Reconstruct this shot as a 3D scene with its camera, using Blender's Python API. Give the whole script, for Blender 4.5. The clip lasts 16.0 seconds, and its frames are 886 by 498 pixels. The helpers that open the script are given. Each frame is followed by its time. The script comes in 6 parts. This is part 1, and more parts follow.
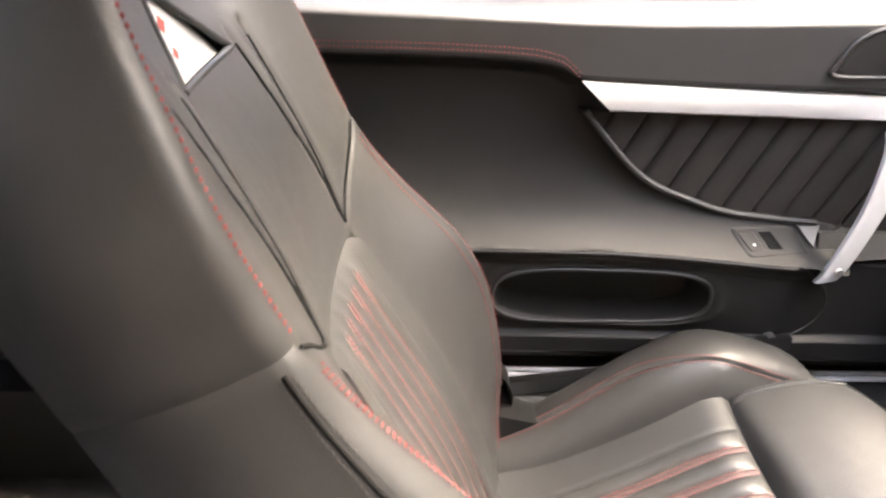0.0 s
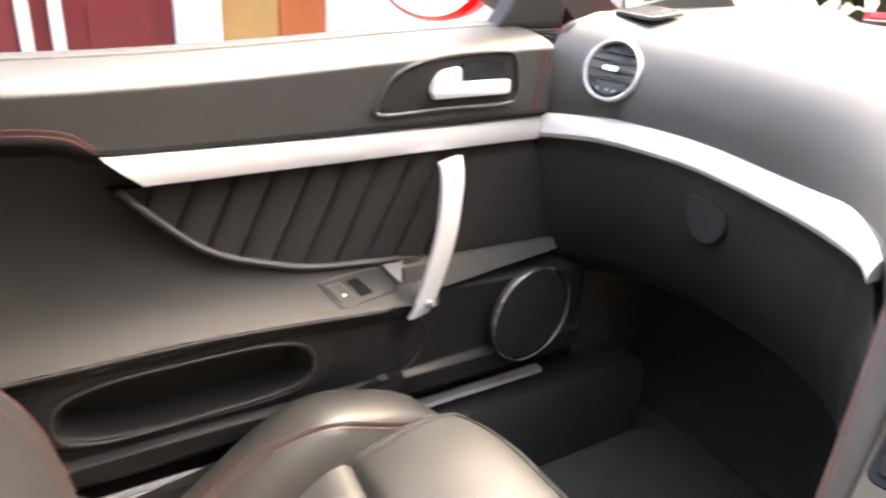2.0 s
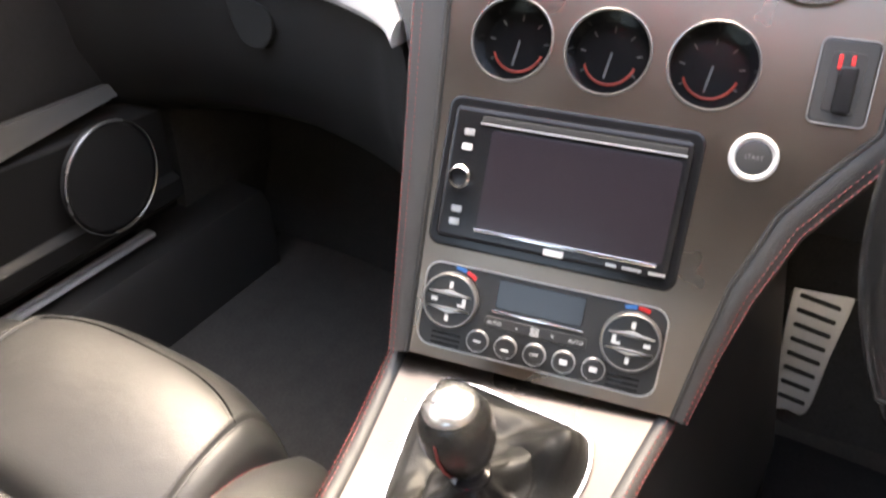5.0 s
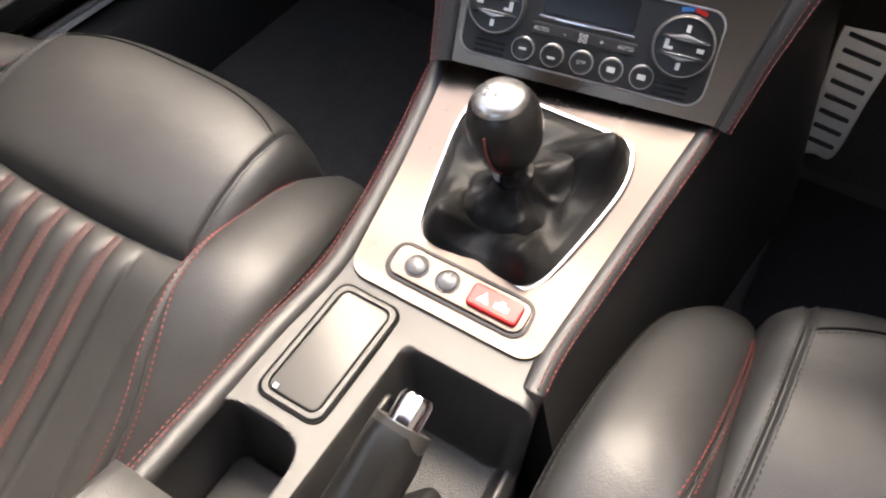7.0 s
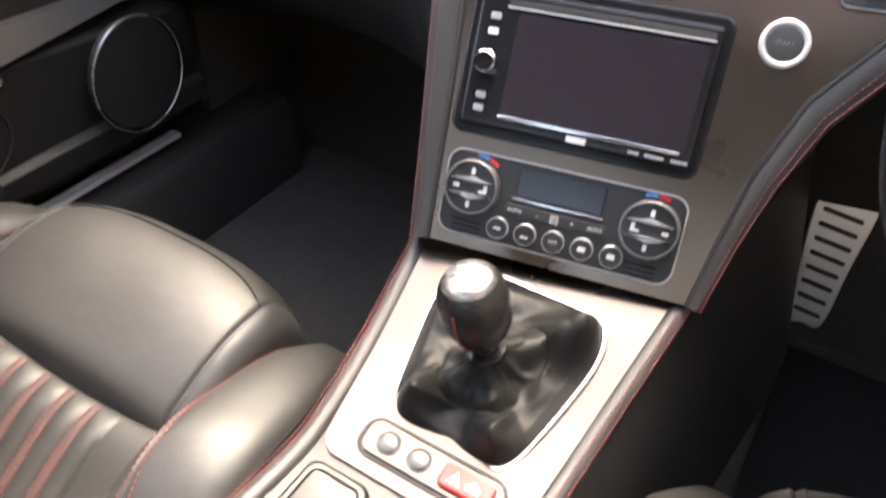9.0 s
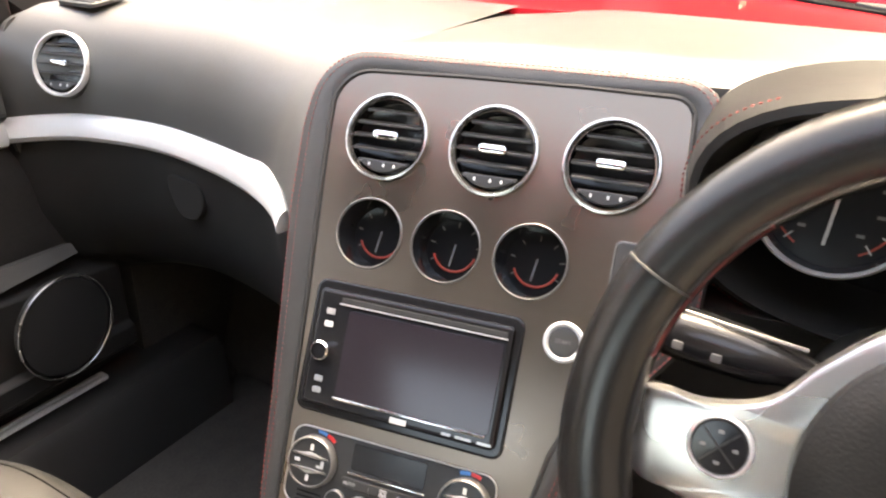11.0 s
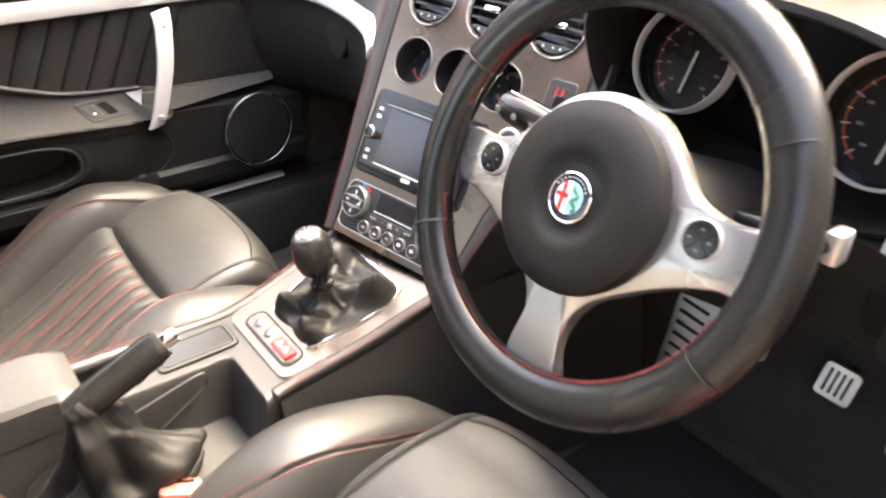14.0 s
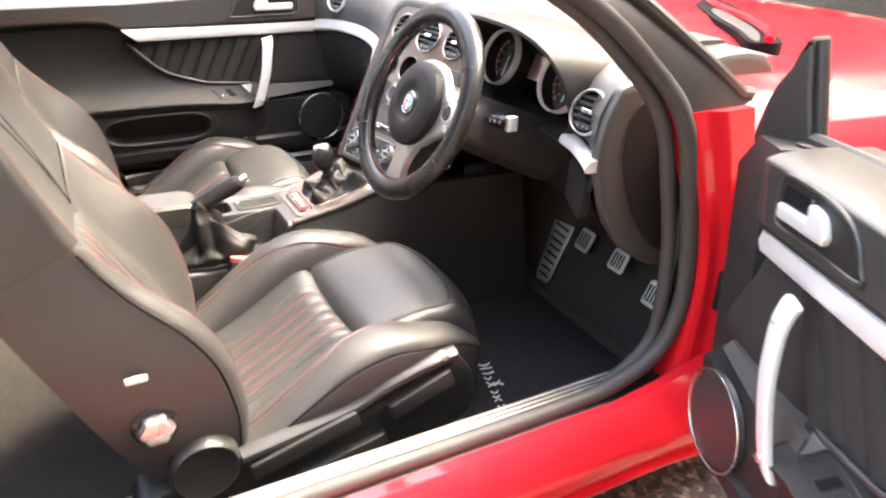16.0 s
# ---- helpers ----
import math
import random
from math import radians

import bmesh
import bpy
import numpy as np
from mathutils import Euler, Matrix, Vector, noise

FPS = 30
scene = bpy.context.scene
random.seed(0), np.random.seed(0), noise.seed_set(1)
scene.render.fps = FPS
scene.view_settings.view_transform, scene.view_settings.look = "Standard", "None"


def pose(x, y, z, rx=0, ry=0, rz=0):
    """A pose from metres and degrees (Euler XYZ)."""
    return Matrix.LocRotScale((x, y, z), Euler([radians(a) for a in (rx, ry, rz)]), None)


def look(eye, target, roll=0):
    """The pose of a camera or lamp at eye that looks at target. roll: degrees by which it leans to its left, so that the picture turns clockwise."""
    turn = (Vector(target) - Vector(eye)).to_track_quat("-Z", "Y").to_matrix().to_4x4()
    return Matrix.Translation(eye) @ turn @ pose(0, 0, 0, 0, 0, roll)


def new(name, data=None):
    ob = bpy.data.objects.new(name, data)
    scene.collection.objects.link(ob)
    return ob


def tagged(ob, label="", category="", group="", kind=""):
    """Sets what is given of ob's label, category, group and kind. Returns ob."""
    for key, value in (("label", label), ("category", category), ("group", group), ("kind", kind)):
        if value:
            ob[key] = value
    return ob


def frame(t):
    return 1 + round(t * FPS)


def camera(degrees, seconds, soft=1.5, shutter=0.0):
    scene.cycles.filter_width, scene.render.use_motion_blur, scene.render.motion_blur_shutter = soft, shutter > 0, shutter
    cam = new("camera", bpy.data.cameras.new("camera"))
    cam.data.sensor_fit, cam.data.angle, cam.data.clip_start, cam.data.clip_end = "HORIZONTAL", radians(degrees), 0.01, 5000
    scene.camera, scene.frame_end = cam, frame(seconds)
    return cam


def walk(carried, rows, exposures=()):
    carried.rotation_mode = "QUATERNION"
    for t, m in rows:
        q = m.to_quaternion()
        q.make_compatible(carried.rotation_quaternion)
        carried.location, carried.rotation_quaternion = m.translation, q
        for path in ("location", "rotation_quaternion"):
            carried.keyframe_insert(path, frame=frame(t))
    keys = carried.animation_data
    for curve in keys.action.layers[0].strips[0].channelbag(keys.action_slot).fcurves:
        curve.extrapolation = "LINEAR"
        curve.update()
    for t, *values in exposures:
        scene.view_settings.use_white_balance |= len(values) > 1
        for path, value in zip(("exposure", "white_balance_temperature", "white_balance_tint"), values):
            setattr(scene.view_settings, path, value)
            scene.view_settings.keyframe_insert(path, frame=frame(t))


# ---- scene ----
cam = camera(62.0, 16.0, soft=2.1, shutter=0.4)
PATH = [
    (0, (0.104, -0.203, 1.033), (0.236, 1.579, 0.135), 3.3),
    (0.5, (0.116, -0.149, 1.059), (0.332, 1.63, 0.17), 2.9),
    (1, (0.141, -0.118, 1.07), (0.54, 1.635, 0.193), 3.2),
    (1.5, (0.191, -0.105, 1.074), (0.908, 1.558, 0.225), 3.5),
    (2, (0.237, -0.106, 1.063), (1.221, 1.428, 0.239), 3.6),
    (2.5, (0.285, -0.122, 1.033), (1.407, 1.099, 0.333), 2.4),
    (3, (0.356, -0.133, 1.049), (1.625, 0.876, 0.267), 0.9),
    (3.2, (0.365, -0.141, 1.035), (1.691, 0.824, 0.292), 1.6),
    (5.3, (0.361, -0.147, 1.005), (1.727, 0.606, -0.247), 1.1),
    (5.5, (0.352, -0.147, 0.997), (1.671, 0.582, -0.318), 1.2),
    (6, (0.33, -0.145, 0.981), (1.538, 0.523, -0.467), 1.5),
    (6.5, (0.321, -0.145, 0.973), (1.42, 0.474, -0.58), 1.5),
    (7, (0.318, -0.144, 0.97), (1.377, 0.465, -0.614), 1.6),
    (7.5, (0.32, -0.145, 0.97), (1.36, 0.463, -0.627), 1.6),
    (8, (0.325, -0.15, 0.972), (1.377, 0.472, -0.611), 1.5),
    (8.5, (0.333, -0.154, 0.981), (1.503, 0.548, -0.482), 1.3),
    (9, (0.338, -0.161, 0.989), (1.633, 0.625, -0.316), 1.2),
    (9.5, (0.363, -0.195, 1.039), (1.600, 0.622, 0.018), -0.3),
    (10, (0.409, -0.226, 1.086), (1.751, 0.610, 0.226), 0.2),
    (10.2, (0.411, -0.235, 1.091), (1.793, 0.595, 0.289), 0.7),
    (12.3, (0.345, -0.423, 1.093), (1.85, 0.569, 0.228), 1.1),
    (12.5, (0.342, -0.447, 1.099), (1.785, 0.619, 0.216), 1.3),
    (13, (0.339, -0.497, 1.097), (1.608, 0.729, 0.156), 2.0),
    (13.5, (0.348, -0.583, 1.09), (1.473, 0.732, 0.087), 2.0),
    (14, (0.295, -0.706, 1.126), (1.355, 0.621, 0.07), 1.6),
    (14.5, (0.215, -0.905, 1.189), (1.243, 0.443, 0.127), 1.9),
    (15, (0.164, -1.121, 1.232), (1.17, 0.268, 0.202), 1.9),
    (15.5, (0.128, -1.345, 1.237), (1.081, 0.123, 0.269), 2.0),
    (16, (0.103, -1.565, 1.233), (0.977, -0.011, 0.327), 2.1),
]
walk(cam, [(t, look(eye, target, roll)) for t, eye, target, roll in PATH], [(0.0, 4.25, 7900, 12), (0.5, 4.35, 7900, 12), (1.0, 4.35, 7900, 12), (2.0, 4.37, 8500, 12), (3.0, 4.25, 9500, 12), (4.5, 4.05, 8700, 12), (5.5, 4.03, 8500, 12), (6.0, 3.6, 8100, 12), (7.0, 3.06, 7800, 12), (8.2, 3.12, 7900, 12), (9.0, 3.72, 8200, 12), (9.5, 4.32, 9000, 12), (10.0, 4.2, 9700, 12), (12.5, 3.9, 8900, 12), (14.0, 4.3, 8700, 12), (15.0, 4.4, 8300, 12), (16.0, 4.43, 8300, 12)])

# ---------------------------------------------------------------- world and light
world = bpy.data.worlds.new("world")
scene.world = world
world.use_nodes = True
wn = world.node_tree.nodes
sky = wn.new("ShaderNodeTexSky")
sky.sky_type, sky.sun_disc = "NISHITA", False
sky.sun_elevation, sky.sun_rotation = radians(53), radians(77)
sky.air_density, sky.dust_density, sky.ozone_density = 1.0, 4.0, 1.0
wn["Background"].inputs[1].default_value = 0.15
world.node_tree.links.new(sky.outputs[0], wn["Background"].inputs[0])
sun = new("sun", bpy.data.lights.new("sun", "SUN"))
sun.data.energy, sun.data.angle, sun.data.color = 1.9, radians(40), (1.0, 0.97, 0.93)
sun.matrix_world = look((4.0, 0.9, 5.4), (0, 0, 0))


# ---------------------------------------------------------------- materials
def mat(name, color, rough=0.5, metal=0.0, var=0.12, scale=30.0, grain=0.0, grain_scale=600.0, coat=0.0, spec=0.5, stretch=None, wear=0.0, crease=0.0):
    """A procedural surface: colour varied at two scales, roughness patches, fine relief."""
    m = bpy.data.materials.new(name)
    m.use_nodes = True
    nt, b = m.node_tree, m.node_tree.nodes["Principled BSDF"]
    L = nt.links.new
    co = nt.nodes.new("ShaderNodeTexCoord")
    mp = nt.nodes.new("ShaderNodeMapping")
    L(co.outputs["Object"], mp.inputs[0])
    if stretch:
        mp.inputs["Scale"].default_value = stretch
    n1 = nt.nodes.new("ShaderNodeTexNoise")
    n1.inputs["Scale"].default_value, n1.inputs["Detail"].default_value = scale, 6
    L(mp.outputs[0], n1.inputs["Vector"])
    n2 = nt.nodes.new("ShaderNodeTexNoise")
    n2.inputs["Scale"].default_value, n2.inputs["Detail"].default_value = scale / 6, 3
    L(co.outputs["Object"], n2.inputs["Vector"])
    mix = nt.nodes.new("ShaderNodeMix")
    mix.data_type = "RGBA"
    mix.inputs[6].default_value = (*[c * (1 - var) for c in color], 1)
    mix.inputs[7].default_value = (*[min(1, c * (1 + var) + 0.004) for c in color], 1)
    add = nt.nodes.new("ShaderNodeMath")
    add.operation = "MULTIPLY_ADD"
    L(n1.outputs[0], add.inputs[0])
    add.inputs[1].default_value = 0.6
    half = nt.nodes.new("ShaderNodeMath")
    half.operation = "MULTIPLY"
    L(n2.outputs[0], half.inputs[0])
    half.inputs[1].default_value = 0.5
    L(half.outputs[0], add.inputs[2])
    L(add.outputs[0], mix.inputs[0])
    L(mix.outputs[2], b.inputs["Base Color"])
    rr = nt.nodes.new("ShaderNodeMapRange")
    rr.inputs["From Min"].default_value, rr.inputs["From Max"].default_value = 0.3, 0.7
    rr.inputs["To Min"].default_value, rr.inputs["To Max"].default_value = max(0.02, rough - 0.06 - wear), min(1, rough + 0.06)
    L(n2.outputs[0], rr.inputs[0])
    L(rr.outputs[0], b.inputs["Roughness"])
    b.inputs["Metallic"].default_value = metal
    b.inputs["Specular IOR Level"].default_value = spec
    b.inputs["Coat Weight"].default_value = coat
    b.inputs["Coat Roughness"].default_value = 0.04
    if grain:
        v = nt.nodes.new("ShaderNodeTexNoise")
        v.inputs["Scale"].default_value, v.inputs["Detail"].default_value = grain_scale, 3
        L(mp.outputs[0], v.inputs["Vector"])
        bp = nt.nodes.new("ShaderNodeBump")
        bp.inputs["Strength"].default_value, bp.inputs["Distance"].default_value = grain, 0.001
        L(v.outputs[0], bp.inputs["Height"])
        L(bp.outputs[0], b.inputs["Normal"])
        if crease:
            w = nt.nodes.new("ShaderNodeTexNoise")
            w.inputs["Scale"].default_value, w.inputs["Detail"].default_value, w.inputs["Distortion"].default_value = 13, 3, 0.3
            L(co.outputs["Object"], w.inputs["Vector"])
            b2 = nt.nodes.new("ShaderNodeBump")
            b2.inputs["Strength"].default_value, b2.inputs["Distance"].default_value = crease, 0.004
            L(w.outputs[0], b2.inputs["Height"])
            L(b2.outputs[0], bp.inputs["Normal"])
    return m


LEATHER = mat("black_leather", (0.024, 0.0234, 0.0227), 0.47, spec=0.55, var=0.2, scale=18, grain=0.22, grain_scale=800, wear=0.05, crease=0.40)
# for joints and gaps, and for tubes that paint the shade in seat seams
GAP = mat("dark_joint", (0.004, 0.004, 0.004), 0.9, spec=0.1, var=0.1)
SPOKE = mat("satin_spoke_metal", (0.48, 0.47, 0.455), 0.27, metal=0.9, var=0.05, scale=40)
STITCH = mat("red_thread", (0.20, 0.034, 0.032), 0.7, var=0.2)
GREYSTITCH = mat("grey_thread", (0.022, 0.022, 0.022), 0.7)
SOFT = mat("soft_black_plastic", (0.020, 0.019, 0.018), 0.42, spec=0.55, var=0.15, scale=20, grain=0.16, grain_scale=1100)
HARD = mat("hard_black_plastic", (0.017, 0.0165, 0.016), 0.42, var=0.15, scale=20, grain=0.25, grain_scale=900)
GLOSS = mat("gloss_black_plastic", (0.008, 0.008, 0.009), 0.17, spec=0.35, var=0.2, scale=10)
CLOTH = mat("dark_door_fabric", (0.018, 0.016, 0.015), 0.85, var=0.3, scale=200, grain=0.6, grain_scale=900, spec=0.25)
CARPET = mat("black_carpet", (0.052, 0.048, 0.044), 0.95, var=0.5, scale=220, grain=1.0, grain_scale=500, spec=0.1)
MATPILE = mat("black_mat_pile", (0.018, 0.017, 0.017), 0.95, var=0.5, scale=220, grain=1.0, grain_scale=500, spec=0.08)
SILVER = mat("satin_silver_trim", (0.68, 0.675, 0.665), 0.36, metal=0.45, var=0.05, scale=40)
BRUSHED = mat("brushed_aluminium", (0.190, 0.152, 0.124), 0.31, metal=0.95, var=0.025, scale=80, grain=0.03, grain_scale=900, stretch=(1.0, 0.03, 1.0))
brush = BRUSHED.node_tree.nodes.new("ShaderNodeCombineXYZ")
brush.inputs[1].default_value = 1.0
BRUSHED.node_tree.nodes["Principled BSDF"].inputs["Anisotropic"].default_value = 0.7
BRUSHED.node_tree.links.new(brush.outputs[0], BRUSHED.node_tree.nodes["Principled BSDF"].inputs["Tangent"])
CHROME = mat("bright_chrome", (0.80, 0.80, 0.80), 0.12, metal=1.0, var=0.04)
STEEL = mat("ribbed_steel", (0.52, 0.51, 0.49), 0.38, metal=0.9, var=0.12, scale=80)
SILLMETAL = mat("dimmed_sill_metal", (0.075, 0.073, 0.070), 0.48, metal=0.4, var=0.35, scale=60, grain=0.3, grain_scale=300)
WHEELHIDE = mat("smooth_wheel_leather", (0.006, 0.006, 0.006), 0.27, spec=0.45, var=0.2, scale=18, grain=0.14, grain_scale=900, wear=0.05)
SEAL = mat("flocked_seal_rubber", (0.040, 0.038, 0.036), 0.6, var=0.25, scale=60, grain=0.2, grain_scale=700)
BASEPL = mat("dark_seat_base_plastic", (0.009, 0.009, 0.009), 0.34, var=0.2, scale=30, grain=0.12, grain_scale=900)
RUBBER = mat("black_rubber", (0.013, 0.013, 0.013), 0.55, var=0.2, scale=60)
PAINT = mat("red_car_paint", (0.62, 0.012, 0.022), 0.40, var=0.05, scale=8, coat=0.55, spec=0.06)
GLASSY = mat("dark_screen_glass", (0.018, 0.014, 0.018), 0.15, var=0.1, scale=5, spec=0.42)
WHITE = mat("white_plastic", (0.75, 0.75, 0.73), 0.4, var=0.04)
REDP = mat("red_button_plastic", (0.55, 0.02, 0.02), 0.3, var=0.08)
DOORTRIM = mat("matt_black_door_moulding", (0.0115, 0.0108, 0.0102), 0.52, spec=0.26, var=0.2, scale=20, grain=0.3, grain_scale=900)
KNOBFACE = mat("dark_satin_silver", (0.20, 0.195, 0.19), 0.38, metal=0.7, var=0.06)
DIMPRINT = mat("dim_grey_print", (0.16, 0.155, 0.15), 0.6)
DASHHIDE = mat("dark_grey_dash_leather", (0.046, 0.0445, 0.042), 0.44, spec=0.65, var=0.15, scale=18, grain=0.25, grain_scale=800, crease=0.10)
SLAT = mat("grey_slat_plastic", (0.034, 0.033, 0.032), 0.4)
BLUEP = mat("blue_mark", (0.03, 0.17, 0.42), 0.5)
GREENP = mat("green_enamel", (0.03, 0.20, 0.10), 0.3)
NEEDLE = mat("white_print", (0.55, 0.55, 0.53), 0.6, var=0.1)
REDPRINT = mat("red_print", (0.42, 0.05, 0.03), 0.6, var=0.1)


# ---------------------------------------------------------------- mesh helpers
def part(name, bm, material, parent=None, label="", smooth=True):
    """Links a bmesh as one mesh object, under a thing or a part."""
    bmesh.ops.recalc_face_normals(bm, faces=bm.faces)
    me = bpy.data.meshes.new(name)
    bm.to_mesh(me)
    bm.free()
    me.materials.append(material)
    if smooth:
        me.polygons.foreach_set("use_smooth", [True] * len(me.polygons))
        me.set_sharp_from_angle(angle=radians(38))
    ob = new(name, me)
    if parent:
        ob.parent = parent
    return tagged(ob, label)


def thing(name, label, category, at=(0, 0, 0), group="", kind=""):
    ob = tagged(new(name), label, category, group, kind)
    ob.location = at
    ob.empty_display_size = 0.02
    return ob


def loft(rings, closed=True, caps=True, bm=None):
    """A skin over rings of points with the same count."""
    bm = bm or bmesh.new()
    vs = [[bm.verts.new(p) for p in r] for r in rings]
    n = len(vs[0])
    for a, b in zip(vs, vs[1:]):
        for i in range(n if closed else n - 1):
            j = (i + 1) % n
            bm.faces.new((a[i], a[j], b[j], b[i]))
    if caps and closed:
        bm.faces.new(vs[0])
        bm.faces.new(vs[-1])
    return bm


def spline(points, n):
    """n points along a smooth curve through the given ones."""
    P = [Vector(p) for p in points]
    P = [2 * P[0] - P[1]] + P + [2 * P[-1] - P[-2]]
    out, m = [], len(P) - 3
    for k in range(n):
        t = k * m / (n - 1)
        i = min(int(t), m - 1)
        t -= i
        a, b, c, d = P[i:i + 4]
        out.append(0.5 * (2 * b + (c - a) * t + (2 * a - 5 * b + 4 * c - d) * t * t + (3 * b - a - 3 * c + d) * t ** 3))
    return out


def curve1(keys, t):
    """Smooth value at t from (t, value) keys."""
    ts = [k[0] for k in keys]
    if t <= ts[0]:
        return keys[0][1]
    if t >= ts[-1]:
        return keys[-1][1]
    i = max(k for k in range(len(ts) - 1) if ts[k] <= t)
    f = (t - ts[i]) / (ts[i + 1] - ts[i])

    def slope(j):
        a, b = max(0, j - 1), min(len(ts) - 1, j + 1)
        return (keys[b][1] - keys[a][1]) / (ts[b] - ts[a])

    h = ts[i + 1] - ts[i]
    m0, m1, p0, p1 = slope(i) * h, slope(i + 1) * h, keys[i][1], keys[i + 1][1]
    return (2 * f ** 3 - 3 * f * f + 1) * p0 + (f ** 3 - 2 * f * f + f) * m0 + (3 * f * f - 2 * f ** 3) * p1 + (f ** 3 - f * f) * m1


def tube(points, r, sides=8, flat=1.0, up=None, bm=None, ends=True):
    """A round (or flattened) rod along points; r a number or one per point."""
    P = [Vector(p) for p in points]
    rings = []
    ref = Vector(up) if up else Vector((0.13, 0.21, 0.97))
    for i, p in enumerate(P):
        d = (P[min(i + 1, len(P) - 1)] - P[max(i - 1, 0)]).normalized()
        s = d.cross(ref).normalized()
        w = s.cross(d)
        rad = r[i] if isinstance(r, (list, tuple)) else r
        rings.append([p + s * rad * math.cos(a) + w * rad * flat * math.sin(a) for a in [2 * math.pi * k / sides for k in range(sides)]])
    return loft(rings, caps=ends, bm=bm)


def stitches(points, r=0.0008, step=0.0054, fill=0.80, bm=None):
    """A row of short thread stitches along a curve."""
    bm = bm or bmesh.new()
    P = [Vector(p) for p in points]
    acc = [0.0]
    for a, b in zip(P, P[1:]):
        acc.append(acc[-1] + (b - a).length)

    def at(s):
        i = max(k for k in range(len(acc) - 1) if acc[k] <= s or k == 0)
        f = (s - acc[i]) / max(1e-6, acc[i + 1] - acc[i])
        return P[i].lerp(P[i + 1], f)

    for k in range(int(acc[-1] / step)):
        a, b = at(k * step), at(min(acc[-1], (k + fill) * step))
        d = (b - a)
        if d.length < 1e-5:
            continue
        s = d.normalized().cross(Vector((0.3, 0.2, 0.93))).normalized() * r
        w = s.cross(d.normalized()) * 1.0
        mid = [(a + b) / 2 + q * 1.15 for q in (s, w, -s, -w)]
        vs = [bm.verts.new(q) for q in mid]
        va, vb = bm.verts.new(a), bm.verts.new(b)
        for i in range(4):
            bm.faces.new((vs[i], vs[(i + 1) % 4], va))
            bm.faces.new((vs[i], vs[(i + 1) % 4], vb))
    return bm


def patch(fn, nu, nv, back, bm=None):
    """A padded sheet: fn(u, v) with u, v in 0..1, closed by a back face shifted by back."""
    bm = bm or bmesh.new()
    back = Vector(back)
    top = [[bm.verts.new(fn(i / nu, j / nv)) for j in range(nv + 1)] for i in range(nu + 1)]
    low = [[bm.verts.new(v.co + back) if i in (0, nu) or j in (0, nv) else None for j, v in enumerate(r)] for i, r in enumerate(top)]
    for i in range(nu):
        for j in range(nv):
            bm.faces.new((top[i][j], top[i + 1][j], top[i + 1][j + 1], top[i][j + 1]))
    for i in range(nu):
        bm.faces.new((top[i][0], top[i + 1][0], low[i + 1][0], low[i][0]))
        bm.faces.new((top[i][nv], top[i + 1][nv], low[i + 1][nv], low[i][nv]))
    for j in range(nv):
        bm.faces.new((top[0][j], top[0][j + 1], low[0][j + 1], low[0][j]))
        bm.faces.new((top[nu][j], top[nu][j + 1], low[nu][j + 1], low[nu][j]))
    return bm


def soft_edge(u, v, lu, lv, r):
    """How far a padded face sinks near its edges (u, v in 0..1, sides lu, lv, rounding r)."""
    out = 0.0
    for t, l in ((u, lu), (v, lv)):
        d = min(t, 1 - t) * l
        if d < r:
            out += r - math.sqrt(max(0.0, r * r - (r - d) ** 2))
    return min(out, r * 1.2)


def rounded(w, h, r, n=5):
    """Outline of a rounded rectangle, centred."""
    pts = []
    for cx, cy, a0 in ((w / 2 - r, h / 2 - r, 0), (-w / 2 + r, h / 2 - r, 90), (-w / 2 + r, -h / 2 + r, 180), (w / 2 - r, -h / 2 + r, 270)):
        pts += [(cx + r * math.cos(radians(a0 + 90 * k / n)), cy + r * math.sin(radians(a0 + 90 * k / n))) for k in range(n + 1)]
    return pts


def smooth_outline(pts, n):
    """A closed smooth outline through a few 2D points."""
    m, out = len(pts), []
    for k in range(n):
        t = k * m / n
        i = int(t)
        t -= i
        a, b, c, d = [Vector(pts[(i + q - 1) % m]) for q in range(4)]
        out.append(tuple(0.5 * (2 * b + (c - a) * t + (2 * a - 5 * b + 4 * c - d) * t * t + (3 * b - a - 3 * c + d) * t ** 3)))
    return out


def prism(outline, z0, z1, bevel=0.0, bm=None, m=None):
    """A plate with a rounded upper edge: outline in xy, from z0 to z1, moved by m."""
    bm = bm or bmesh.new()
    c = Vector((sum(p[0] for p in outline) / len(outline), sum(p[1] for p in outline) / len(outline)))

    def inset(d):
        res, n = [], len(outline)
        area = sum(outline[i][0] * outline[(i + 1) % n][1] - outline[(i + 1) % n][0] * outline[i][1] for i in range(n))
        sg = 1 if area > 0 else -1
        for i in range(n):
            p0, p1, p2 = Vector(outline[i - 1]), Vector(outline[i]), Vector(outline[(i + 1) % n])
            t = (p2 - p0)
            if t.length < 1e-9:
                t = c - p1
            t.normalize()
            res.append(p1 + Vector((-t.y, t.x)) * d * sg)
        return res

    m = m or Matrix()
    levels = [(0.0, z0), (0.0, z1 - bevel), (bevel * 0.3, z1 - bevel * 0.3), (bevel, z1)] if bevel else [(0.0, z0), (0.0, z1)]
    if bevel and min(max(p[i] for p in outline) - min(p[i] for p in outline) for i in (0, 1)) > 7 * bevel:
        levels.append((bevel * 1.5, z1))
    rings = [[m @ Vector((*p, z)) for p in inset(d)] for d, z in levels]
    return loft(rings, bm=bm)


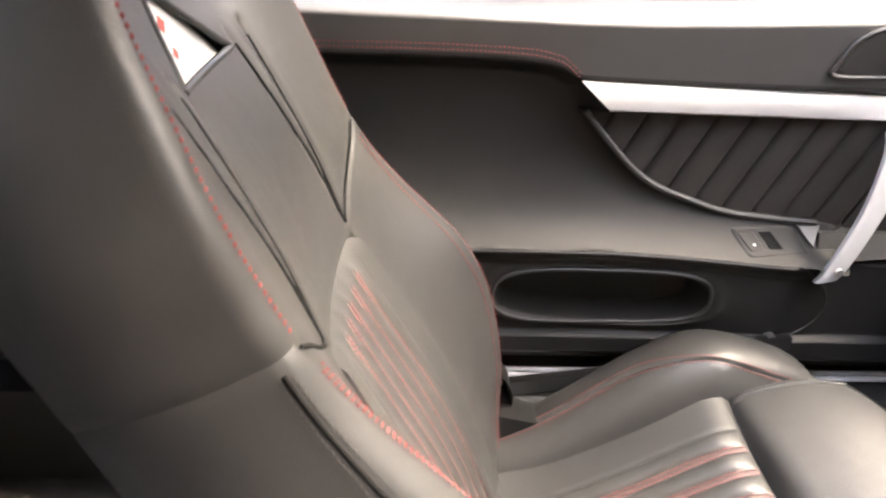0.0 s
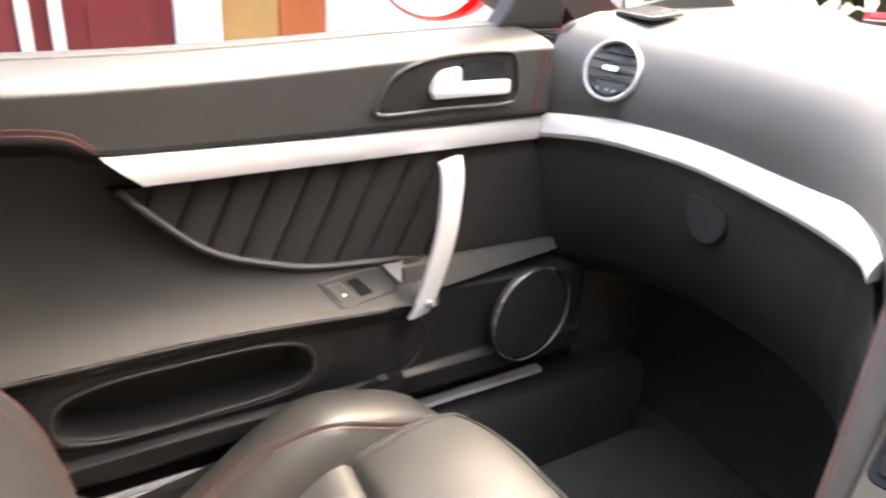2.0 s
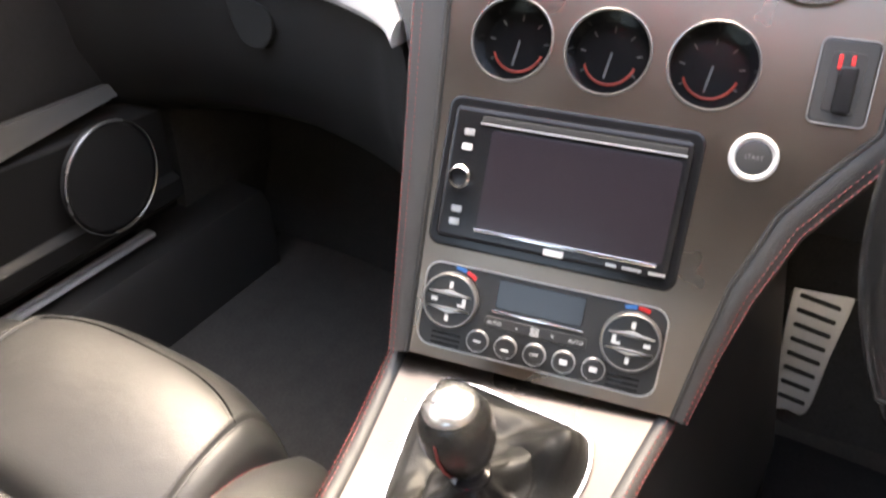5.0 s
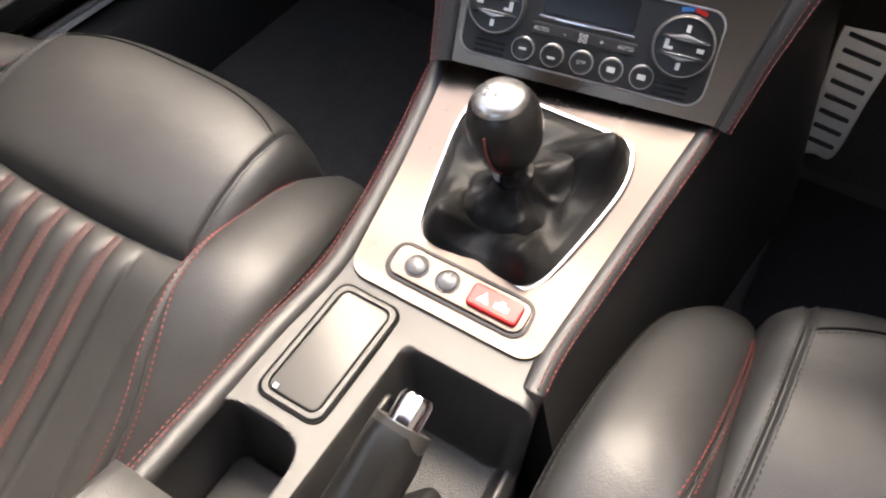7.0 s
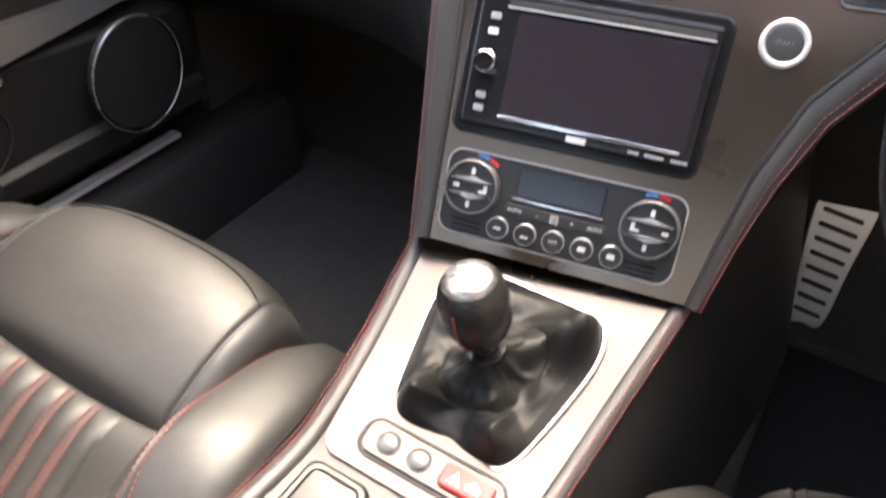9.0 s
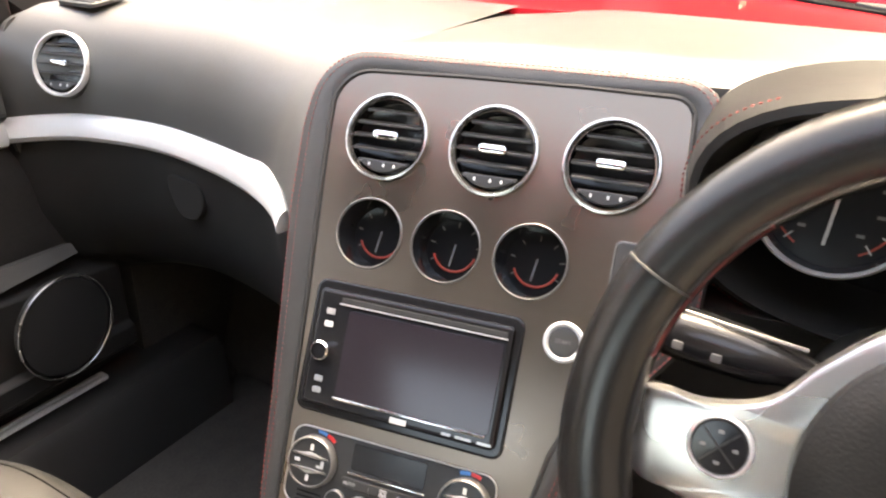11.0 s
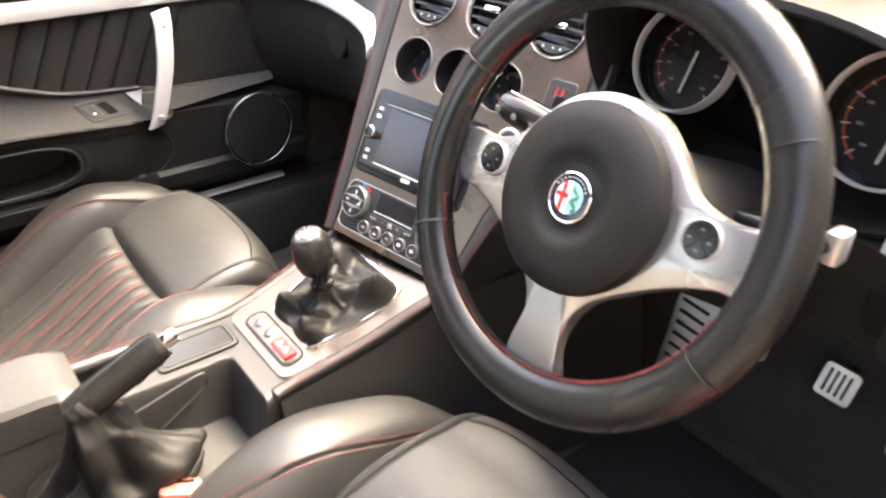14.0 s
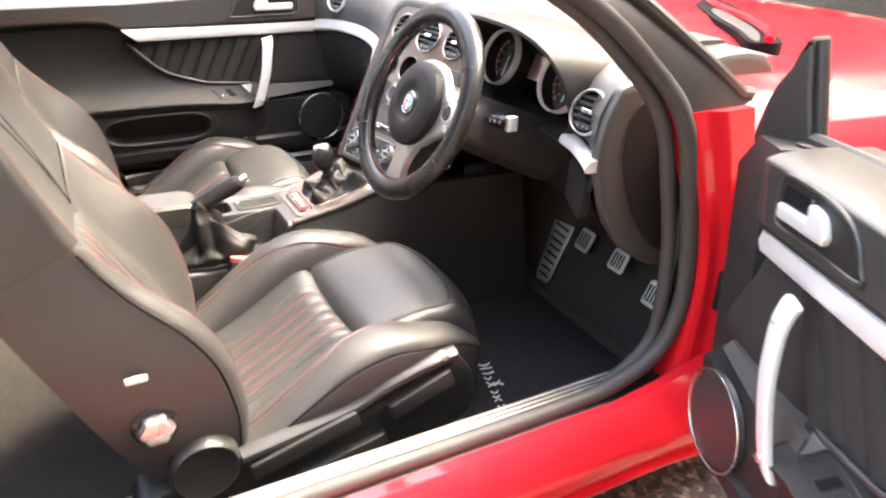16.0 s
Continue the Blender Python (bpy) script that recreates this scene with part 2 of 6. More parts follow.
def box(sx, sy, sz, bevel=0.004, m=None, bm=None):
    """A box with rounded upright edges and a softened top, centred on xy, from 0 to sz."""
    return prism(rounded(sx, sy, min(bevel * 2, sx / 3, sy / 3), 3), 0, sz, min(bevel, sz / 3), bm=bm, m=m)


def lathe(profile, sides=32, m=None, bm=None, caps=False):
    """Turns a profile of (radius, height) about z."""
    m = m or Matrix()
    rings = [[m @ Vector((r * math.cos(2 * math.pi * k / sides), r * math.sin(2 * math.pi * k / sides), z)) for k in range(sides)] for r, z in profile]
    return loft(rings, caps=caps, bm=bm)


def ring(r0, r1, h, sides=40, m=None, bm=None):
    """A flat rounded ring between two radii."""
    b = min((r1 - r0) / 3, h / 2)
    prof = [(r0, 0), (r0, h - b), (r0 + b, h), (r1 - b, h), (r1, h - b), (r1, 0), (r0, 0)]
    return lathe(prof, sides, m, bm)


def disc(r, h, sides=32, m=None, bm=None, bevel=0.001):
    return lathe([(r, 0), (r, h - bevel), (r - bevel, h), (r * 0.5, h), (0.0004, h)], sides, m, bm, caps=True)


def axes(o, u, v):
    """A frame with origin o, x along u, y along v, z out of the plane."""
    u, v = Vector(u).normalized(), Vector(v).normalized()
    n = u.cross(v).normalized()
    v = n.cross(u)
    return Matrix(((u.x, v.x, n.x, o[0]), (u.y, v.y, n.y, o[1]), (u.z, v.z, n.z, o[2]), (0, 0, 0, 1)))



def step(a, b, t):
    t = min(1.0, max(0.0, (t - a) / (b - a)))
    return t * t * (3 - 2 * t)


def words(text, size, m, material, parent, name="lettering"):
    """Raised printed characters, centred on m."""
    cu = bpy.data.curves.new("letters", "FONT")
    cu.body, cu.size, cu.extrude, cu.align_x, cu.align_y, cu.resolution_u = text, size, 0.0001, "CENTER", "CENTER", 2
    tmp = new("letters", cu)
    me = bpy.data.meshes.new_from_object(tmp)
    bpy.data.objects.remove(tmp)
    me.transform(m)
    me.materials.clear()
    me.materials.append(material)
    ob = new(name, me)
    ob.parent = parent
    return ob


# ---------------------------------------------------------------- ground and surroundings
GROUND_Z = 0.06
ASPHALT = mat("asphalt", (0.12, 0.112, 0.098), 0.9, var=0.8, scale=110, grain=1.0, grain_scale=120)
an = ASPHALT.node_tree
chips = an.nodes.new("ShaderNodeTexVoronoi")
chips.inputs["Scale"].default_value = 75
chip_ramp = an.nodes.new("ShaderNodeValToRGB")
for k, (p, c) in enumerate(((0.0, (0.035, 0.031, 0.027)), (0.45, (0.09, 0.08, 0.068)), (0.7, (0.17, 0.15, 0.12)), (1.0, (0.42, 0.39, 0.34)))):
    e = chip_ramp.color_ramp.elements[0] if k == 0 else chip_ramp.color_ramp.elements[-1] if k == 3 else chip_ramp.color_ramp.elements.new(p)
    e.position, e.color = p, (*c, 1)
an.links.new(an.nodes["Texture Coordinate"].outputs["Object"], chips.inputs["Vector"])
an.links.new(chips.outputs["Color"], chip_ramp.inputs[0])
an.links.new(chip_ramp.outputs[0], an.nodes["Principled BSDF"].inputs["Base Color"])
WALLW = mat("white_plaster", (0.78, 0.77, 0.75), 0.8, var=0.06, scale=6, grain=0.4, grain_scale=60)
MAROON = mat("maroon_paint", (0.13, 0.018, 0.022), 0.35, var=0.2, scale=8)
OCHRE = mat("ochre_board", (0.38, 0.24, 0.09), 0.6, var=0.35, scale=6)
GREYP = mat("grey_car_paint", (0.28, 0.28, 0.29), 0.3, var=0.1, scale=5, coat=0.6)
BRICK = mat("tan_render", (0.12, 0.10, 0.082), 0.85, var=0.4, scale=14, grain=0.5, grain_scale=80)
FOLIAGE = mat("dark_leaves", (0.05, 0.075, 0.03), 0.6, var=0.5, scale=20)

bm = bmesh.new()
bmesh.ops.create_grid(bm, x_segments=60, y_segments=60, size=300)
bmesh.ops.translate(bm, verts=bm.verts, vec=(0, 0, GROUND_Z))
tagged(part("ground", bm, ASPHALT), "worn grey asphalt yard under the car", "ground", kind="structure")


def block(name, x0, x1, y0, y1, z0, z1, material, parent=None, bevel=0.01, label=""):
    m = Matrix.Translation(((x0 + x1) / 2, (y0 + y1) / 2, z0))
    return part(name, box(x1 - x0, y1 - y0, z1 - z0, bevel, m), material, parent, label, smooth=False)


# shop front beyond the passenger window
WY = 3.6
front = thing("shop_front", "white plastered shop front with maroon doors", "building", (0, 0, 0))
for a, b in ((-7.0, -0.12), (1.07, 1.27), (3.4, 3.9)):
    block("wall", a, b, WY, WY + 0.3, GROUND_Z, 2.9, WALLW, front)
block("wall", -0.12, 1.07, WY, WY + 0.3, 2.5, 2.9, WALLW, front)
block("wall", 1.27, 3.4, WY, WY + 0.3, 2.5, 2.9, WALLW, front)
for a, b in ((-0.12, 0.40), (0.58, 1.07)):
    door = block("door", a, b, WY + 0.12, WY + 0.18, GROUND_Z, 2.5, MAROON, front, label="maroon painted door leaf")
    for z0 in (0.25, 1.15):
        block("panel", a + 0.1, b - 0.1, WY + 0.1, WY + 0.12, z0, z0 + 0.7, MAROON, door)
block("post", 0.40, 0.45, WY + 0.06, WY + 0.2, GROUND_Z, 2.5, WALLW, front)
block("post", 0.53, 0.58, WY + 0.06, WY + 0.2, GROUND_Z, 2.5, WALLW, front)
block("fanlight", 0.45, 0.53, WY + 0.14, WY + 0.18, GROUND_Z, 2.5, MAROON, front)
block("display_board", 1.27, 1.60, WY + 0.12, WY + 0.2, GROUND_Z, 2.5, OCHRE, front, label="ochre display board")
block("display_board", 1.60, 1.86, WY + 0.12, WY + 0.2, GROUND_Z, 2.5, mat("orange_brown_board", (0.36, 0.10, 0.03), 0.6, var=0.3, scale=5), front, label="orange-brown display board")
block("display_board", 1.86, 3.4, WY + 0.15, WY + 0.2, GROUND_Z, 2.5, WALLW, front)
# out of view, closing the yard: dark wall added to dim the driver's side
far = thing("unseen_dimming_wall", "unseen tan rendered wall added to dim light from the driver's side", "building", (0, -4.4, 0))
part("wall", box(34, 0.4, 5.0, 0.02, Matrix.Translation((0, 0, GROUND_Z))), BRICK, far, smooth=False)
part("roof", box(35, 1.2, 0.25, 0.05, Matrix.Translation((0, -0.2, GROUND_Z + 5.0))), GREYP, far, smooth=False)

rng = random.Random(4)
# trees out of view, added to break up sky and sun mirrored in the bonnet
for tx, ty, th in ((13, -3.5, 5.5), (15, 1.5, 6.5), (14, 7, 6.0), (9, -3.6, 3.4), (9.5, -0.9, 3.2), (8.6, 1.9, 3.6), (9.4, 4.8, 3.3), (10.6, 0.2, 6.8), (10.0, 3.6, 6.2), (5.6, 1.4, 8.6), (5.9, 4.9, 3.6), (7.6, 6.6, 4.4), (5.6, 7.8, 5.0)):
    tree = thing("tree", "broad leafy tree out of view beyond the bonnet, for its reflection", "tree", (tx, ty, GROUND_Z), group="yard trees")
    pts = spline([(0, 0, 0), (0.1, 0.05, th * 0.3), (0.0, 0.15, th * 0.6), (0.1, 0.1, th * 0.9)], 10)
    bm = tube(pts, [0.22 - 0.018 * k for k in range(10)], 8)
    for k in range(7):
        a = k * 2.4
        z0 = th * (0.35 + 0.07 * k)
        tube(spline([(0.05, 0.1, z0), (0.6 * math.cos(a), 0.6 * math.sin(a), z0 + 0.5), (1.5 * math.cos(a), 1.5 * math.sin(a), z0 + 0.9)], 6), [0.08, 0.07, 0.06, 0.05, 0.04, 0.02], 6, bm=bm)
    part("trunk", bm, BRICK, tree)
    bm = bmesh.new()
    for k in range(3600):
        d = Vector((rng.gauss(0, 1), rng.gauss(0, 1), rng.gauss(0, 0.8))).normalized() * (0.4 + 0.6 * rng.random()) * 2.2
        c = Vector((d.x, d.y, th * 0.68 + d.z * 0.95)) + Vector((rng.gauss(0, .2), rng.gauss(0, .2), rng.gauss(0, .2)))
        u = Vector((rng.gauss(0, 1), rng.gauss(0, 1), rng.gauss(0, 1))).normalized() * 0.19
        w = u.cross(Vector((rng.gauss(0, 1), rng.gauss(0, 1), rng.gauss(0, 1)))).normalized() * 0.11
        bm.faces.new([bm.verts.new(c + q) for q in (u, w, -u, -w)])
    part("crown", bm, FOLIAGE, tree, smooth=False)

# ---------------------------------------------------------------- car floor
bm = patch(lambda u, v: Vector((-0.9 + 2.15 * u, -0.68 + 1.36 * v, 0.25 + 0.13 * math.exp(-((v - 0.5) * 1.36 / 0.13) ** 2) + 0.03 * step(0.97, 1.0, abs(2 * v - 1)))), 40, 60, (0, 0, -0.05))
tagged(part("floor", bm, CARPET), "black carpet over the car floor and tunnel", "carpet", kind="structure")
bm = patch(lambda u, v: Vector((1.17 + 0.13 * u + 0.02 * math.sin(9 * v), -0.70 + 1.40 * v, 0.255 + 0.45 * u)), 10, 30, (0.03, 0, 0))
# floor carpet again, its colour darkened for the shade under the dashboard
tagged(part("bulkhead", bm, mat("shaded_bulkhead_carpet", (0.034, 0.032, 0.030), 0.95, var=0.5, scale=220, grain=1.0, grain_scale=500, spec=0.1)), "black carpeted footwell bulkhead under the dashboard", "bulkhead", kind="structure")
bm = patch(lambda u, v: Vector((-0.55 - 0.12 * v, -0.66 + 1.32 * u, 0.25 + 0.72 * v)), 12, 10, (-0.05, 0, 0))
tagged(part("rear_bulkhead", bm, CARPET), "dark trim behind the front seats", "bulkhead", kind="structure")

# ---------------------------------------------------------------- body shell
body = thing("coupe", "glossy red coupe shell with black door seals", "car", (0.6, 0, 0.06))
BO = Vector((0.6, 0, 0.06))
PILLAR = [(0.96, 0.785, 0.905), (0.88, 0.775, 1.0), (0.75, 0.755, 1.10), (0.5, 0.715, 1.215), (0.2, 0.67, 1.30), (-0.3, 0.645, 1.33), (-0.75, 0.63, 1.29)]
for sd in (1, -1):
    ins = 0.052 if sd > 0 else -0.035
    prof = [(0.655 - ins, 0.25), (0.66 - ins, 0.365), (0.675 - ins, 0.386), (0.722 - ins * (1 if sd > 0 else 0.6), 0.388), (0.745, 0.390), (0.76, 0.392), (0.79, 0.388)]
    rings = [[Vector((x, y * sd, z)) - BO for y, z in prof] for x in (-0.7, 0.0, 0.6, 1.0, 1.12)]
    part("sill_trim", loft(rings, closed=False), SOFT, body, "black plastic sill trim")
    prof = [(0.782, 0.385), (0.80, 0.405), (0.822, 0.408), (0.846, 0.39), (0.868, 0.352), (0.873, 0.322), (0.862, 0.300), (0.857, 0.290), (0.866, 0.277), (0.858, 0.260), (0.83, 0.250), (0.74, 0.250)]
    rings = [[Vector((x, (y + 0.03 * step(0.95, 1.35, x) * (1 if z < 0.38 else 0.3)) * sd, z + 0.05 * step(0.9, 1.15, x) * step(0.3, 0.4, z))) - BO for y, z in prof] for x in (-0.7, 0.0, 0.6, 0.9, 1.0, 1.1, 1.2, 1.35)]
    part("sill", loft(rings, closed=False), PAINT, body, "glossy red sill")
    # same plate both sides: passenger's pale as if lit, driver's darkened against sky glare
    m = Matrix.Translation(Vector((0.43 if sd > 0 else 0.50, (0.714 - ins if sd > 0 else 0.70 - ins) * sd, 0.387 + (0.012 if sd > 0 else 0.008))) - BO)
    plate = part("sill_plate", box(1.0, 0.034 if sd < 0 else 0.020, 0.006, 0.002, m), SILVER if sd > 0 else SILLMETAL, body, "ribbed metal sill plate, toned per side for its light")
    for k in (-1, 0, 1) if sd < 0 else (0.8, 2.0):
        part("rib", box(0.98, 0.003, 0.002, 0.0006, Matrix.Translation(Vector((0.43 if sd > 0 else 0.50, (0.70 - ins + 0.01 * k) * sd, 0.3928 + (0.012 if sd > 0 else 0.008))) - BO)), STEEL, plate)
    # hinge pillar
    rings = []
    keys = ((0.36, 1.03, 1.2), (0.46, 1.055, 1.18), (0.60, 1.06, 1.15), (0.72, 1.035, 1.13), (0.84, 0.985, 1.10), (0.925, 0.945, 1.075))
    for k in range(29):
        z = 0.36 + 0.565 * k / 28
        xa, xb = [curve1([(q[0], q[j]) for q in keys], z) for j in (1, 2)]
        pts = [(xa, 0.75)]
        for j in range(25):
            f = j / 24
            y = 0.794 + 0.006 * step(0.0, 0.10, f) + 0.012 * step(0.30, 0.55, f) + 0.006 * step(0.69, 0.64, z) * step(0.2, 0.6, f)
            pts.append((xa + (xb - xa) * f, y))
        pts.append((xb, 0.75))
        rings.append([Vector((px, py * sd, z)) - BO for px, py in pts])
    part("hinge_pillar", loft(rings), PAINT, body, "glossy red hinge pillar")
    m = Matrix.Translation(Vector((1.10, 0.822 * sd, 0.56)) - BO)
    check = part("door_check", box(0.046, 0.022, 0.075, 0.008, m), GLOSS, body, "black door check strap")
    part("roller", tube([Vector((1.085, 0.836 * sd, 0.590)) - BO, Vector((1.115, 0.836 * sd, 0.590)) - BO], 0.010, 12), RUBBER, check)
    part("arm", tube([Vector((1.10, 0.83 * sd, 0.605)) - BO, Vector((1.09, 0.86 * sd, 0.603)) - BO], 0.006, 8), HARD, check)
    # seal round the opening
    loop = [(-0.7, 0.765, 0.398), (0.3, 0.765, 0.398), (0.80, 0.765, 0.398), (0.93, 0.766, 0.412), (1.02, 0.767, 0.46), (1.052, 0.768, 0.55), (1.042, 0.77, 0.66), (1.012, 0.775, 0.77)] + PILLAR[:5]
    for off, rad in ((0.0, 0.016), (-0.028, 0.013)):
        pts = spline([(p[0] - (0.02 if p[2] > 0.5 else 0.0) * (off < 0), (p[1] + off) * sd, p[2] - ((0.004 if p[2] > 0.45 else 0.020) if off < 0 else 0)) for p in loop], 110)
        part("door_seal", tube([p - BO for p in pts], rad, 10), SEAL, body, "black rubber door seal")
    # roof rail and windscreen pillar
    pts = spline([(p[0], p[1] * sd, p[2]) for p in PILLAR], 40)
    rings = []
    for k, p in enumerate(pts):
        w = curve1([(0, 0.13), (6.5, 0.07), (13, 0.042), (40, 0.046)], k)
        f = Vector((w, -0.004 * sd, w * 0.25))
        rings.append([p - BO, p + Vector((0.004, 0.014 * sd, 0.004)) - BO, p + f * 0.5 + Vector((0, 0.016 * sd, -0.004)) - BO, p + f + Vector((0, 0.014 * sd, -0.008)) - BO, p + f + Vector((0, 0.006 * sd, 0.006)) - BO, p + f + Vector((0, -0.028 * sd, 0.004)) - BO, p + f * 0.4 + Vector((0, -0.04 * sd, -0.01)) - BO])
    part("windscreen_pillar", loft(rings), HARD, body, "black windscreen pillar")
    part("windscreen_trim", tube([p + Vector((curve1([(0, 0.13), (6.5, 0.07), (13, 0.042), (40, 0.046)], k) * 0.98, 0.004 * sd, 0.036 if k < 1 else 0.024)) - BO for k, p in enumerate(pts)], 0.010, 8), SLAT, body, "grey windscreen edge trim")
    # front wing
    bm = patch(lambda u, v: Vector((1.08 + 1.75 * u, (0.60 + 0.30 * math.sin(v * math.pi / 2) + 0.03 * math.sin(u * math.pi)) * sd, 0.950 - 0.03 * u - 0.11 * u * u - 0.62 * (1 - math.cos(v * math.pi / 2)) ** 1.3)) - BO, 26, 20, (0, -0.02 * sd, -0.02))
    part("front_wing", bm, PAINT, body, "glossy red front wing")
    # footwell side
    bm = patch(lambda u, v: Vector(((1.02 if sd > 0 else 1.085) + 0.20 * u, (0.700 - 0.02 * math.sin(v * 3.1)) * sd, 0.25 + 0.62 * v)) - BO, 10, 10, (0, 0.03 * sd, 0))
    part("kick_panel", bm, CARPET, body, "black footwell side trim")
    # rear quarter
    bm = patch(lambda u, v: Vector((-0.42 - 0.5 * u, (0.70 - 0.05 * v) * sd, 0.30 + 0.62 * v)) - BO, 8, 8, (0, 0.1 * sd, 0))
    part("quarter_trim", bm, SOFT, body)
    bm = patch(lambda u, v: Vector((-0.42 - 0.45 * u, (0.70 - 0.05 * v) * sd, 0.92 + 0.37 * v)) - BO, 8, 8, (0, 0.06 * sd, 0))
    part("rear_pillar", bm, SOFT, body)
# bonnet with its central V creases
bm = patch(lambda u, v: Vector((1.25 + 1.60 * u, -0.62 + 1.24 * v, 0.955 - 0.02 * u - 0.13 * u * u + 0.008 * step(0.25, 0.2, abs(v - 0.5)) - 0.03 * (2 * v - 1) ** 2)) - BO, 30, 40, (0, 0, -0.03))
part("bonnet", bm, PAINT, body, "glossy red bonnet")
for sd in (1, -1):
    m = Matrix.Translation(-BO)
    out = smooth_outline([(1.395, 0.560), (1.372, 0.530), (1.445, 0.430), (1.530, 0.285), (1.640, 0.130), (1.740, 0.060), (1.765, 0.095), (1.705, 0.215), (1.590, 0.385), (1.465, 0.535), (1.425, 0.566)], 70)
    slot = part("bonnet_slot", prism([(x, y * sd) for x, y in out], 0.925, 0.9535, 0.002, m=m), GAP, body, "black bonnet air intake")
    ramp = smooth_outline([(1.385, 0.545), (1.380, 0.530), (1.450, 0.435), (1.535, 0.295), (1.600, 0.215), (1.615, 0.235), (1.545, 0.360), (1.460, 0.480)], 50)
    part("ramp", prism([(x, y * sd) for x, y in ramp], 0.950, 0.9575, 0.003, m=m), SOFT, slot)
    part("lip", tube([Vector((x, y * sd, 0.957)) - BO for x, y, z in spline([(1.400, 0.556, 0), (1.470, 0.500, 0), (1.560, 0.375, 0), (1.625, 0.240, 0), (1.690, 0.130, 0), (1.745, 0.070, 0)], 30)], 0.010, 8), PAINT, slot, "red painted intake lip")
part("scuttle", patch(lambda u, v: Vector((1.20 + 0.12 * u, -0.62 + 1.24 * v, 0.925 + 0.012 * math.sin(u * 3))) - BO, 6, 20, (0, 0, -0.02)), HARD, body, "black scuttle panel")
roof = part("roof", patch(lambda u, v: Vector((0.30 - 1.05 * u, -0.66 + 1.32 * v, 1.37 - 0.05 * (2 * v - 1) ** 2 - 0.05 * u * u)) - BO, 12, 12, (0, 0, 0.03)), PAINT, body)
part("headlining", patch(lambda u, v: Vector((0.30 - 1.05 * u, -0.64 + 1.28 * v, 1.345 - 0.04 * (2 * v - 1) ** 2 - 0.05 * u * u)) - BO, 12, 12, (0, 0, 0.01)), mat("charcoal_headlining", (0.035, 0.034, 0.033), 0.9, var=0.15, scale=60), roof, "charcoal cloth headlining")
GLASS = bpy.data.materials.new("clear_glass")
GLASS.use_nodes = True
gb = GLASS.node_tree.nodes["Principled BSDF"]
gb.inputs["Base Color"].default_value = (0.97, 0.985, 0.98, 1)
gb.inputs["Transmission Weight"].default_value, gb.inputs["Roughness"].default_value, gb.inputs["IOR"].default_value = 1.0, 0.0, 1.0
gb.inputs["Specular IOR Level"].default_value = 0.2
ws = part("windscreen", patch(lambda u, v: Vector((1.27 - 0.97 * u, (-0.66 + 1.32 * v) * (1 - 0.06 * u), 0.965 + 0.375 * u - 0.06 * (2 * v - 1) ** 2 * (1 - u))) - BO, 10, 10, (0.004, 0, 0.004)), GLASS, body, "clear windscreen")
ws.visible_shadow = False
rw = part("rear_window", patch(lambda u, v: Vector((-0.75 - 0.5 * u, (-0.6 + 1.2 * v), 1.31 - 0.33 * u)) - BO, 6, 6, (-0.004, 0, 0.004)), GLASS, body, "clear rear window")
rw.visible_shadow = False


# ---------------------------------------------------------------- doors
def armrest_line(x):
    return 0.622 - 0.022 * step(0.35, 0.75, x) + 0.02 * step(0.2, -0.2, x)


def split_line(x):
    """Height at which the leather of the upper door meets the moulding."""
    return 0.835 + curve1([(-0.45, 0.008), (0.0, 0.018), (0.20, 0.020), (0.285, 0.014), (0.325, 0.0), (0.90, 0.0)], x)


def door_top(x):
    return 0.908 + 0.022 * step(0.3, 0.9, x)


def scoop_edge(z):
    """Front edge of the scooped armrest moulding."""
    return curve1([(0.60, 0.70), (0.648, 0.69), (0.6525, 0.63), (0.661, 0.545), (0.677, 0.487), (0.693, 0.442), (0.711, 0.411), (0.736, 0.383), (0.77, 0.350), (0.80, 0.322), (0.822, 0.287), (0.834, 0.21)], z)


def door_depth(x, z):
    """How far the inner panel stands into the cabin."""
    d = 0.028 * step(0.810, 0.832, z - split_line(x) + 0.835)
    zr = armrest_line(x)
    fade = 1 - step(0.62, 0.72, x)
    if z > zr:
        arm = 0.0
        inside = step(0.022, -0.014, x - scoop_edge(z)) * step(0.826, 0.796, z)
        t = min(1.0, max(0.0, (0.832 - z) / (0.832 - zr)))
        d += inside * (-0.006 * math.sin(math.pi * min(1.0, t * 1.2)) ** 2 + 0.060 * (0.25 * t ** 2.5 + 0.75 * t ** 7))
    else:
        arm = 1 - 0.16 * step(0.0, 0.016, zr - z) - 0.10 * step(0.016, 0.03, zr - z) - 0.45 * step(0.06, 0.2, zr - z)
    d += 0.062 * (arm * fade if z <= zr else 0.0) + (0.032 * (1 - step(0.585, 0.612, z + 0.06 * (x - 0.85)))) * (1 - fade)
    # map pocket
    px, pz = (x - 0.382) / 0.146, (z - 0.543 - 0.004 * step(0.45, 0.25, x)) / 0.040
    k = (abs(px) ** 4 + abs(pz) ** 3) ** 0.28
    d -= 0.05 * (1 - step(0.88, 0.99, k))
    d += 0.006 * math.exp(-((k - 1.1) / 0.07) ** 2) * step(0.60, 0.54, z)
    # step along the foot of the panel
    d += 0.012 * step(0.485, 0.475, z) - 0.02 * step(0.45, 0.43, z)
    return d


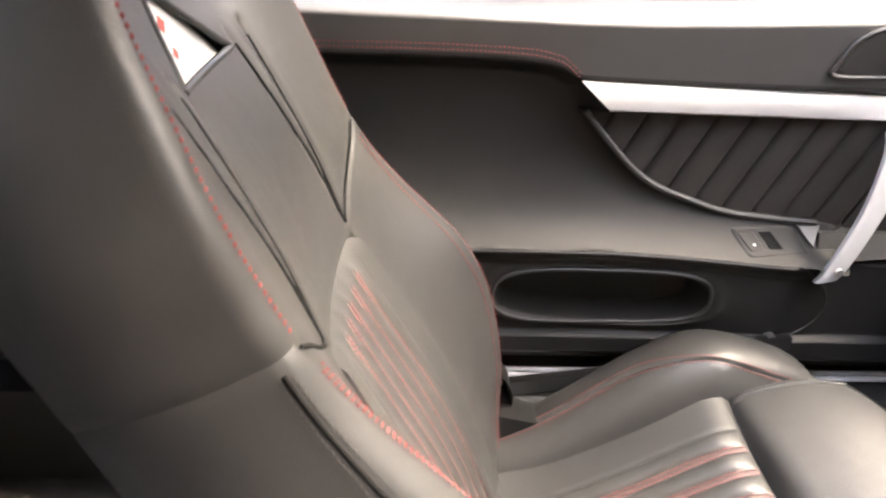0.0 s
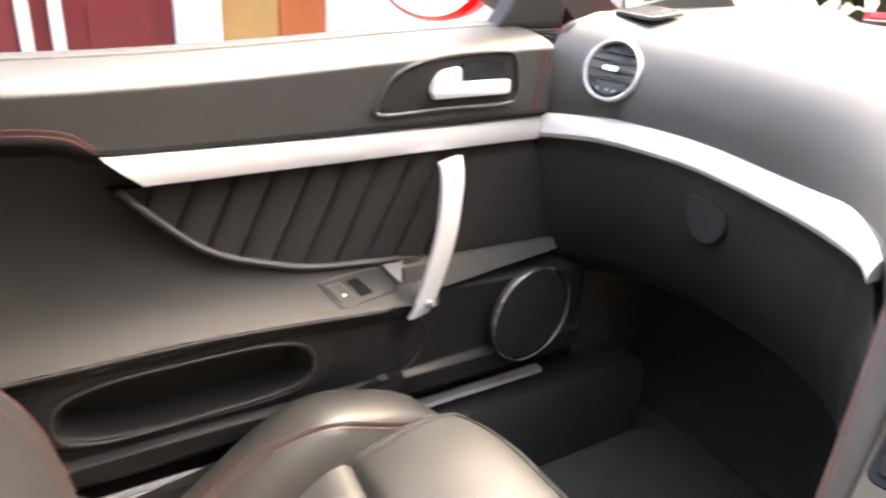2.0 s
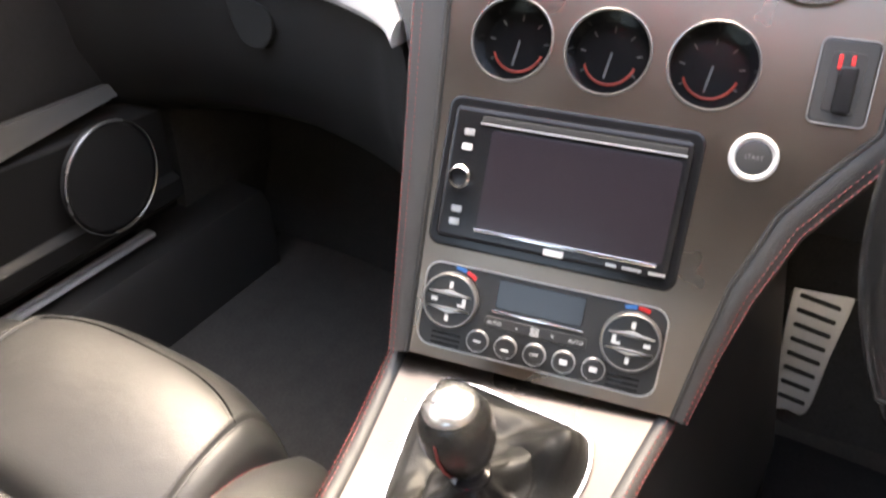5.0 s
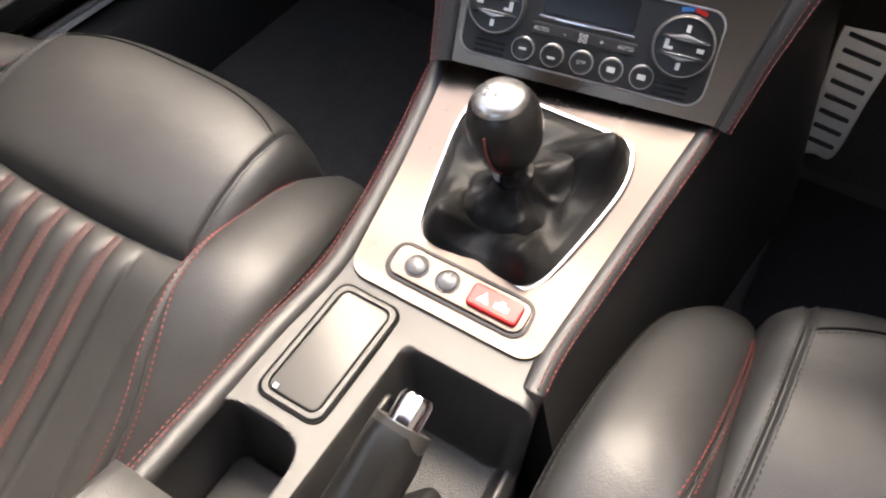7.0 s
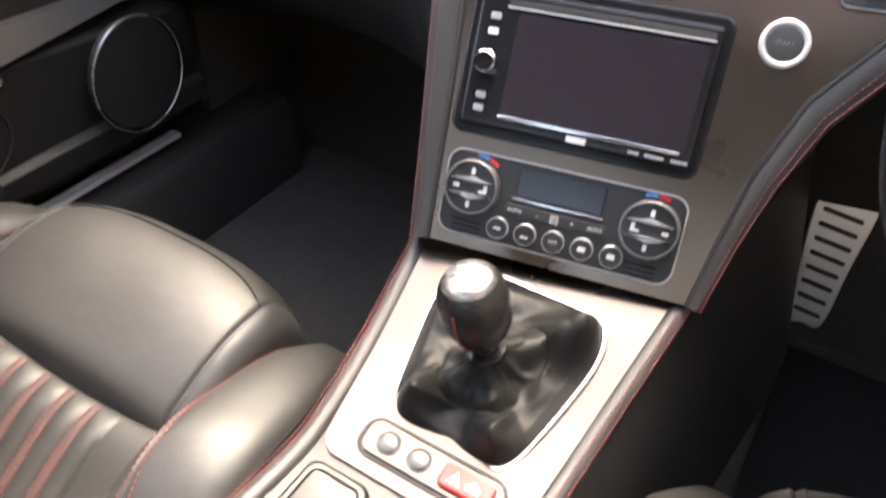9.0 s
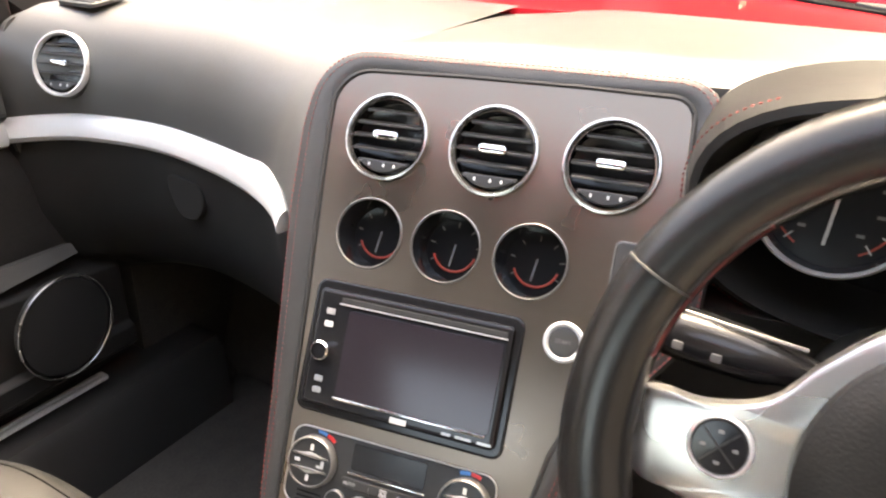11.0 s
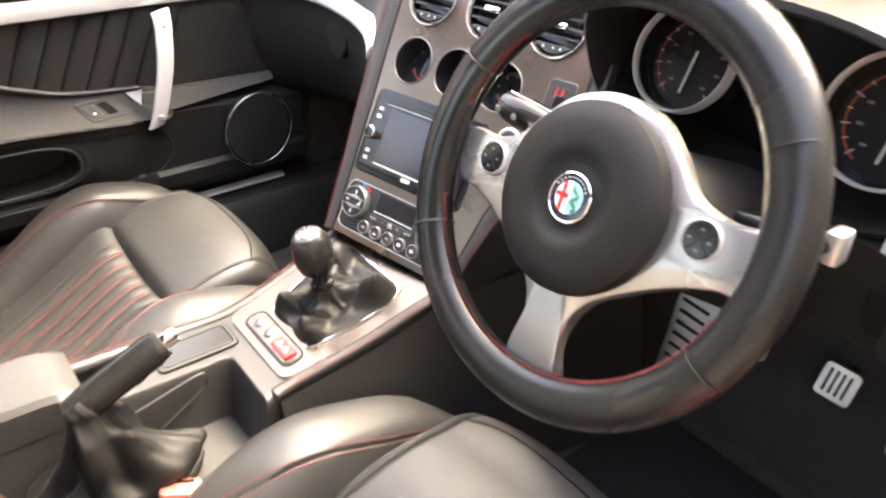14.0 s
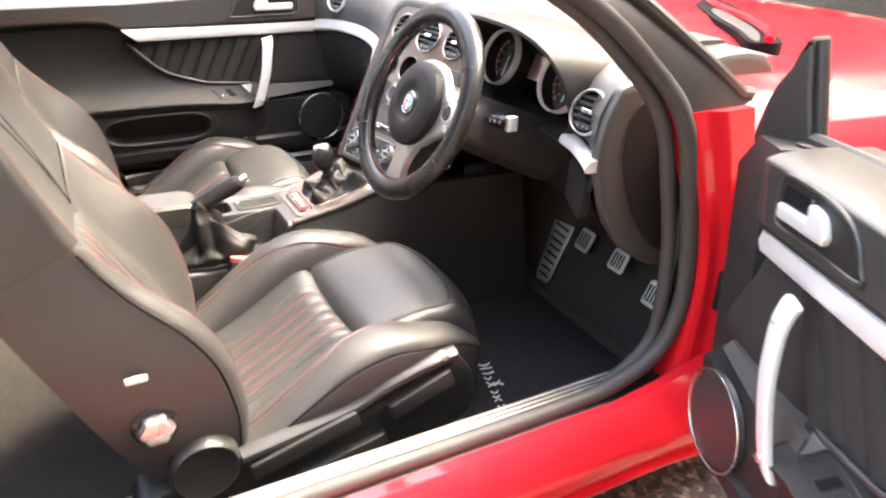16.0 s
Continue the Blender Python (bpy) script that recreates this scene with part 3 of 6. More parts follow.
def car_door(side):
    """A door with its trim, built about its hinge; side +1: left."""
    state = "closed" if side > 0 else "standing open"
    door = thing("coupe_door", "red door lined in black leather with silver trim, " + state, "car door", (1.093, 0.816 * side, 0.0))
    ox, oy = 1.093, 0.816

    def at(x, z, extra=0.0):
        return Vector((x - ox, (0.68 - door_depth(x, z) - extra - oy) * side, z))

    def flat(x, z, y):
        return Vector((x - ox, (y - oy) * side, z))

    def onface(x, z, y):
        """Frame whose z looks into the cabin, x along the car."""
        o = flat(x, z, y)
        return Matrix(((1, 0, 0, o.x), (0, 0, -side, o.y), (0, 1, 0, o.z), (0, 0, 0, 1)))

    x0, z0 = -0.45, 0.425

    def xend(z):
        return 0.875 + 0.105 * step(0.80, 0.62, z)


    def lower_panel(u, v):
        z = z0 + (0.835 - z0) * v
        x = x0 + (xend(z) - x0) * u
        return at(x, z0 + (split_line(x) - z0) * v)

    def upper_panel(u, v):
        x = x0 + (xend(0.85) - x0) * u
        top = door_top(x) - 0.018
        if v < 0.6:
            return at(x, split_line(x) + (top - split_line(x)) * v / 0.6)
        a = (v - 0.6) / 0.4 * math.pi / 2
        return at(x, top + 0.018 * math.sin(a), -0.088 * (1 - math.cos(a)))

    part("lower_panel", patch(lower_panel, 300, 360, (0, 0.05 * side, 0)), DOORTRIM, door, "matt black moulded lower panel")
    part("upper_panel", patch(upper_panel, 120, 44, (0, 0.05 * side, 0)), LEATHER, door, "black leather upper door trim")
    bm = patch(lambda u, v: Vector((-1.55 + 1.51 * u, (0.01 + 0.05 * math.sin(math.pi * (0.1 + 0.75 * v))) * side, 0.20 + 0.675 * v)), 24, 16, (0, -0.07 * side, 0))
    part("outer_skin", bm, PAINT, door, "glossy red painted outer skin")
    bm = tube([flat(-0.45 + 1.40 * k / 20, door_top(-0.45 + 1.40 * k / 20) - 0.010, 0.752) for k in range(21)], 0.014, 8)
    part("window_seal", bm, RUBBER, door)
    pts = [flat(0.935 + 0.045 * step(0.72, 0.56, 0.42 + 0.05 * k), 0.42 + 0.05 * k, 0.720 + 0.003 * k) for k in range(11)]
    part("edge_seal", tube(pts, 0.030, 10), RUBBER, door, "black rubber edge seal")
    rings = []
    for k in range(13):
        z = 0.40 + (0.515 if k < 12 else 0.53) * k / 12
        xa, xb = 0.915, 1.068 + 0.006 * step(0.70, 0.58, z) - 0.02 * step(0.47, 0.42, z)
        if side > 0:
            xb = 0.965
        if k == 12:
            z, xb = z - 0.012, xb - 0.02
            rings.append([flat(xa, z, 0.69), flat(xb - 0.03, z, 0.705), flat(xb - 0.02, z, 0.725), flat(xb - 0.02, z, 0.755), flat(xb - 0.03, z, 0.77), flat(xa, z, 0.77)])
            continue
        rings.append([flat(xa, z, 0.675), flat(xb - 0.02, z, 0.690), flat(xb, z, 0.715), flat(xb, z, 0.775), flat(xb - 0.015, z, 0.80), flat(xa, z, 0.80)])
    part("front_edge", loft(rings), RUBBER, door, "black door front edge")
    # mirror sail and wing mirror
    out = [(0.84, 0.925), (0.958, 0.925), (0.960, 0.965), (0.940, 1.01), (0.915, 1.045), (0.898, 1.05), (0.888, 1.03), (0.872, 0.975)]
    if side > 0:
        part("mirror_sail", prism([(x - ox, z) for x, z in out], 0.0, 0.03, 0.008, m=Matrix(((1, 0, 0, 0), (0, 0, -side, (0.765 - oy) * side), (0, 1, 0, 0), (0, 0, 0, 1)))), HARD, door, "black mirror sail panel")
        mm = Matrix.Translation(flat(0.87, 0.975, 0.975)) @ Matrix.Rotation(radians(22 * side), 4, "Z") @ Matrix.Rotation(radians(90), 4, "Y") @ Matrix.Diagonal((0.95, 1.5, 1.0, 1.0))
        mirror = part("wing_mirror", lathe([(0.066, -0.012), (0.074, 0.0), (0.073, 0.03), (0.055, 0.065), (0.02, 0.08), (0.0005, 0.082)], 36, mm), PAINT, door, "red wing mirror")
        part("mirror_glass", lathe([(0.066, -0.008), (0.03, -0.007), (0.0005, -0.007)], 36, mm), CHROME, mirror, "mirror glass")
        part("arm", tube([flat(0.90, 0.955, 0.78), flat(0.90, 0.97, 0.85), flat(0.91, 0.99, 0.90)], 0.025, 8), HARD, mirror)
    # silver strip, slanted at its rear end
    rings, n = [], 30
    for k in range(n + 1):
        f = k / n
        lo, hi = 0.792 - 0.004 * f, 0.828 - 0.004 * f
        xs = 0.04 * (1 - f)
        x = 0.320 + 0.554 * f
        y = 0.646 + 0.016 * f
        rings.append([flat(x + xs, lo, y + 0.008), flat(x + xs * 0.9, lo + 0.004, y), flat(x + xs * 0.5, (lo + hi) / 2, y - 0.004), flat(x + xs * 0.1, hi - 0.004, y), flat(x, hi, y + 0.008), flat(x, hi, y + 0.03), flat(x + xs, lo, y + 0.03)])
    part("trim_strip", loft(rings), SILVER, door, "satin silver trim strip")

    def pad(outline, h, nr=8, sharp=6):
        c = Vector((sum(p[0] for p in outline) / len(outline), sum(p[1] for p in outline) / len(outline)))
        rings = []
        for k in range(nr + 1):
            f = (k / nr) ** 1.5
            e = min(1.0, f * sharp)
            rings.append([at(*(Vector(p).lerp(c, f * 0.97)), -0.006 + (h + 0.006) * math.sin(e * math.pi / 2)) for p in outline])
        return loft(rings)

    rim = [(0.382 + 0.148 * c, 0.545 + 0.042 * q) for c, q in [(math.copysign(abs(math.cos(a)) ** 0.55, math.cos(a)), math.copysign(abs(math.sin(a)) ** 0.7, math.sin(a))) for a in [2 * math.pi * k / 72 for k in range(73)]]]
    part("pocket_rim", tube([at(x, z, 0.001) for x, z in rim], 0.0030, 8), SOFT, door, "rim of the map pocket")
    # quilted insert of slanting rolls under the strip
    top = 0.788
    for k in range(-1, 9):
        xa = 0.392 + 0.0445 * k

        columns = []
        for q in (-1, -0.9, -0.7, -0.3, 0.3, 0.7, 0.9, 1, 1, -1):
            x, z = xa + 0.0222 * q, top
            while z > 0.622 and x > scoop_edge(z) - 0.004:
                x, z = x - 0.000475, z - 0.001
            y = 0.674 - 0.010 * abs(math.cos(q * math.pi / 2)) ** 0.45 if len(columns) < 8 else 0.70
            columns.append([(xa + 0.0222 * q + (x - xa - 0.0222 * q) * j / 12, top + (min(z, top - 0.002) - top) * j / 12, y) for j in range(13)])
        rings = [[flat(c[j][0], c[j][1], c[j][2]) for c in columns] for j in range(13)]
        part("quilted_roll", loft(rings), CLOTH, door)
    bm = patch(lambda u, v: flat(0.770 + (xend(0.612 + 0.176 * v) - 0.77) * u - 0.075 * (1 - v) * (1 - u), 0.612 + 0.176 * v + 0.01 * u * (1 - v), 0.668 + soft_edge(u, v, 0.165, 0.178, 0.006)), 10, 8, (0, 0.03 * side, 0))
    part("front_insert", bm, CLOTH, door)
    # grey wedge that carries the handle forward, coloured paler for skylight it catches
    bm = patch(lambda u, v: flat(0.662 + 0.263 * u, 0.601 + 0.019 * u + (0.040 * (1 - 0.68 * u)) * v, 0.636 + 0.016 * u + 0.012 * v), 12, 4, (0, 0.05 * side, 0))
    part("armrest_wedge", bm, mat("skylit_grey_armrest_plastic", (0.05, 0.048, 0.045), 0.45, var=0.15, scale=20, grain=0.2, grain_scale=900), door)
    # grab handle
    path = spline([(0.716, 0.637, 0.786), (0.7150, 0.629, 0.772), (0.711, 0.621, 0.748), (0.702, 0.614, 0.695), (0.688, 0.612, 0.645), (0.675, 0.613, 0.605), (0.668, 0.616, 0.588)], 28)
    rings = []
    for k, p in enumerate(path):
        w = 0.0160 - 0.001 * k / 27
        ring_pts = []
        for q in range(16):
            a = 2 * math.pi * q / 16
            c, s = math.copysign(abs(math.cos(a)) ** 0.6, math.cos(a)), math.copysign(abs(math.sin(a)) ** 0.6, math.sin(a))
            ring_pts.append(flat(p.x + w * c, p.z + 0.22 * w * c, p.y + 0.0062 * s))
        rings.append(ring_pts)
    handle = part("grab_handle", loft(rings), SILVER, door, "curved satin silver grab handle")
    part("screw", disc(0.006, 0.003, 12, onface(0.677, 0.605, 0.6065)), STEEL, handle)
    part("screw", disc(0.004, 0.003, 12, onface(0.712, 0.765, 0.616)), STEEL, handle)
    part("handle_foot", pad([(0.633, 0.6475), (0.645, 0.6485), (0.668, 0.6475), (0.662, 0.634), (0.656, 0.621), (0.645, 0.633)], 0.0045, 6, 8), KNOBFACE, handle, "silver handle foot")
    # speaker
    mm = onface(0.873, 0.530, 0.630) @ Matrix.Rotation(radians(6 * side), 4, "Y")
    spk = part("speaker_grille", lathe([(0.0005, 0.003), (0.03, 0.0026), (0.070, 0.0), (0.0735, -0.01)], 40, mm), HARD, door, "round black speaker grille")
    part("speaker_ring", ring(0.0742, 0.0768, 0.003, 56, mm), SPOKE, spk, "thin silver ring")
    # window switch
    sw = part("switch_panel", pad(smooth_outline([(0.541, 0.640), (0.548, 0.644), (0.60, 0.6465), (0.630, 0.6465), (0.640, 0.636), (0.650, 0.619), (0.645, 0.616), (0.60, 0.614), (0.566, 0.613), (0.556, 0.620)], 60), 0.0016, 8, 12), DOORTRIM, door, "black window switch bezel")
    part("switch", pad([(0.550, 0.6385), (0.556, 0.6395), (0.568, 0.640), (0.574, 0.6400), (0.582, 0.630), (0.590, 0.619), (0.580, 0.6185), (0.568, 0.6180), (0.559, 0.628)], 0.0034, 6, 6), DOORTRIM, sw, "window switch")
    part("switch_well", pad([(0.578, 0.6400), (0.588, 0.6408), (0.598, 0.6410), (0.608, 0.630), (0.617, 0.6195), (0.606, 0.6190), (0.595, 0.6190), (0.587, 0.630)], 0.0024, 6, 6), GAP, sw)
    part("symbol", pad([(0.570, 0.6275), (0.5745, 0.6280), (0.577, 0.6250), (0.572, 0.6245)], 0.0042, 4, 4), NEEDLE, sw)
    edge = [(0.6505 + (0.835 - 0.6505) * (k / 60) ** 1.8) for k in range(61)]
    part("insert_edge", tube([flat(scoop_edge(z) - 0.001, z, 0.665 - 0.004 * step(0.72, 0.66, z)) for z in edge if z < 0.79], 0.0046, 8), SOFT, door, "rounded edge round the quilted insert")
    part("armrest_edge", tube([at(-0.42 + 1.07 * k / 40, armrest_line(-0.42 + 1.07 * k / 40) - 0.004, -0.0012) for k in range(41)], 0.0034, 8), SOFT, door, "rounded armrest edge")
    # inner handle in its recess
    out = smooth_outline([(0.623, 0.846), (0.624, 0.863), (0.640, 0.889), (0.672, 0.904), (0.725, 0.912), (0.795, 0.913), (0.813, 0.905), (0.821, 0.876), (0.818, 0.856), (0.802, 0.847), (0.706, 0.847)], 60)
    rec = part("handle_recess", pad(out, 0.002, 10, 9), DOORTRIM, door, "dark moulded handle surround")
    part("recess_rim", tube([at(x, z, 0.0015) for x, z in out + out[:1]], 0.0032, 8), SOFT, rec)
    out = smooth_outline([(0.726, 0.868), (0.728, 0.900), (0.740, 0.904), (0.79, 0.905), (0.801, 0.900), (0.804, 0.872), (0.79, 0.866)], 40)
    part("handle_cup", pad(out, 0.0045, 8, 9), GLOSS, rec)
    hm = Matrix(((1, 0, 0, 0.747 - ox), (0, 0, -side, (0.656 - oy) * side), (0, 1, 0, 0.8705), (0, 0, 0, 1)))
    bm = prism(rounded(0.114, 0.019, 0.005), 0, 0.014, 0.003, m=hm)
    prism(smooth_outline([(-0.057, -0.004), (-0.056, 0.012), (-0.046, 0.023), (-0.030, 0.027), (-0.019, 0.026), (-0.017, 0.008), (-0.02, -0.006)], 36), 0, 0.0144, 0.003, bm=bm, m=hm)
    part("door_handle", bm, SILVER, door, "bright silver door pull")
    # stitching
    path = spline([(-0.42, 0.846), (0.0, 0.856), (0.2, 0.858), (0.285, 0.852), (0.32, 0.830)], 70)
    for dz in (0.0, 0.006):
        part("stitching", stitches([at(p.x, p.y + dz, 0.0008) for p in path], 0.0008), STITCH, door, "red double stitching")
    path = spline([(0.856, 0.835), (0.860, 0.87), (0.864, 0.90), (0.864, 0.92)], 20)
    for dx in (0.0, -0.006):
        part("stitching", stitches([at(p.x + dx, p.y, 0.0008) for p in path], 0.0009), STITCH, door, "red double stitching")
    # groove of the lower panel
    path = spline([(0.655, 0.590), (0.69, 0.56), (0.70, 0.53), (0.685, 0.50), (0.64, 0.475), (0.55, 0.465)], 30)
    part("panel_joint", tube([at(p.x, p.y, 0.0004) for p in path], 0.0016, 6), RUBBER, door)
    return door


passenger_door = car_door(1)
driver_door = car_door(-1)
driver_door.rotation_euler, driver_door.location = (radians(-2.2), radians(7.2), radians(61.6)), (1.123, -0.985, -0.007)
near, away = Vector((1.040, -0.860, 0.900)), Vector((1.034, -0.967, 0.926))
SAIL = driver_door.matrix_basis.inverted() @ axes(near, away - near, (0, 0, 1))
part("mirror_sail", prism(smooth_outline([(-0.002, -0.01), (0.010, 0.030), (0.030, 0.068), (0.058, 0.098), (0.070, 0.118), (0.086, 0.134), (0.094, 0.130), (0.095, 0.06), (0.095, -0.02), (0.04, -0.03)], 60), -0.02, 0.014, 0.006, m=SAIL), HARD, driver_door, "black mirror sail panel")
part("glass_channel", tube([SAIL @ Vector((0.104 - 0.004 * k / 10, -0.02 + 0.152 * k / 10, 0.0)) for k in range(11)], 0.009, 10), RUBBER, driver_door, "black glass run channel")
pane = part("side_window", patch(lambda u, v: Vector((-0.40 + 1.15 * u, 0.752 - 0.09 * v, 0.94 + 0.36 * v * min(1.0, 2.2 * (1 - u)))) - Vector((1.093, 0.816, 0)), 8, 6, (0, 0.003, 0)), GLASS, passenger_door, "clear side window")
pane.visible_shadow = False


# ---------------------------------------------------------------- seats
BAND = mat("dark_red_rib_band", (0.052, 0.028, 0.027), 0.6, var=0.3, scale=300, grain=0.6, grain_scale=500)
RIBS = (-0.070, -0.035, 0.0, 0.035, 0.070)


def rib_relief(y):
    """Rolls between the rib seams."""
    if abs(y) > 0.105:
        return 0.0
    dy = abs((y + 0.0175) % 0.035 - 0.0175)
    if dy < 0.0055:
        return -0.0012
    return 0.0062 * math.sqrt(max(0.0, 1 - ((0.0175 - dy) / 0.0122) ** 2)) - 0.0012


def squircle(a, e=0.62):
    c, s = math.cos(a), math.sin(a)
    return math.copysign(abs(c) ** e, c), math.copysign(abs(s) ** e, s)


def grooved(r, marks, depth=0.0032, half=0.11):
    """The ring r with sewn grooves pressed in at the given places round it."""
    n, mid = len(r), sum(r, Vector()) / len(r)
    keys = [(float(a), depth * max(0.0, 1 - min(abs(a - g) for g in marks) / half)) for a in range(n) if abs(a - marks[0]) > half * 2.2]
    for g in marks:
        keys += [(g - 2 * half, -0.0012), (g - half, 0.0), (g, depth), (g + half, 0.0), (g + 2 * half, -0.0012)]
    out = []
    for a, d in sorted(keys):
        i = int(a)
        p = r[i % n].lerp(r[(i + 1) % n], a - i)
        out.append(p + (mid - p).normalized() * d)
    return out


def car_seat(yc, label, lean_deg, bx, outer, reach=0.0, lift=0.0):
    """Sports seat facing +x; yc its middle; outer: sign of y towards the door."""
    seat = thing("sports_seat", label, "car seat", (0, yc, 0.25), group="front seats")
    Z = -0.25

    def zc(x):
        return curve1([(0.10, 0.290), (0.27, 0.325), (0.376, 0.375), (0.50, 0.448), (0.60, 0.484), (0.68, 0.490), (0.76, 0.47)], x) + 0.6 * lift * step(0.66, 0.45, x)

    # ribbed insert of the cushion
    x0, x1, hw = 0.20, 0.535, 0.155

    def insert(u, v):
        x, y = x0 + (x1 - x0) * u, hw * (2 * v - 1)
        fade = step(0.98, 0.86, u)
        return Vector((x, y, zc(x) + rib_relief(y) * fade + 0.55 * y * y - soft_edge(u, 0.5, 0.37, 1, 0.010) - 0.010 * step(0.88, 1.0, u) + Z))

    part("cushion_insert", patch(insert, 26, 140, (0, 0, -0.12)), LEATHER, seat, "ribbed black leather seat insert")
    for y in RIBS:
        xs = [x0 + 0.01 + (x1 - x0 - 0.022) * q / 14 for q in range(15)]
        base = [Vector((x, y, zc(x) - 0.0010 + 0.55 * y * y - 0.010 * step(0.88, 1.0, (x - x0) / (x1 - x0)) + Z)) for x in xs]
        bm = loft([[p + Vector((0, -0.0055, 0)), p + Vector((0, -0.0035, 0.0015)), p + Vector((0, 0.0035, 0.0015)), p + Vector((0, 0.0055, 0))] for p in base], closed=False)
        band = part("rib_band", bm, BAND, seat, "dark red perforated rib band")
        for off in (-0.0042, 0.0042):
            part("stitching", stitches([p + Vector((0, off, 0.0020)) for p in base], 0.0006), STITCH, band, "red rib stitching")

    # thigh pad
    def thigh(u, v):
        x, y = 0.528 + (0.213 + 2.0 * reach) * u, 0.167 * (2 * v - 1)
        q = abs(2 * v - 1)
        drop = 0.085 * max(0.0, (u - 0.70) / 0.30) ** 2.4
        return Vector((x - 0.035 * q ** 3 * u, y * (1 - 0.03 * u), zc(min(x, 0.69)) + 0.012 + 0.5 * lift * u + 0.004 * math.sin(u * 3.1) - 0.012 * q ** 3 - drop - 0.0050 * math.exp(-((q - 0.86) / 0.012) ** 2) - soft_edge(u, v, 0.235, 0.34, 0.022) + Z))

    part("thigh_pad", patch(thigh, 32, 220, (0, 0, -0.17)), LEATHER, seat, "smooth black leather thigh pad")
    for s in (0.055, 0.085, 0.915, 0.945):
        part("stitching", stitches([thigh(0.08 + 0.9 * k / 30, s) + Vector((0, 0, 0.0006)) for k in range(31)], 0.0008), GREYSTITCH, seat, "grey seam stitching")

    across = [thigh(0.76 - 0.05 * (2 * (k / 40) - 1) ** 4, 0.075 + 0.85 * k / 40) + Vector((0, 0, 0.0004)) for k in range(41)]
    part("pad_seam", tube(across, 0.0011, 6), GAP, seat, "sewn seam across the thigh pad")
    part("stitching", stitches([p + Vector((-0.004, 0, 0.0006)) for p in across], 0.0007), GREYSTITCH, seat, "grey seam stitching")

    # cushion bolsters
    for s in (1, -1):
        keys = [(0.0, 0.17, 0.330, 0.150, 0.225, 0.22), (0.12, 0.24, 0.350, 0.146, 0.240, 0.23), (0.25, 0.31, 0.386, 0.142, 0.250, 0.25), (0.42, 0.38, 0.436, 0.142, 0.255, 0.27), (0.58, 0.45, 0.486, 0.142, 0.258, 0.29), (0.72, 0.52, 0.512, 0.144, 0.258, 0.30), (0.84, 0.59, 0.504, 0.148, 0.250, 0.30), (0.93, 0.655, 0.482, 0.150, 0.234, 0.31), (1.0, 0.715, 0.430, 0.152, 0.202, 0.33)]
        rings = []
        for k in range(31):
            t = k / 30
            x, zt, yi, yo, zb = [curve1([(q[0], q[j]) for q in keys], t) for j in range(1, 6)]
            zt += lift * (1 - 0.5 * step(0.6, 0.9, t))
            r = []
            for a in range(24):
                c, q = squircle(2 * math.pi * a / 24, 0.60)
                r.append(Vector((x + (reach * 1.3 - 0.010) * step(0.4, 1.0, t), ((yi + yo) / 2 + 0.012 * q + (yo - yi) / 2 * c) * s, (zt + zb) / 2 + (zt - zb) / 2 * q + Z)))
            rings.append(r)
        crests = [6.3 + 2.9 * step(0.45, 0.98, k / 30) for k in range(31)]
        part("seat_bolster", loft([grooved(r, (2.9, c)) for r, c in zip(rings, crests)]), LEATHER, seat, "padded black leather side bolster")
        for near, off, mt, lab in ((1, -0.3, STITCH, "red crest stitching"), (1, 0.3, STITCH, "red crest stitching"), (0, 0.3, GREYSTITCH, "grey seam stitching"), (0, -0.3, GREYSTITCH, "grey seam stitching")):
            pts = []
            for r, c in list(zip(rings, crests))[2:-1]:
                j = (c if near else 2.9) + off
                p = r[int(j)].lerp(r[int(j) + 1], j - int(j))
                pts.append(p + (p - (r[0] + r[12]) / 2).normalized() * 0.0012)
            part("stitching", stitches(spline(pts, 90), 0.0009 if near else 0.0007), mt, seat, lab)
        part("bolster_seam", tube(spline([r[2].lerp(r[3], 0.9) for r in rings[2:-1]], 60), 0.0016, 6), GAP, seat, "sewn seam along the bolster")

    # backrest in its own leaning frame: s up along it, w across, d out of it
    lean = radians(lean_deg)
    B = Vector((bx, 0, 0.42 + Z))
    su, dn = Vector((-math.sin(lean), 0, math.cos(lean))), Vector((math.cos(lean), 0, math.sin(lean)))

    def bk(s, w, d):
        return B + su * s + dn * d + Vector((0, w, 0))

    def half_in(s):
        """Where the bolsters and wings begin."""
        return curve1([(-0.13, 0.142), (0.10, 0.136), (0.318, 0.112), (0.53, 0.100), (0.62, 0.085), (0.80, 0.050)], s)

    def half_out(s):
        return curve1([(-0.13, 0.215), (-0.02, 0.242), (0.125, 0.262), (0.26, 0.256), (0.34, 0.246), (0.42, 0.242), (0.48, 0.240), (0.575, 0.218), (0.675, 0.172), (0.80, 0.100)], s)

    def crest(s):
        return curve1([(-0.13, 0.02), (-0.05, 0.052), (0.0, 0.076), (0.05, 0.093), (0.13, 0.108), (0.20, 0.102), (0.25, 0.086), (0.30, 0.068), (0.36, 0.052), (0.42, 0.047), (0.62, 0.048), (0.80, 0.016)], s)

    def roll(s):
        return curve1([(-0.13, 0.036), (0.25, 0.034), (0.40, 0.018), (0.80, 0.015)], s)

    def base_d(s, w):
        return curve1([(-0.13, 0.004), (0.08, 0.020), (0.30, 0.008), (0.40, 0.012), (0.52, 0.006), (0.62, -0.01), (0.80, -0.02)], s) + 0.75 * w * w

    def seam_height(w):
        """Height of the seam that parts the bolster from the wing above it."""
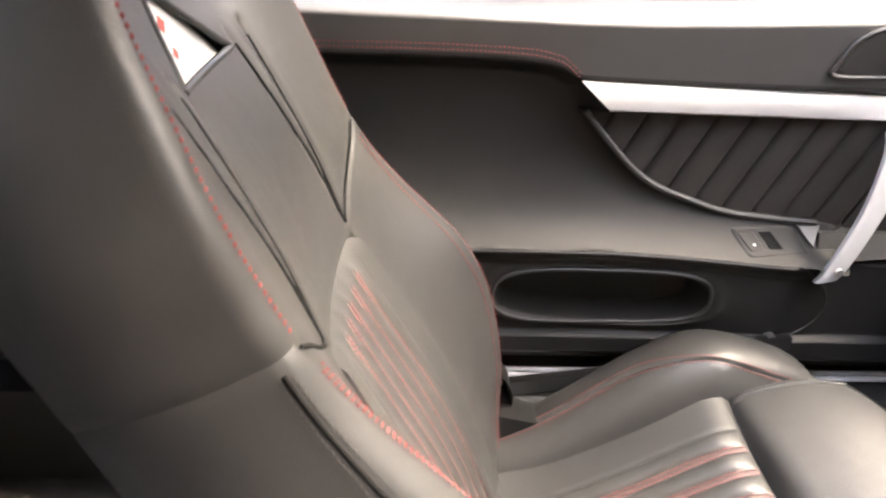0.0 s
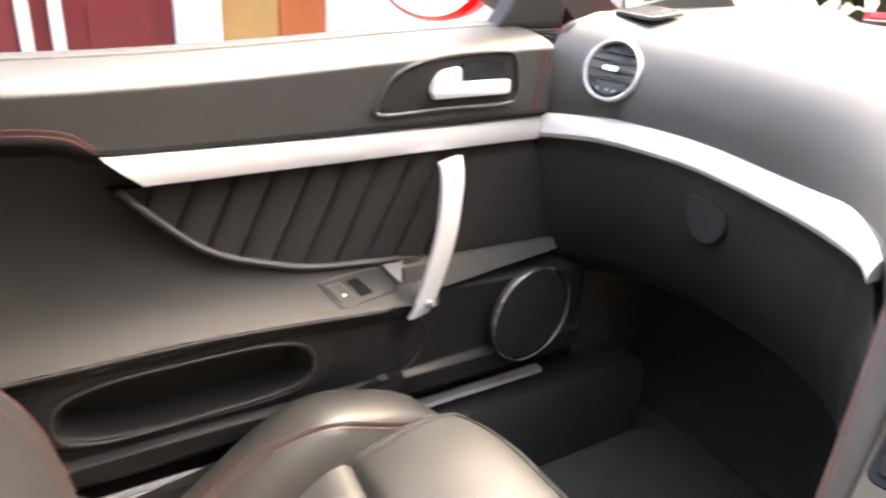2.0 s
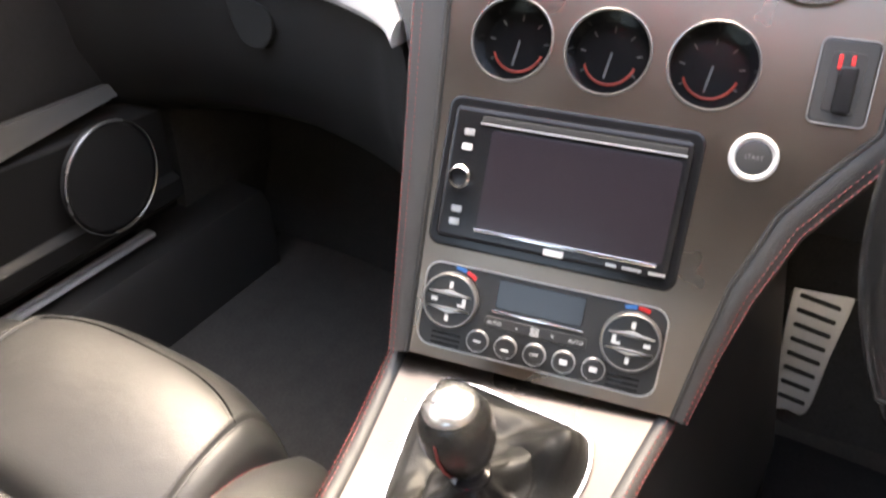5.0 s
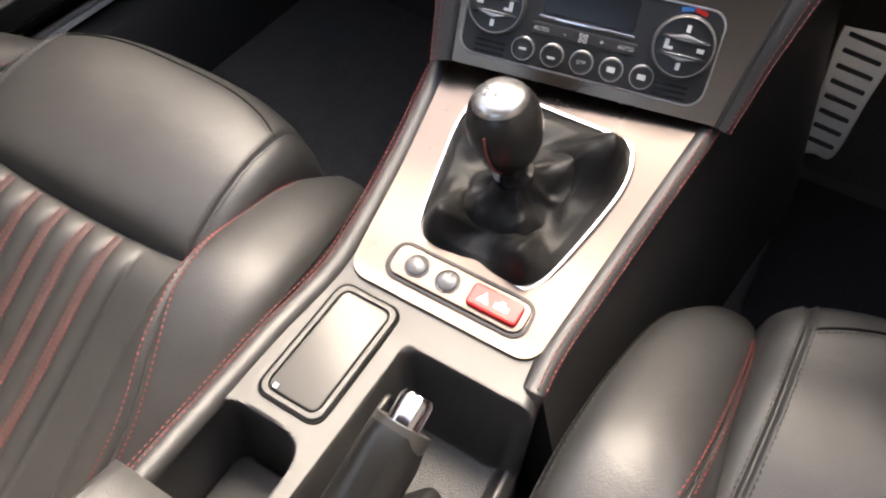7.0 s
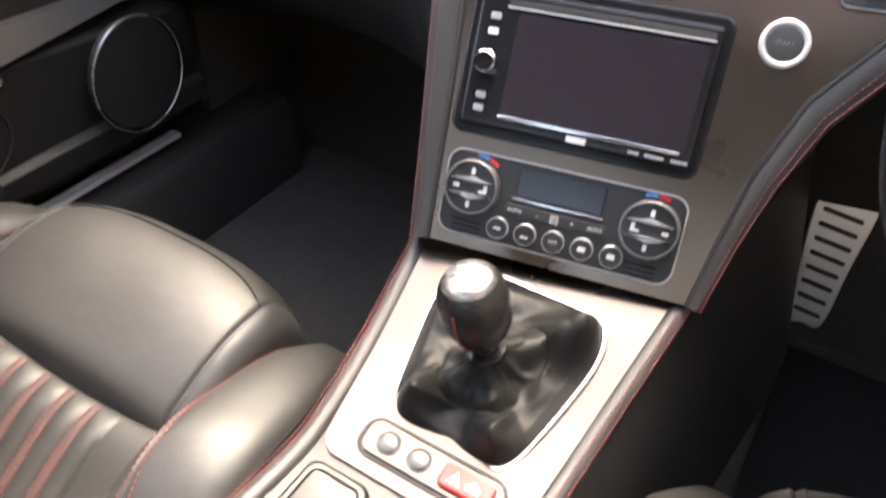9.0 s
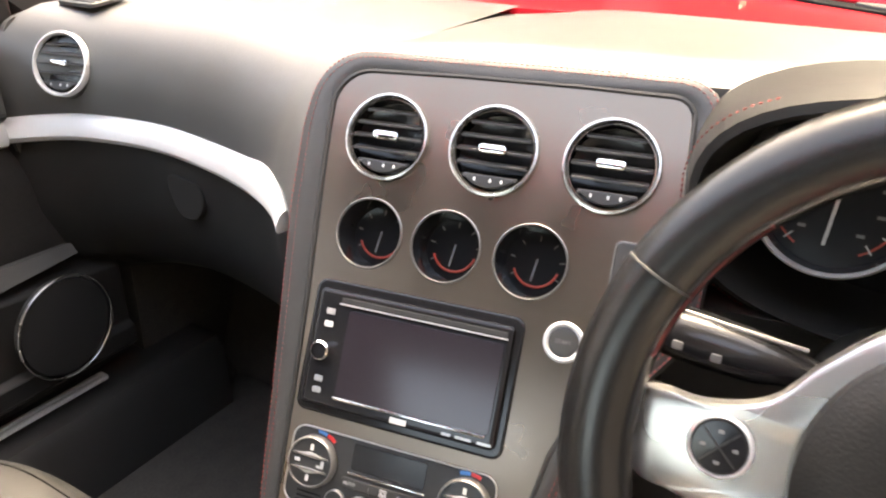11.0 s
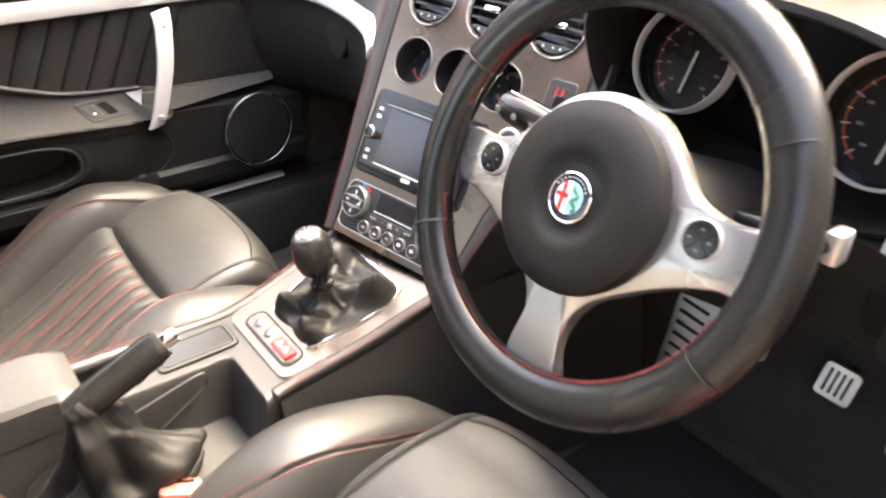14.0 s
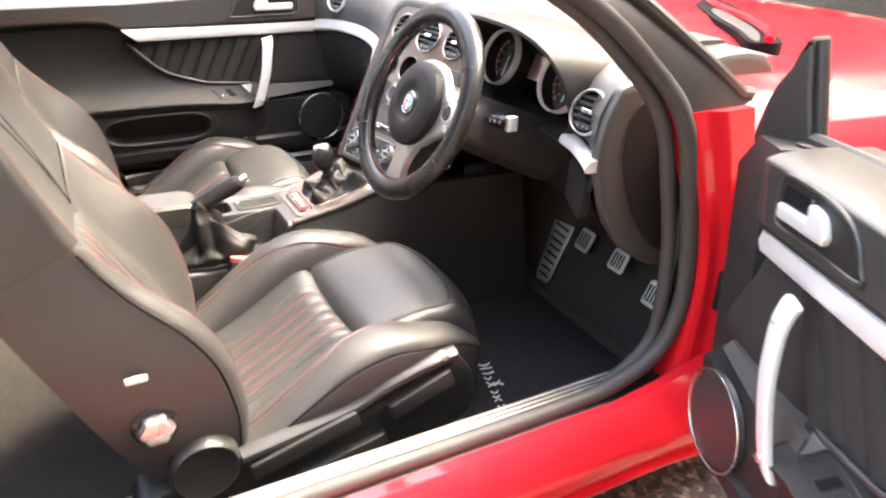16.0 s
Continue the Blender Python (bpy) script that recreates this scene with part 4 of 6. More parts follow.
        return curve1([(0.100, 0.318), (0.112, 0.320), (0.16, 0.350), (0.20, 0.374), (0.235, 0.392), (0.30, 0.396)], w)

    def gore(s, k):
        """The two seams that run up from the corner of the insert."""
        return 0.110 + (s - 0.318) * (-0.10 if k else 0.07)

    def front(s, f):
        """The face from its middle (0) to the crest (1)."""
        wi, wc = half_in(s), half_out(s) - roll(s)
        w = wc * f
        d = base_d(s, min(w, wi))
        if w > wi:
            t = (w - wi) / (wc - wi)
            d += (crest(s) - base_d(s, wi)) * t * t * (2 - t)
        elif s < 0.312:
            d -= 0.012 * step(0.0, 0.02, wi - w) * step(0.312, 0.300, s)
        cut = min([abs(w - gore(s, k)) for k in (0, 1)] if 0.318 < s < 0.54 else [1.0])
        if w > 0.105:
            cut = min(cut, abs(s - seam_height(w)))
        return w, d - 0.0035 * math.exp(-(cut / 0.0035) ** 2)

    def back_at(s, f):
        """Front for f up to 1, then the rolled edge (to 2), the side (to 3) and the back (to 4)."""
        if f <= 1.0:
            return front(s, f)
        r, wo, df = roll(s), half_out(s), crest(s)
        cut = 0.0012 * math.exp(-((s - 0.394) / 0.0045) ** 2)
        if f <= 2.0:
            q = (f - 1) * math.pi / 2
            return wo - r + r * math.sin(q) - cut, df - r + r * math.cos(q) - cut
        if f <= 3.0:
            q = f - 2
            return wo + 0.006 * math.sin(math.pi * q) - 0.012 * q * q - cut, (df - r) * (1 - q) - 0.10 * q
        q = f - 3
        return (wo - 0.012) * (1 - q), -0.10 - 0.03 * math.sin(q * math.pi / 2)

    ns = 190
    rows = [-0.13 + 0.93 * k / ns for k in range(ns + 1)]
    cols = [k / 44 for k in range(44)] + [1 + k / 6 for k in range(6)] + [2 + k / 6 for k in range(6)] + [3 + k / 4 for k in range(5)]
    middle = bmesh.new()
    for sd in (1, -1):
        skins = {"bolster": bmesh.new(), "wing": bmesh.new(), "centre": middle}
        grid = [[back_at(s, f) for f in cols] for s in rows]
        made = {}

        def vert(kind, i, j):
            if (kind, i, j) not in made:
                w, d = grid[i][j]
                made[kind, i, j] = skins[kind].verts.new(bk(rows[i], w * sd, d))
            return made[kind, i, j]

        for i in range(ns):
            for j in range(len(cols) - 1):
                s, w = (rows[i] + rows[i + 1]) / 2, (grid[i][j][0] + grid[i][j + 1][0]) / 2
                if cols[j] < 1 and 0.522 < s < 0.60 and w < 0.076 * (1 - (s - 0.522) / 0.078):
                    continue
                side = cols[j] >= 1
                if w < half_in(s) and s < 0.318 and not side or not side and w < gore(s, 1) and s < 0.60:
                    kind = "centre"
                else:
                    kind = "bolster" if s < (0.394 if side else seam_height(w)) else "wing"
                skins[kind].faces.new([vert(kind, *q) for q in ((i, j), (i + 1, j), (i + 1, j + 1), (i, j + 1))])
        part("back_bolster", skins["bolster"], LEATHER, seat, "padded black leather back bolster")
        part("shoulder_wing", skins["wing"], LEATHER, seat, "black leather shoulder wing")

        def thread(track, lift=0.0008):
            return spline([bk(s, back_at(s, f)[0] * sd, back_at(s, f)[1]) + (dn * lift if f < 1.4 else Vector((0, lift * sd, 0)) + dn * lift * 0.6) for s, f in track], 110)

        for f in (0.955, 1.03):
            part("stitching", stitches(thread([(-0.10 + 0.475 * k / 30, f) for k in range(31)]), 0.0008), STITCH, seat, "red crest stitching")
            part("stitching", stitches(thread([(0.400 + 0.37 * k / 30, f + 0.06) for k in range(31)], 0.0006), 0.0006), STITCH, seat, "red wing stitching")
        for f in (1.62, 1.88):
            part("stitching", stitches(thread([(-0.08 + 0.465 * k / 30, f) for k in range(31)]), 0.0006), GREYSTITCH, seat, "grey seam stitching")
        part("side_seam", tube(thread([(-0.08 + 0.465 * k / 30, 1.75) for k in range(31)], 0.0), 0.0018, 6), GAP, seat)
        # near-black tubes in the sewn grooves stand in for the shade there
        for k in (0, 1):
            pts = [bk(s, front(s, gore(s, k) / (half_out(s) - roll(s)))[0] * sd, front(s, gore(s, k) / (half_out(s) - roll(s)))[1] + 0.0018) for s in [0.322 + 0.20 * q / 24 for q in range(25)]]
            part("seam_shade", tube(pts, 0.0017, 6), GAP, seat, "dark tube standing for seam groove shade")
        pts = []
        for q in range(25):
            w = 0.112 + 0.11 * q / 24
            s = seam_height(w)
            f = min(1.0, w / (half_out(s) - roll(s)))
            pts.append(bk(s, back_at(s, f)[0] * sd, back_at(s, f)[1] + 0.0018))
        part("seam_shade", tube(pts, 0.0017, 6), GAP, seat, "dark tube standing for seam groove shade")
    part("back_centre", middle, LEATHER, seat, "smooth black leather back panel")

    def lower(u, v):
        s = -0.13 + 0.438 * u
        w = (2 * v - 1) * half_in(s)
        return bk(s, w, base_d(s, w) + 0.003 + rib_relief(w / (1 - 0.2 * u)) * step(0.98, 0.86, u) - soft_edge(u, 0.5, 0.43, 1, 0.008))

    part("back_insert", patch(lower, 26, 140, -dn * 0.05), LEATHER, seat, "ribbed black leather back insert")
    for y in RIBS:
        base = []
        for q in range(15):
            u = 0.03 + 0.93 * q / 14
            s, w = -0.13 + 0.438 * u, y * (1 - 0.2 * u)
            base.append(bk(s, w, base_d(s, w) + 0.0020))
        bm = loft([[p + Vector((0, -0.005, 0)), p + Vector((0, -0.0035, 0)) + dn * 0.0015, p + Vector((0, 0.0035, 0)) + dn * 0.0015, p + Vector((0, 0.005, 0))] for p in base], closed=False)
        band = part("rib_band", bm, BAND, seat, "dark red perforated rib band")
        for off in (-0.0040, 0.0040):
            part("stitching", stitches([p + Vector((0, off, 0)) + dn * 0.0020 for p in base], 0.0006), STITCH, band, "red rib stitching")

    # opening under the headrest with its white plate
    hem = [(0.522, -0.076), (0.522, -0.04), (0.522, 0.0), (0.522, 0.04), (0.522, 0.076), (0.548, 0.051), (0.574, 0.025), (0.600, 0.0), (0.574, -0.025), (0.548, -0.051), (0.522, -0.076)]
    track = [(a[0] + (b[0] - a[0]) * j / 6, a[1] + (b[1] - a[1]) * j / 6) for a, b in zip(hem, hem[1:]) for j in range(6)]
    part("opening_hem", tube([bk(s, w, base_d(s, w) - 0.001) for s, w in track + track[:1]], 0.0034, 8), LEATHER, seat, "rolled leather hem of the opening")
    m = axes(bk(0.560, 0.0, -0.012), (0, 1, 0), su - dn * 0.12)
    plaque = part("plate", prism([(-0.084, -0.044), (0.084, -0.044), (0.048, 0.004), (0.012, 0.042), (-0.012, 0.042), (-0.048, 0.004)], 0, 0.004, 0.001, m=m), WHITE, seat, "white plate with small red marks")
    for a, b, w, h in ((-0.030, 0.006, 0.026, 0.009), (-0.022, -0.006, 0.014, 0.006), (0.002, 0.004, 0.016, 0.008), (-0.010, -0.018, 0.010, 0.006)):
        part("mark", box(w, h, 0.0006, 0.0002, m @ Matrix.Translation((a, b, 0.0041)) @ Matrix.Rotation(0.5, 4, "Z")), REDPRINT, plaque)
    # headrest pad
    rings = []
    for k in range(21):
        t = k / 20
        s = 0.600 + 0.215 * t
        hwid = curve1([(0, 0.085), (0.2, 0.115), (0.7, 0.112), (0.9, 0.09), (1.0, 0.05)], t)
        df = curve1([(0, 0.0), (0.2, 0.04), (0.6, 0.05), (0.9, 0.03), (1.0, -0.01)], t)
        rings.append([bk(s, hwid * c, (df - 0.095) / 2 + (df + 0.095) / 2 * q) for c, q in [squircle(2 * math.pi * a / 28, 0.7) for a in range(28)]])
    part("headrest", loft(rings), LEATHER, seat, "black leather headrest joined to the backrest")
    # base covers, levers and recliner
    for s in (1, -1):
        prof = [(0.12, 0.365), (0.24, 0.380), (0.35, 0.392), (0.50, 0.420), (0.59, 0.452), (0.645, 0.476), (0.69, 0.44), (0.705, 0.36)] if s == outer and yc < 0 else [(0.12, 0.385), (0.20, 0.40), (0.35, 0.375), (0.50, 0.385), (0.60, 0.40), (0.66, 0.40), (0.685, 0.38), (0.69, 0.35)]
        prof += [(0.65, 0.315), (0.40, 0.30), (0.14, 0.31)]
        m = Matrix(((1, 0, 0, 0), (0, 0, s, 0.218 * s), (0, 1, 0, Z), (0, 0, 0, 1)))
        part("seat_valance", prism(smooth_outline(prof, 60), -0.02, 0.048, 0.012, m=m), BASEPL, seat, "black plastic seat base cover")
        part("seat_rail", box(0.62, 0.03, 0.05, 0.006, Matrix.Translation((0.40, 0.19 * s, 0.262 + Z))), STEEL, seat, "steel seat rail")
    o = outer
    for xa, xb, za, zb, h in ((0.285, 0.470, 0.372, 0.418, 0.030), (0.530, 0.650, 0.405, 0.447, 0.032), (0.36, 0.52, 0.325, 0.358, 0.022)):
        lm = Matrix.Translation(((xa + xb) / 2, 0.272 * o, (za + zb) / 2 + Z - h / 2)) @ Matrix.Rotation(-math.atan2(zb - za, xb - xa), 4, "Y")
        part("adjuster_lever", box(math.hypot(xb - xa, zb - za), 0.024, h, 0.005, lm), BASEPL, seat, "black seat height lever")
    ledge = spline([(0.27, 0, 0.398), (0.38, 0, 0.414), (0.465, 0, 0.430), (0.52, 0, 0.452), (0.60, 0, 0.472), (0.657, 0, 0.480)], 40)
    part("base_ledge", loft([[Vector((p.x, (0.252 + a) * o, p.z + b + Z)) for a, b in ((0.0, -0.012), (0.020, -0.010), (0.024, -0.004), (0.022, 0.004), (0.014, 0.009), (0.0, 0.010))] for p in ledge]), BASEPL, seat, "moulded ledge under the cushion")
    mm = Matrix(((1, 0, 0, 0.215), (0, 0, o, 0.255 * o), (0, 1, 0, 0.396 + Z), (0, 0, 0, 1)))
    part("hinge_cover", lathe([(0.056, -0.03), (0.056, 0.012), (0.050, 0.020), (0.044, 0.017), (0.0005, 0.018)], 36, mm), BASEPL, seat, "round black recliner cover")
    mm = Matrix(((1, 0, 0, 0.155), (0, 0, o, 0.262 * o), (0, 1, 0, 0.503 + Z), (0, 0, 0, 1)))
    knob = part("recliner_knob", lathe([(0.034, -0.02), (0.034, 0.003), (0.030, 0.007), (0.027, 0.008)], 32, mm), GLOSS, seat, "round recliner knob")
    bm = bmesh.new()
    loft([[mm @ Vector((r * (1 + 0.07 * math.cos(6 * q)) * math.cos(q), r * (1 + 0.07 * math.cos(6 * q)) * math.sin(q), z)) for q in [2 * math.pi * k / 48 for k in range(48)]] for r, z in ((0.025, 0.004), (0.025, 0.014), (0.021, 0.020), (0.012, 0.0225), (0.0005, 0.023))], bm=bm)
    part("knob_insert", bm, SPOKE, knob, "faceted silver knob face")
    mm = Matrix(((1, 0, 0, 0.632), (0, 0, o, 0.268 * o), (0, 1, 0, 0.478 + Z), (0, 0, 0, 1)))
    part("lumbar_knob", lathe([(0.010, -0.012), (0.010, 0.003), (0.007, 0.006), (0.0005, 0.007)], 20, mm), STEEL, seat)
    part("label_tag", box(0.030, 0.010, 0.003, 0.0008, axes(bk(0.20, 0.2745 * o, -0.005), dn * 0.9 - su * 0.4, su if o < 0 else -su) @ Matrix.Rotation(0, 4, "X")), NEEDLE, seat, "small pale fabric tag")
    return seat


car_seat(0.375, "black leather passenger sports seat with red stitching", 26, 0.18, 1)
car_seat(-0.375, "black leather driver sports seat with red stitching", 25, 0.230, -1, 0.032, 0.020)


# ---------------------------------------------------------------- centre console
def console_top(x):
    return curve1([(0.20, 0.528), (0.36, 0.5265), (0.44, 0.5235), (0.50, 0.5225), (0.55, 0.5240), (0.58, 0.5285), (0.66, 0.547), (0.78, 0.590)], x)


def console_half(x, sd=0):
    """Half width of the console; sd: on that side, where it draws in beside the plate."""
    if sd:
        return console_half(x) - (0.008 if sd > 0 else 0.013) * step(0.48, 0.58, x)
    return curve1([(0.20, 0.10), (0.45, 0.100), (0.56, 0.102), (0.66, 0.112), (0.78, 0.128)], x)


CO = Vector((0.5, 0, 0.25))
console = thing("centre_console", "black centre console edged in red-stitched leather", "console", CO)


def console_fn(u, v):
    x = 0.12 + 0.668 * u
    y = console_half(x, 1) * (1 - v) - console_half(x, -1) * v
    z = console_top(x) - soft_edge(0.5, v, 1, 2 * console_half(x), 0.012)
    bay = step(0.533, 0.515, x) * step(0.008, -0.008, y) * step(-0.090, -0.080, y + 0.03 * step(0.5, 0.3, x))
    z -= 0.080 * bay + 0.070 * step(0.533, 0.515, x) * step(-0.070, -0.084, y) * (1 - bay)
    px, py = abs(x - 0.394) / 0.043, abs(y - 0.056) / 0.036
    z -= 0.085 * (1 - step(0.80, 1.04, (px ** 4 + py ** 4) ** 0.25))
    return Vector((x, y, z)) - CO


part("console_body", patch(console_fn, 460, 200, (0, 0, -0.24)), SOFT, console, "soft black moulded console body")
for sd in (1, -1):
    # flared sides towards the dashboard
    xs = 0.50 if sd > 0 else 0.548
    bm = patch(lambda u, v: Vector((xs + (1.12 - xs) * u, (console_half(min(0.78, xs + (1.12 - xs) * u), sd) + 0.002 + (0.05 if sd > 0 else 0.066) * v + 0.03 * step(0.4, 1, u)) * sd, console_top(min(0.78, xs + (1.12 - xs) * u)) - 0.012 - (console_top(min(0.78, xs + (1.12 - xs) * u)) - 0.27) * v)) - CO, 20, 10, (0, -0.03 * sd, 0))
    part("tunnel_side", bm, SOFT, console, "black tunnel side trim")
    # stitched leather edge
    path = [Vector((x, (console_half(x, sd) - 0.006) * sd, console_top(x) - 0.003)) - CO for x in [0.16 + 0.62 * k / 40 for k in range(41)]]
    if sd < 0:
        path = [path[25] + Vector((-0.006, 0.004, -0.085)), path[25] + Vector((-0.007, 0.003, -0.040)), path[25] + Vector((-0.005, 0.001, -0.012))] + path[25:]
    part("leather_edge", tube(path, 0.0095, 12, flat=0.85), LEATHER, console, "black leather edge roll")
    part("stitching", stitches([p + Vector((0, 0.003 * sd, 0.0106)) for p in path], 0.0007, 0.0048, 0.8), STITCH, console, "red edge stitching")
    part("stitching", stitches([p + Vector((0, 0.0085 * sd, 0.0070)) for p in path], 0.0007, 0.0048, 0.8), STITCH, console, "red edge stitching")


def plate_half(x):
    return curve1([(0.560, 0.064), (0.562, 0.070), (0.567, 0.0755), (0.576, 0.079), (0.66, 0.090), (0.775, 0.106)], x)


bm = patch(lambda u, v: Vector((0.560 + 0.215 * u ** 1.5, plate_half(0.560 + 0.215 * u ** 1.5) * (1 - 2 * v), console_top(0.560 + 0.215 * u ** 1.5) + 0.003)) - CO, 28, 12, (0, 0, -0.008))
part("console_plate", bm, BRUSHED, console, "brushed aluminium console plate")
# side switches on the plate
SM = axes(Vector((0.5855, -0.004, console_top(0.5855) + 0.0032)) - CO, (0, -1, 0), (1, 0, 0.19))
sb = part("switch_panel", prism(rounded(0.110, 0.026, 0.009), 0, 0.0022, 0.0008, m=SM), BRUSHED, console, "pill-shaped switch panel")
part("shadow_gap", loft([[SM @ Vector((x * k, y * k2, z)) for x, y in rounded(0.117, 0.032, 0.012)] for k, k2, z in ((1.0, 1.0, 0.0), (1.0, 1.0, 0.0012), (0.96, 0.86, 0.0012))], caps=False), GLOSS, sb)
for u in (-0.035, -0.009):
    part("button", lathe([(0.0096, 0.0), (0.0096, 0.0014), (0.0089, 0.0018), (0.0084, 0.0012), (0.0077, 0.0016), (0.0072, 0.0032), (0.0045, 0.0047), (0.0003, 0.0052)], 28, SM @ Matrix.Translation((u, 0, 0.001))), KNOBFACE, sb, "round silver button")
rb = part("hazard_button", prism(rounded(0.040, 0.018, 0.0035), 0.001, 0.0065, 0.0015, m=SM @ Matrix.Translation((0.030, 0, 0))), REDP, sb, "red hazard light button")
part("symbol", prism([(-0.0135, -0.0040), (-0.0035, -0.0040), (-0.0085, 0.0045)], 0.0064, 0.0068, m=SM @ Matrix.Translation((0.030, 0, 0))), NEEDLE, rb)
part("symbol", prism([(0.000, -0.0035), (0.011, -0.0035), (0.011, 0.0005), (0.0085, 0.0010), (0.0070, 0.0035), (0.0040, 0.0035), (0.0025, 0.0010), (0.0, 0.0005)], 0.0064, 0.0068, m=SM @ Matrix.Translation((0.030, 0, 0))), NEEDLE, rb)
# tray lid
LM = axes(Vector((0.5005, 0.0475, console_top(0.5005) + 0.0012)) - CO, (0, -1, 0), (1, 0, 0.005))
lid = part("tray_lid", prism(rounded(0.040, 0.090, 0.006), -0.003, 0.0026, 0.0010, m=LM), mat("gloss_grey_lid", (0.026, 0.026, 0.025), 0.16, var=0.06, scale=8, spec=0.26), console, "satin grey ashtray lid")
part("lid_gap", loft([[LM @ Vector((x * k, y * k2, z)) for x, y in rounded(0.0540, 0.1040, 0.010)] for k, k2, z in ((1.0, 1.0, -0.002), (1.0, 1.0, 0.0010), (0.88, 0.94, 0.0010))], caps=False), GAP, lid)
part("lid_rim", loft([[LM @ Vector((x * k, y * k2, z)) for x, y in rounded(0.0505, 0.1005, 0.009)] for k, k2, z in ((1.0, 1.0, -0.002), (1.0, 1.0, 0.0016), (0.97, 0.985, 0.0024), (0.85, 0.925, 0.0024), (0.83, 0.915, 0.0016), (0.83, 0.915, -0.002))], caps=False), SOFT, lid)
part("symbol", box(0.0035, 0.0035, 0.0004, 0.0001, LM @ Matrix.Translation((-0.014, -0.042, 0.0031))), NEEDLE, lid)
part("cup_mat", box(0.07, 0.058, 0.004, 0.002, Matrix.Translation(Vector((0.394, 0.056, 0.444)) - CO)), RUBBER, console, "ribbed rubber cup mat")
part("bay_mat", box(0.20, 0.078, 0.004, 0.002, Matrix.Translation(Vector((0.415, -0.042, 0.440)) - CO)), mat("pebbled_rubber", (0.02, 0.02, 0.02), 0.45, var=0.3, scale=300, grain=1.0, grain_scale=700), console, "pebbled rubber tray mat")

pocket = spline([(0.378, -0.0055, 0.500), (0.43, -0.0055, 0.512), (0.482, -0.0055, 0.524), (0.494, -0.0055, 0.518), (0.488, -0.0055, 0.502), (0.45, -0.0055, 0.478), (0.425, -0.0055, 0.462)], 50)
part("pocket_edge", tube([p - CO for p in pocket], 0.0022, 8), SOFT, console, "raised edge on the tray wall")

# armrest box
rest = thing("armrest_box", "black leather armrest lid with red stitching", "armrest", (0.12, 0.05, 0.52))


def rest_fn(u, v):
    x, y = -0.22 + 0.585 * u, 0.003 + 0.097 * v
    return Vector((x, y, 0.577 - 0.012 * u - soft_edge(u, v, 0.585, 0.097, 0.007) - 0.007 * step(0.93, 1.0, u))) - Vector((0.12, 0.05, 0.52))


part("lid", patch(rest_fn, 40, 16, (0, 0, -0.040)), LEATHER, rest)
part("base", box(0.56, 0.088, 0.05, 0.008, Matrix.Translation((-0.05, 0.0, -0.035))), SOFT, rest)
edge = [rest_fn(0.02 + 0.95 * k / 30, 0.02) + Vector((0, -0.001, -0.014)) for k in range(31)] + [rest_fn(0.985, k / 10) + Vector((0.004, 0, -0.012)) for k in range(11)]
part("stitching", stitches(edge, 0.0008), STITCH, rest, "red lid stitching")
part("stitching", stitches([p + Vector((0, 0, -0.007)) for p in edge], 0.0008), STITCH, rest, "red lid stitching")

# gear lever
GO = Vector((0.673, -0.003, console_top(0.673) + 0.003))
gear = thing("gear_lever", "gear lever with silver-capped knob and leather gaiter", "gear lever", GO)
GM = axes((0, 0, 0), (0, -1, 0), (1, 0, 0.33))
GAITER = [(-0.050, -0.064), (-0.036, -0.072), (0.0, -0.073), (0.036, -0.071), (0.049, -0.062), (0.056, -0.045), (0.066, 0.0), (0.071, 0.035), (0.067, 0.060), (0.054, 0.073), (0.0, 0.074), (-0.054, 0.073), (-0.067, 0.060), (-0.071, 0.035), (-0.066, 0.0), (-0.057, -0.045)]
frame_pts = smooth_outline(GAITER, 80)
rings = []
for k, z in ((1.02, -0.004), (1.02, 0.002), (1.0, 0.0045), (0.97, 0.0045), (0.95, 0.002), (0.95, -0.004)):
    rings.append([GM @ Vector((x * k, y * k, z)) for x, y in frame_pts])
part("gaiter_frame", loft(rings, caps=False), CHROME, gear, "thin chrome gaiter frame")
stem = Vector((0.660, -0.004, 0.586)) - GO
top = GM.inverted() @ stem
CORNERS = [math.atan2(y, x) for x, y in ((-0.047, -0.069), (0.047, -0.069), (0.066, 0.064), (-0.066, 0.064))]
rings = []
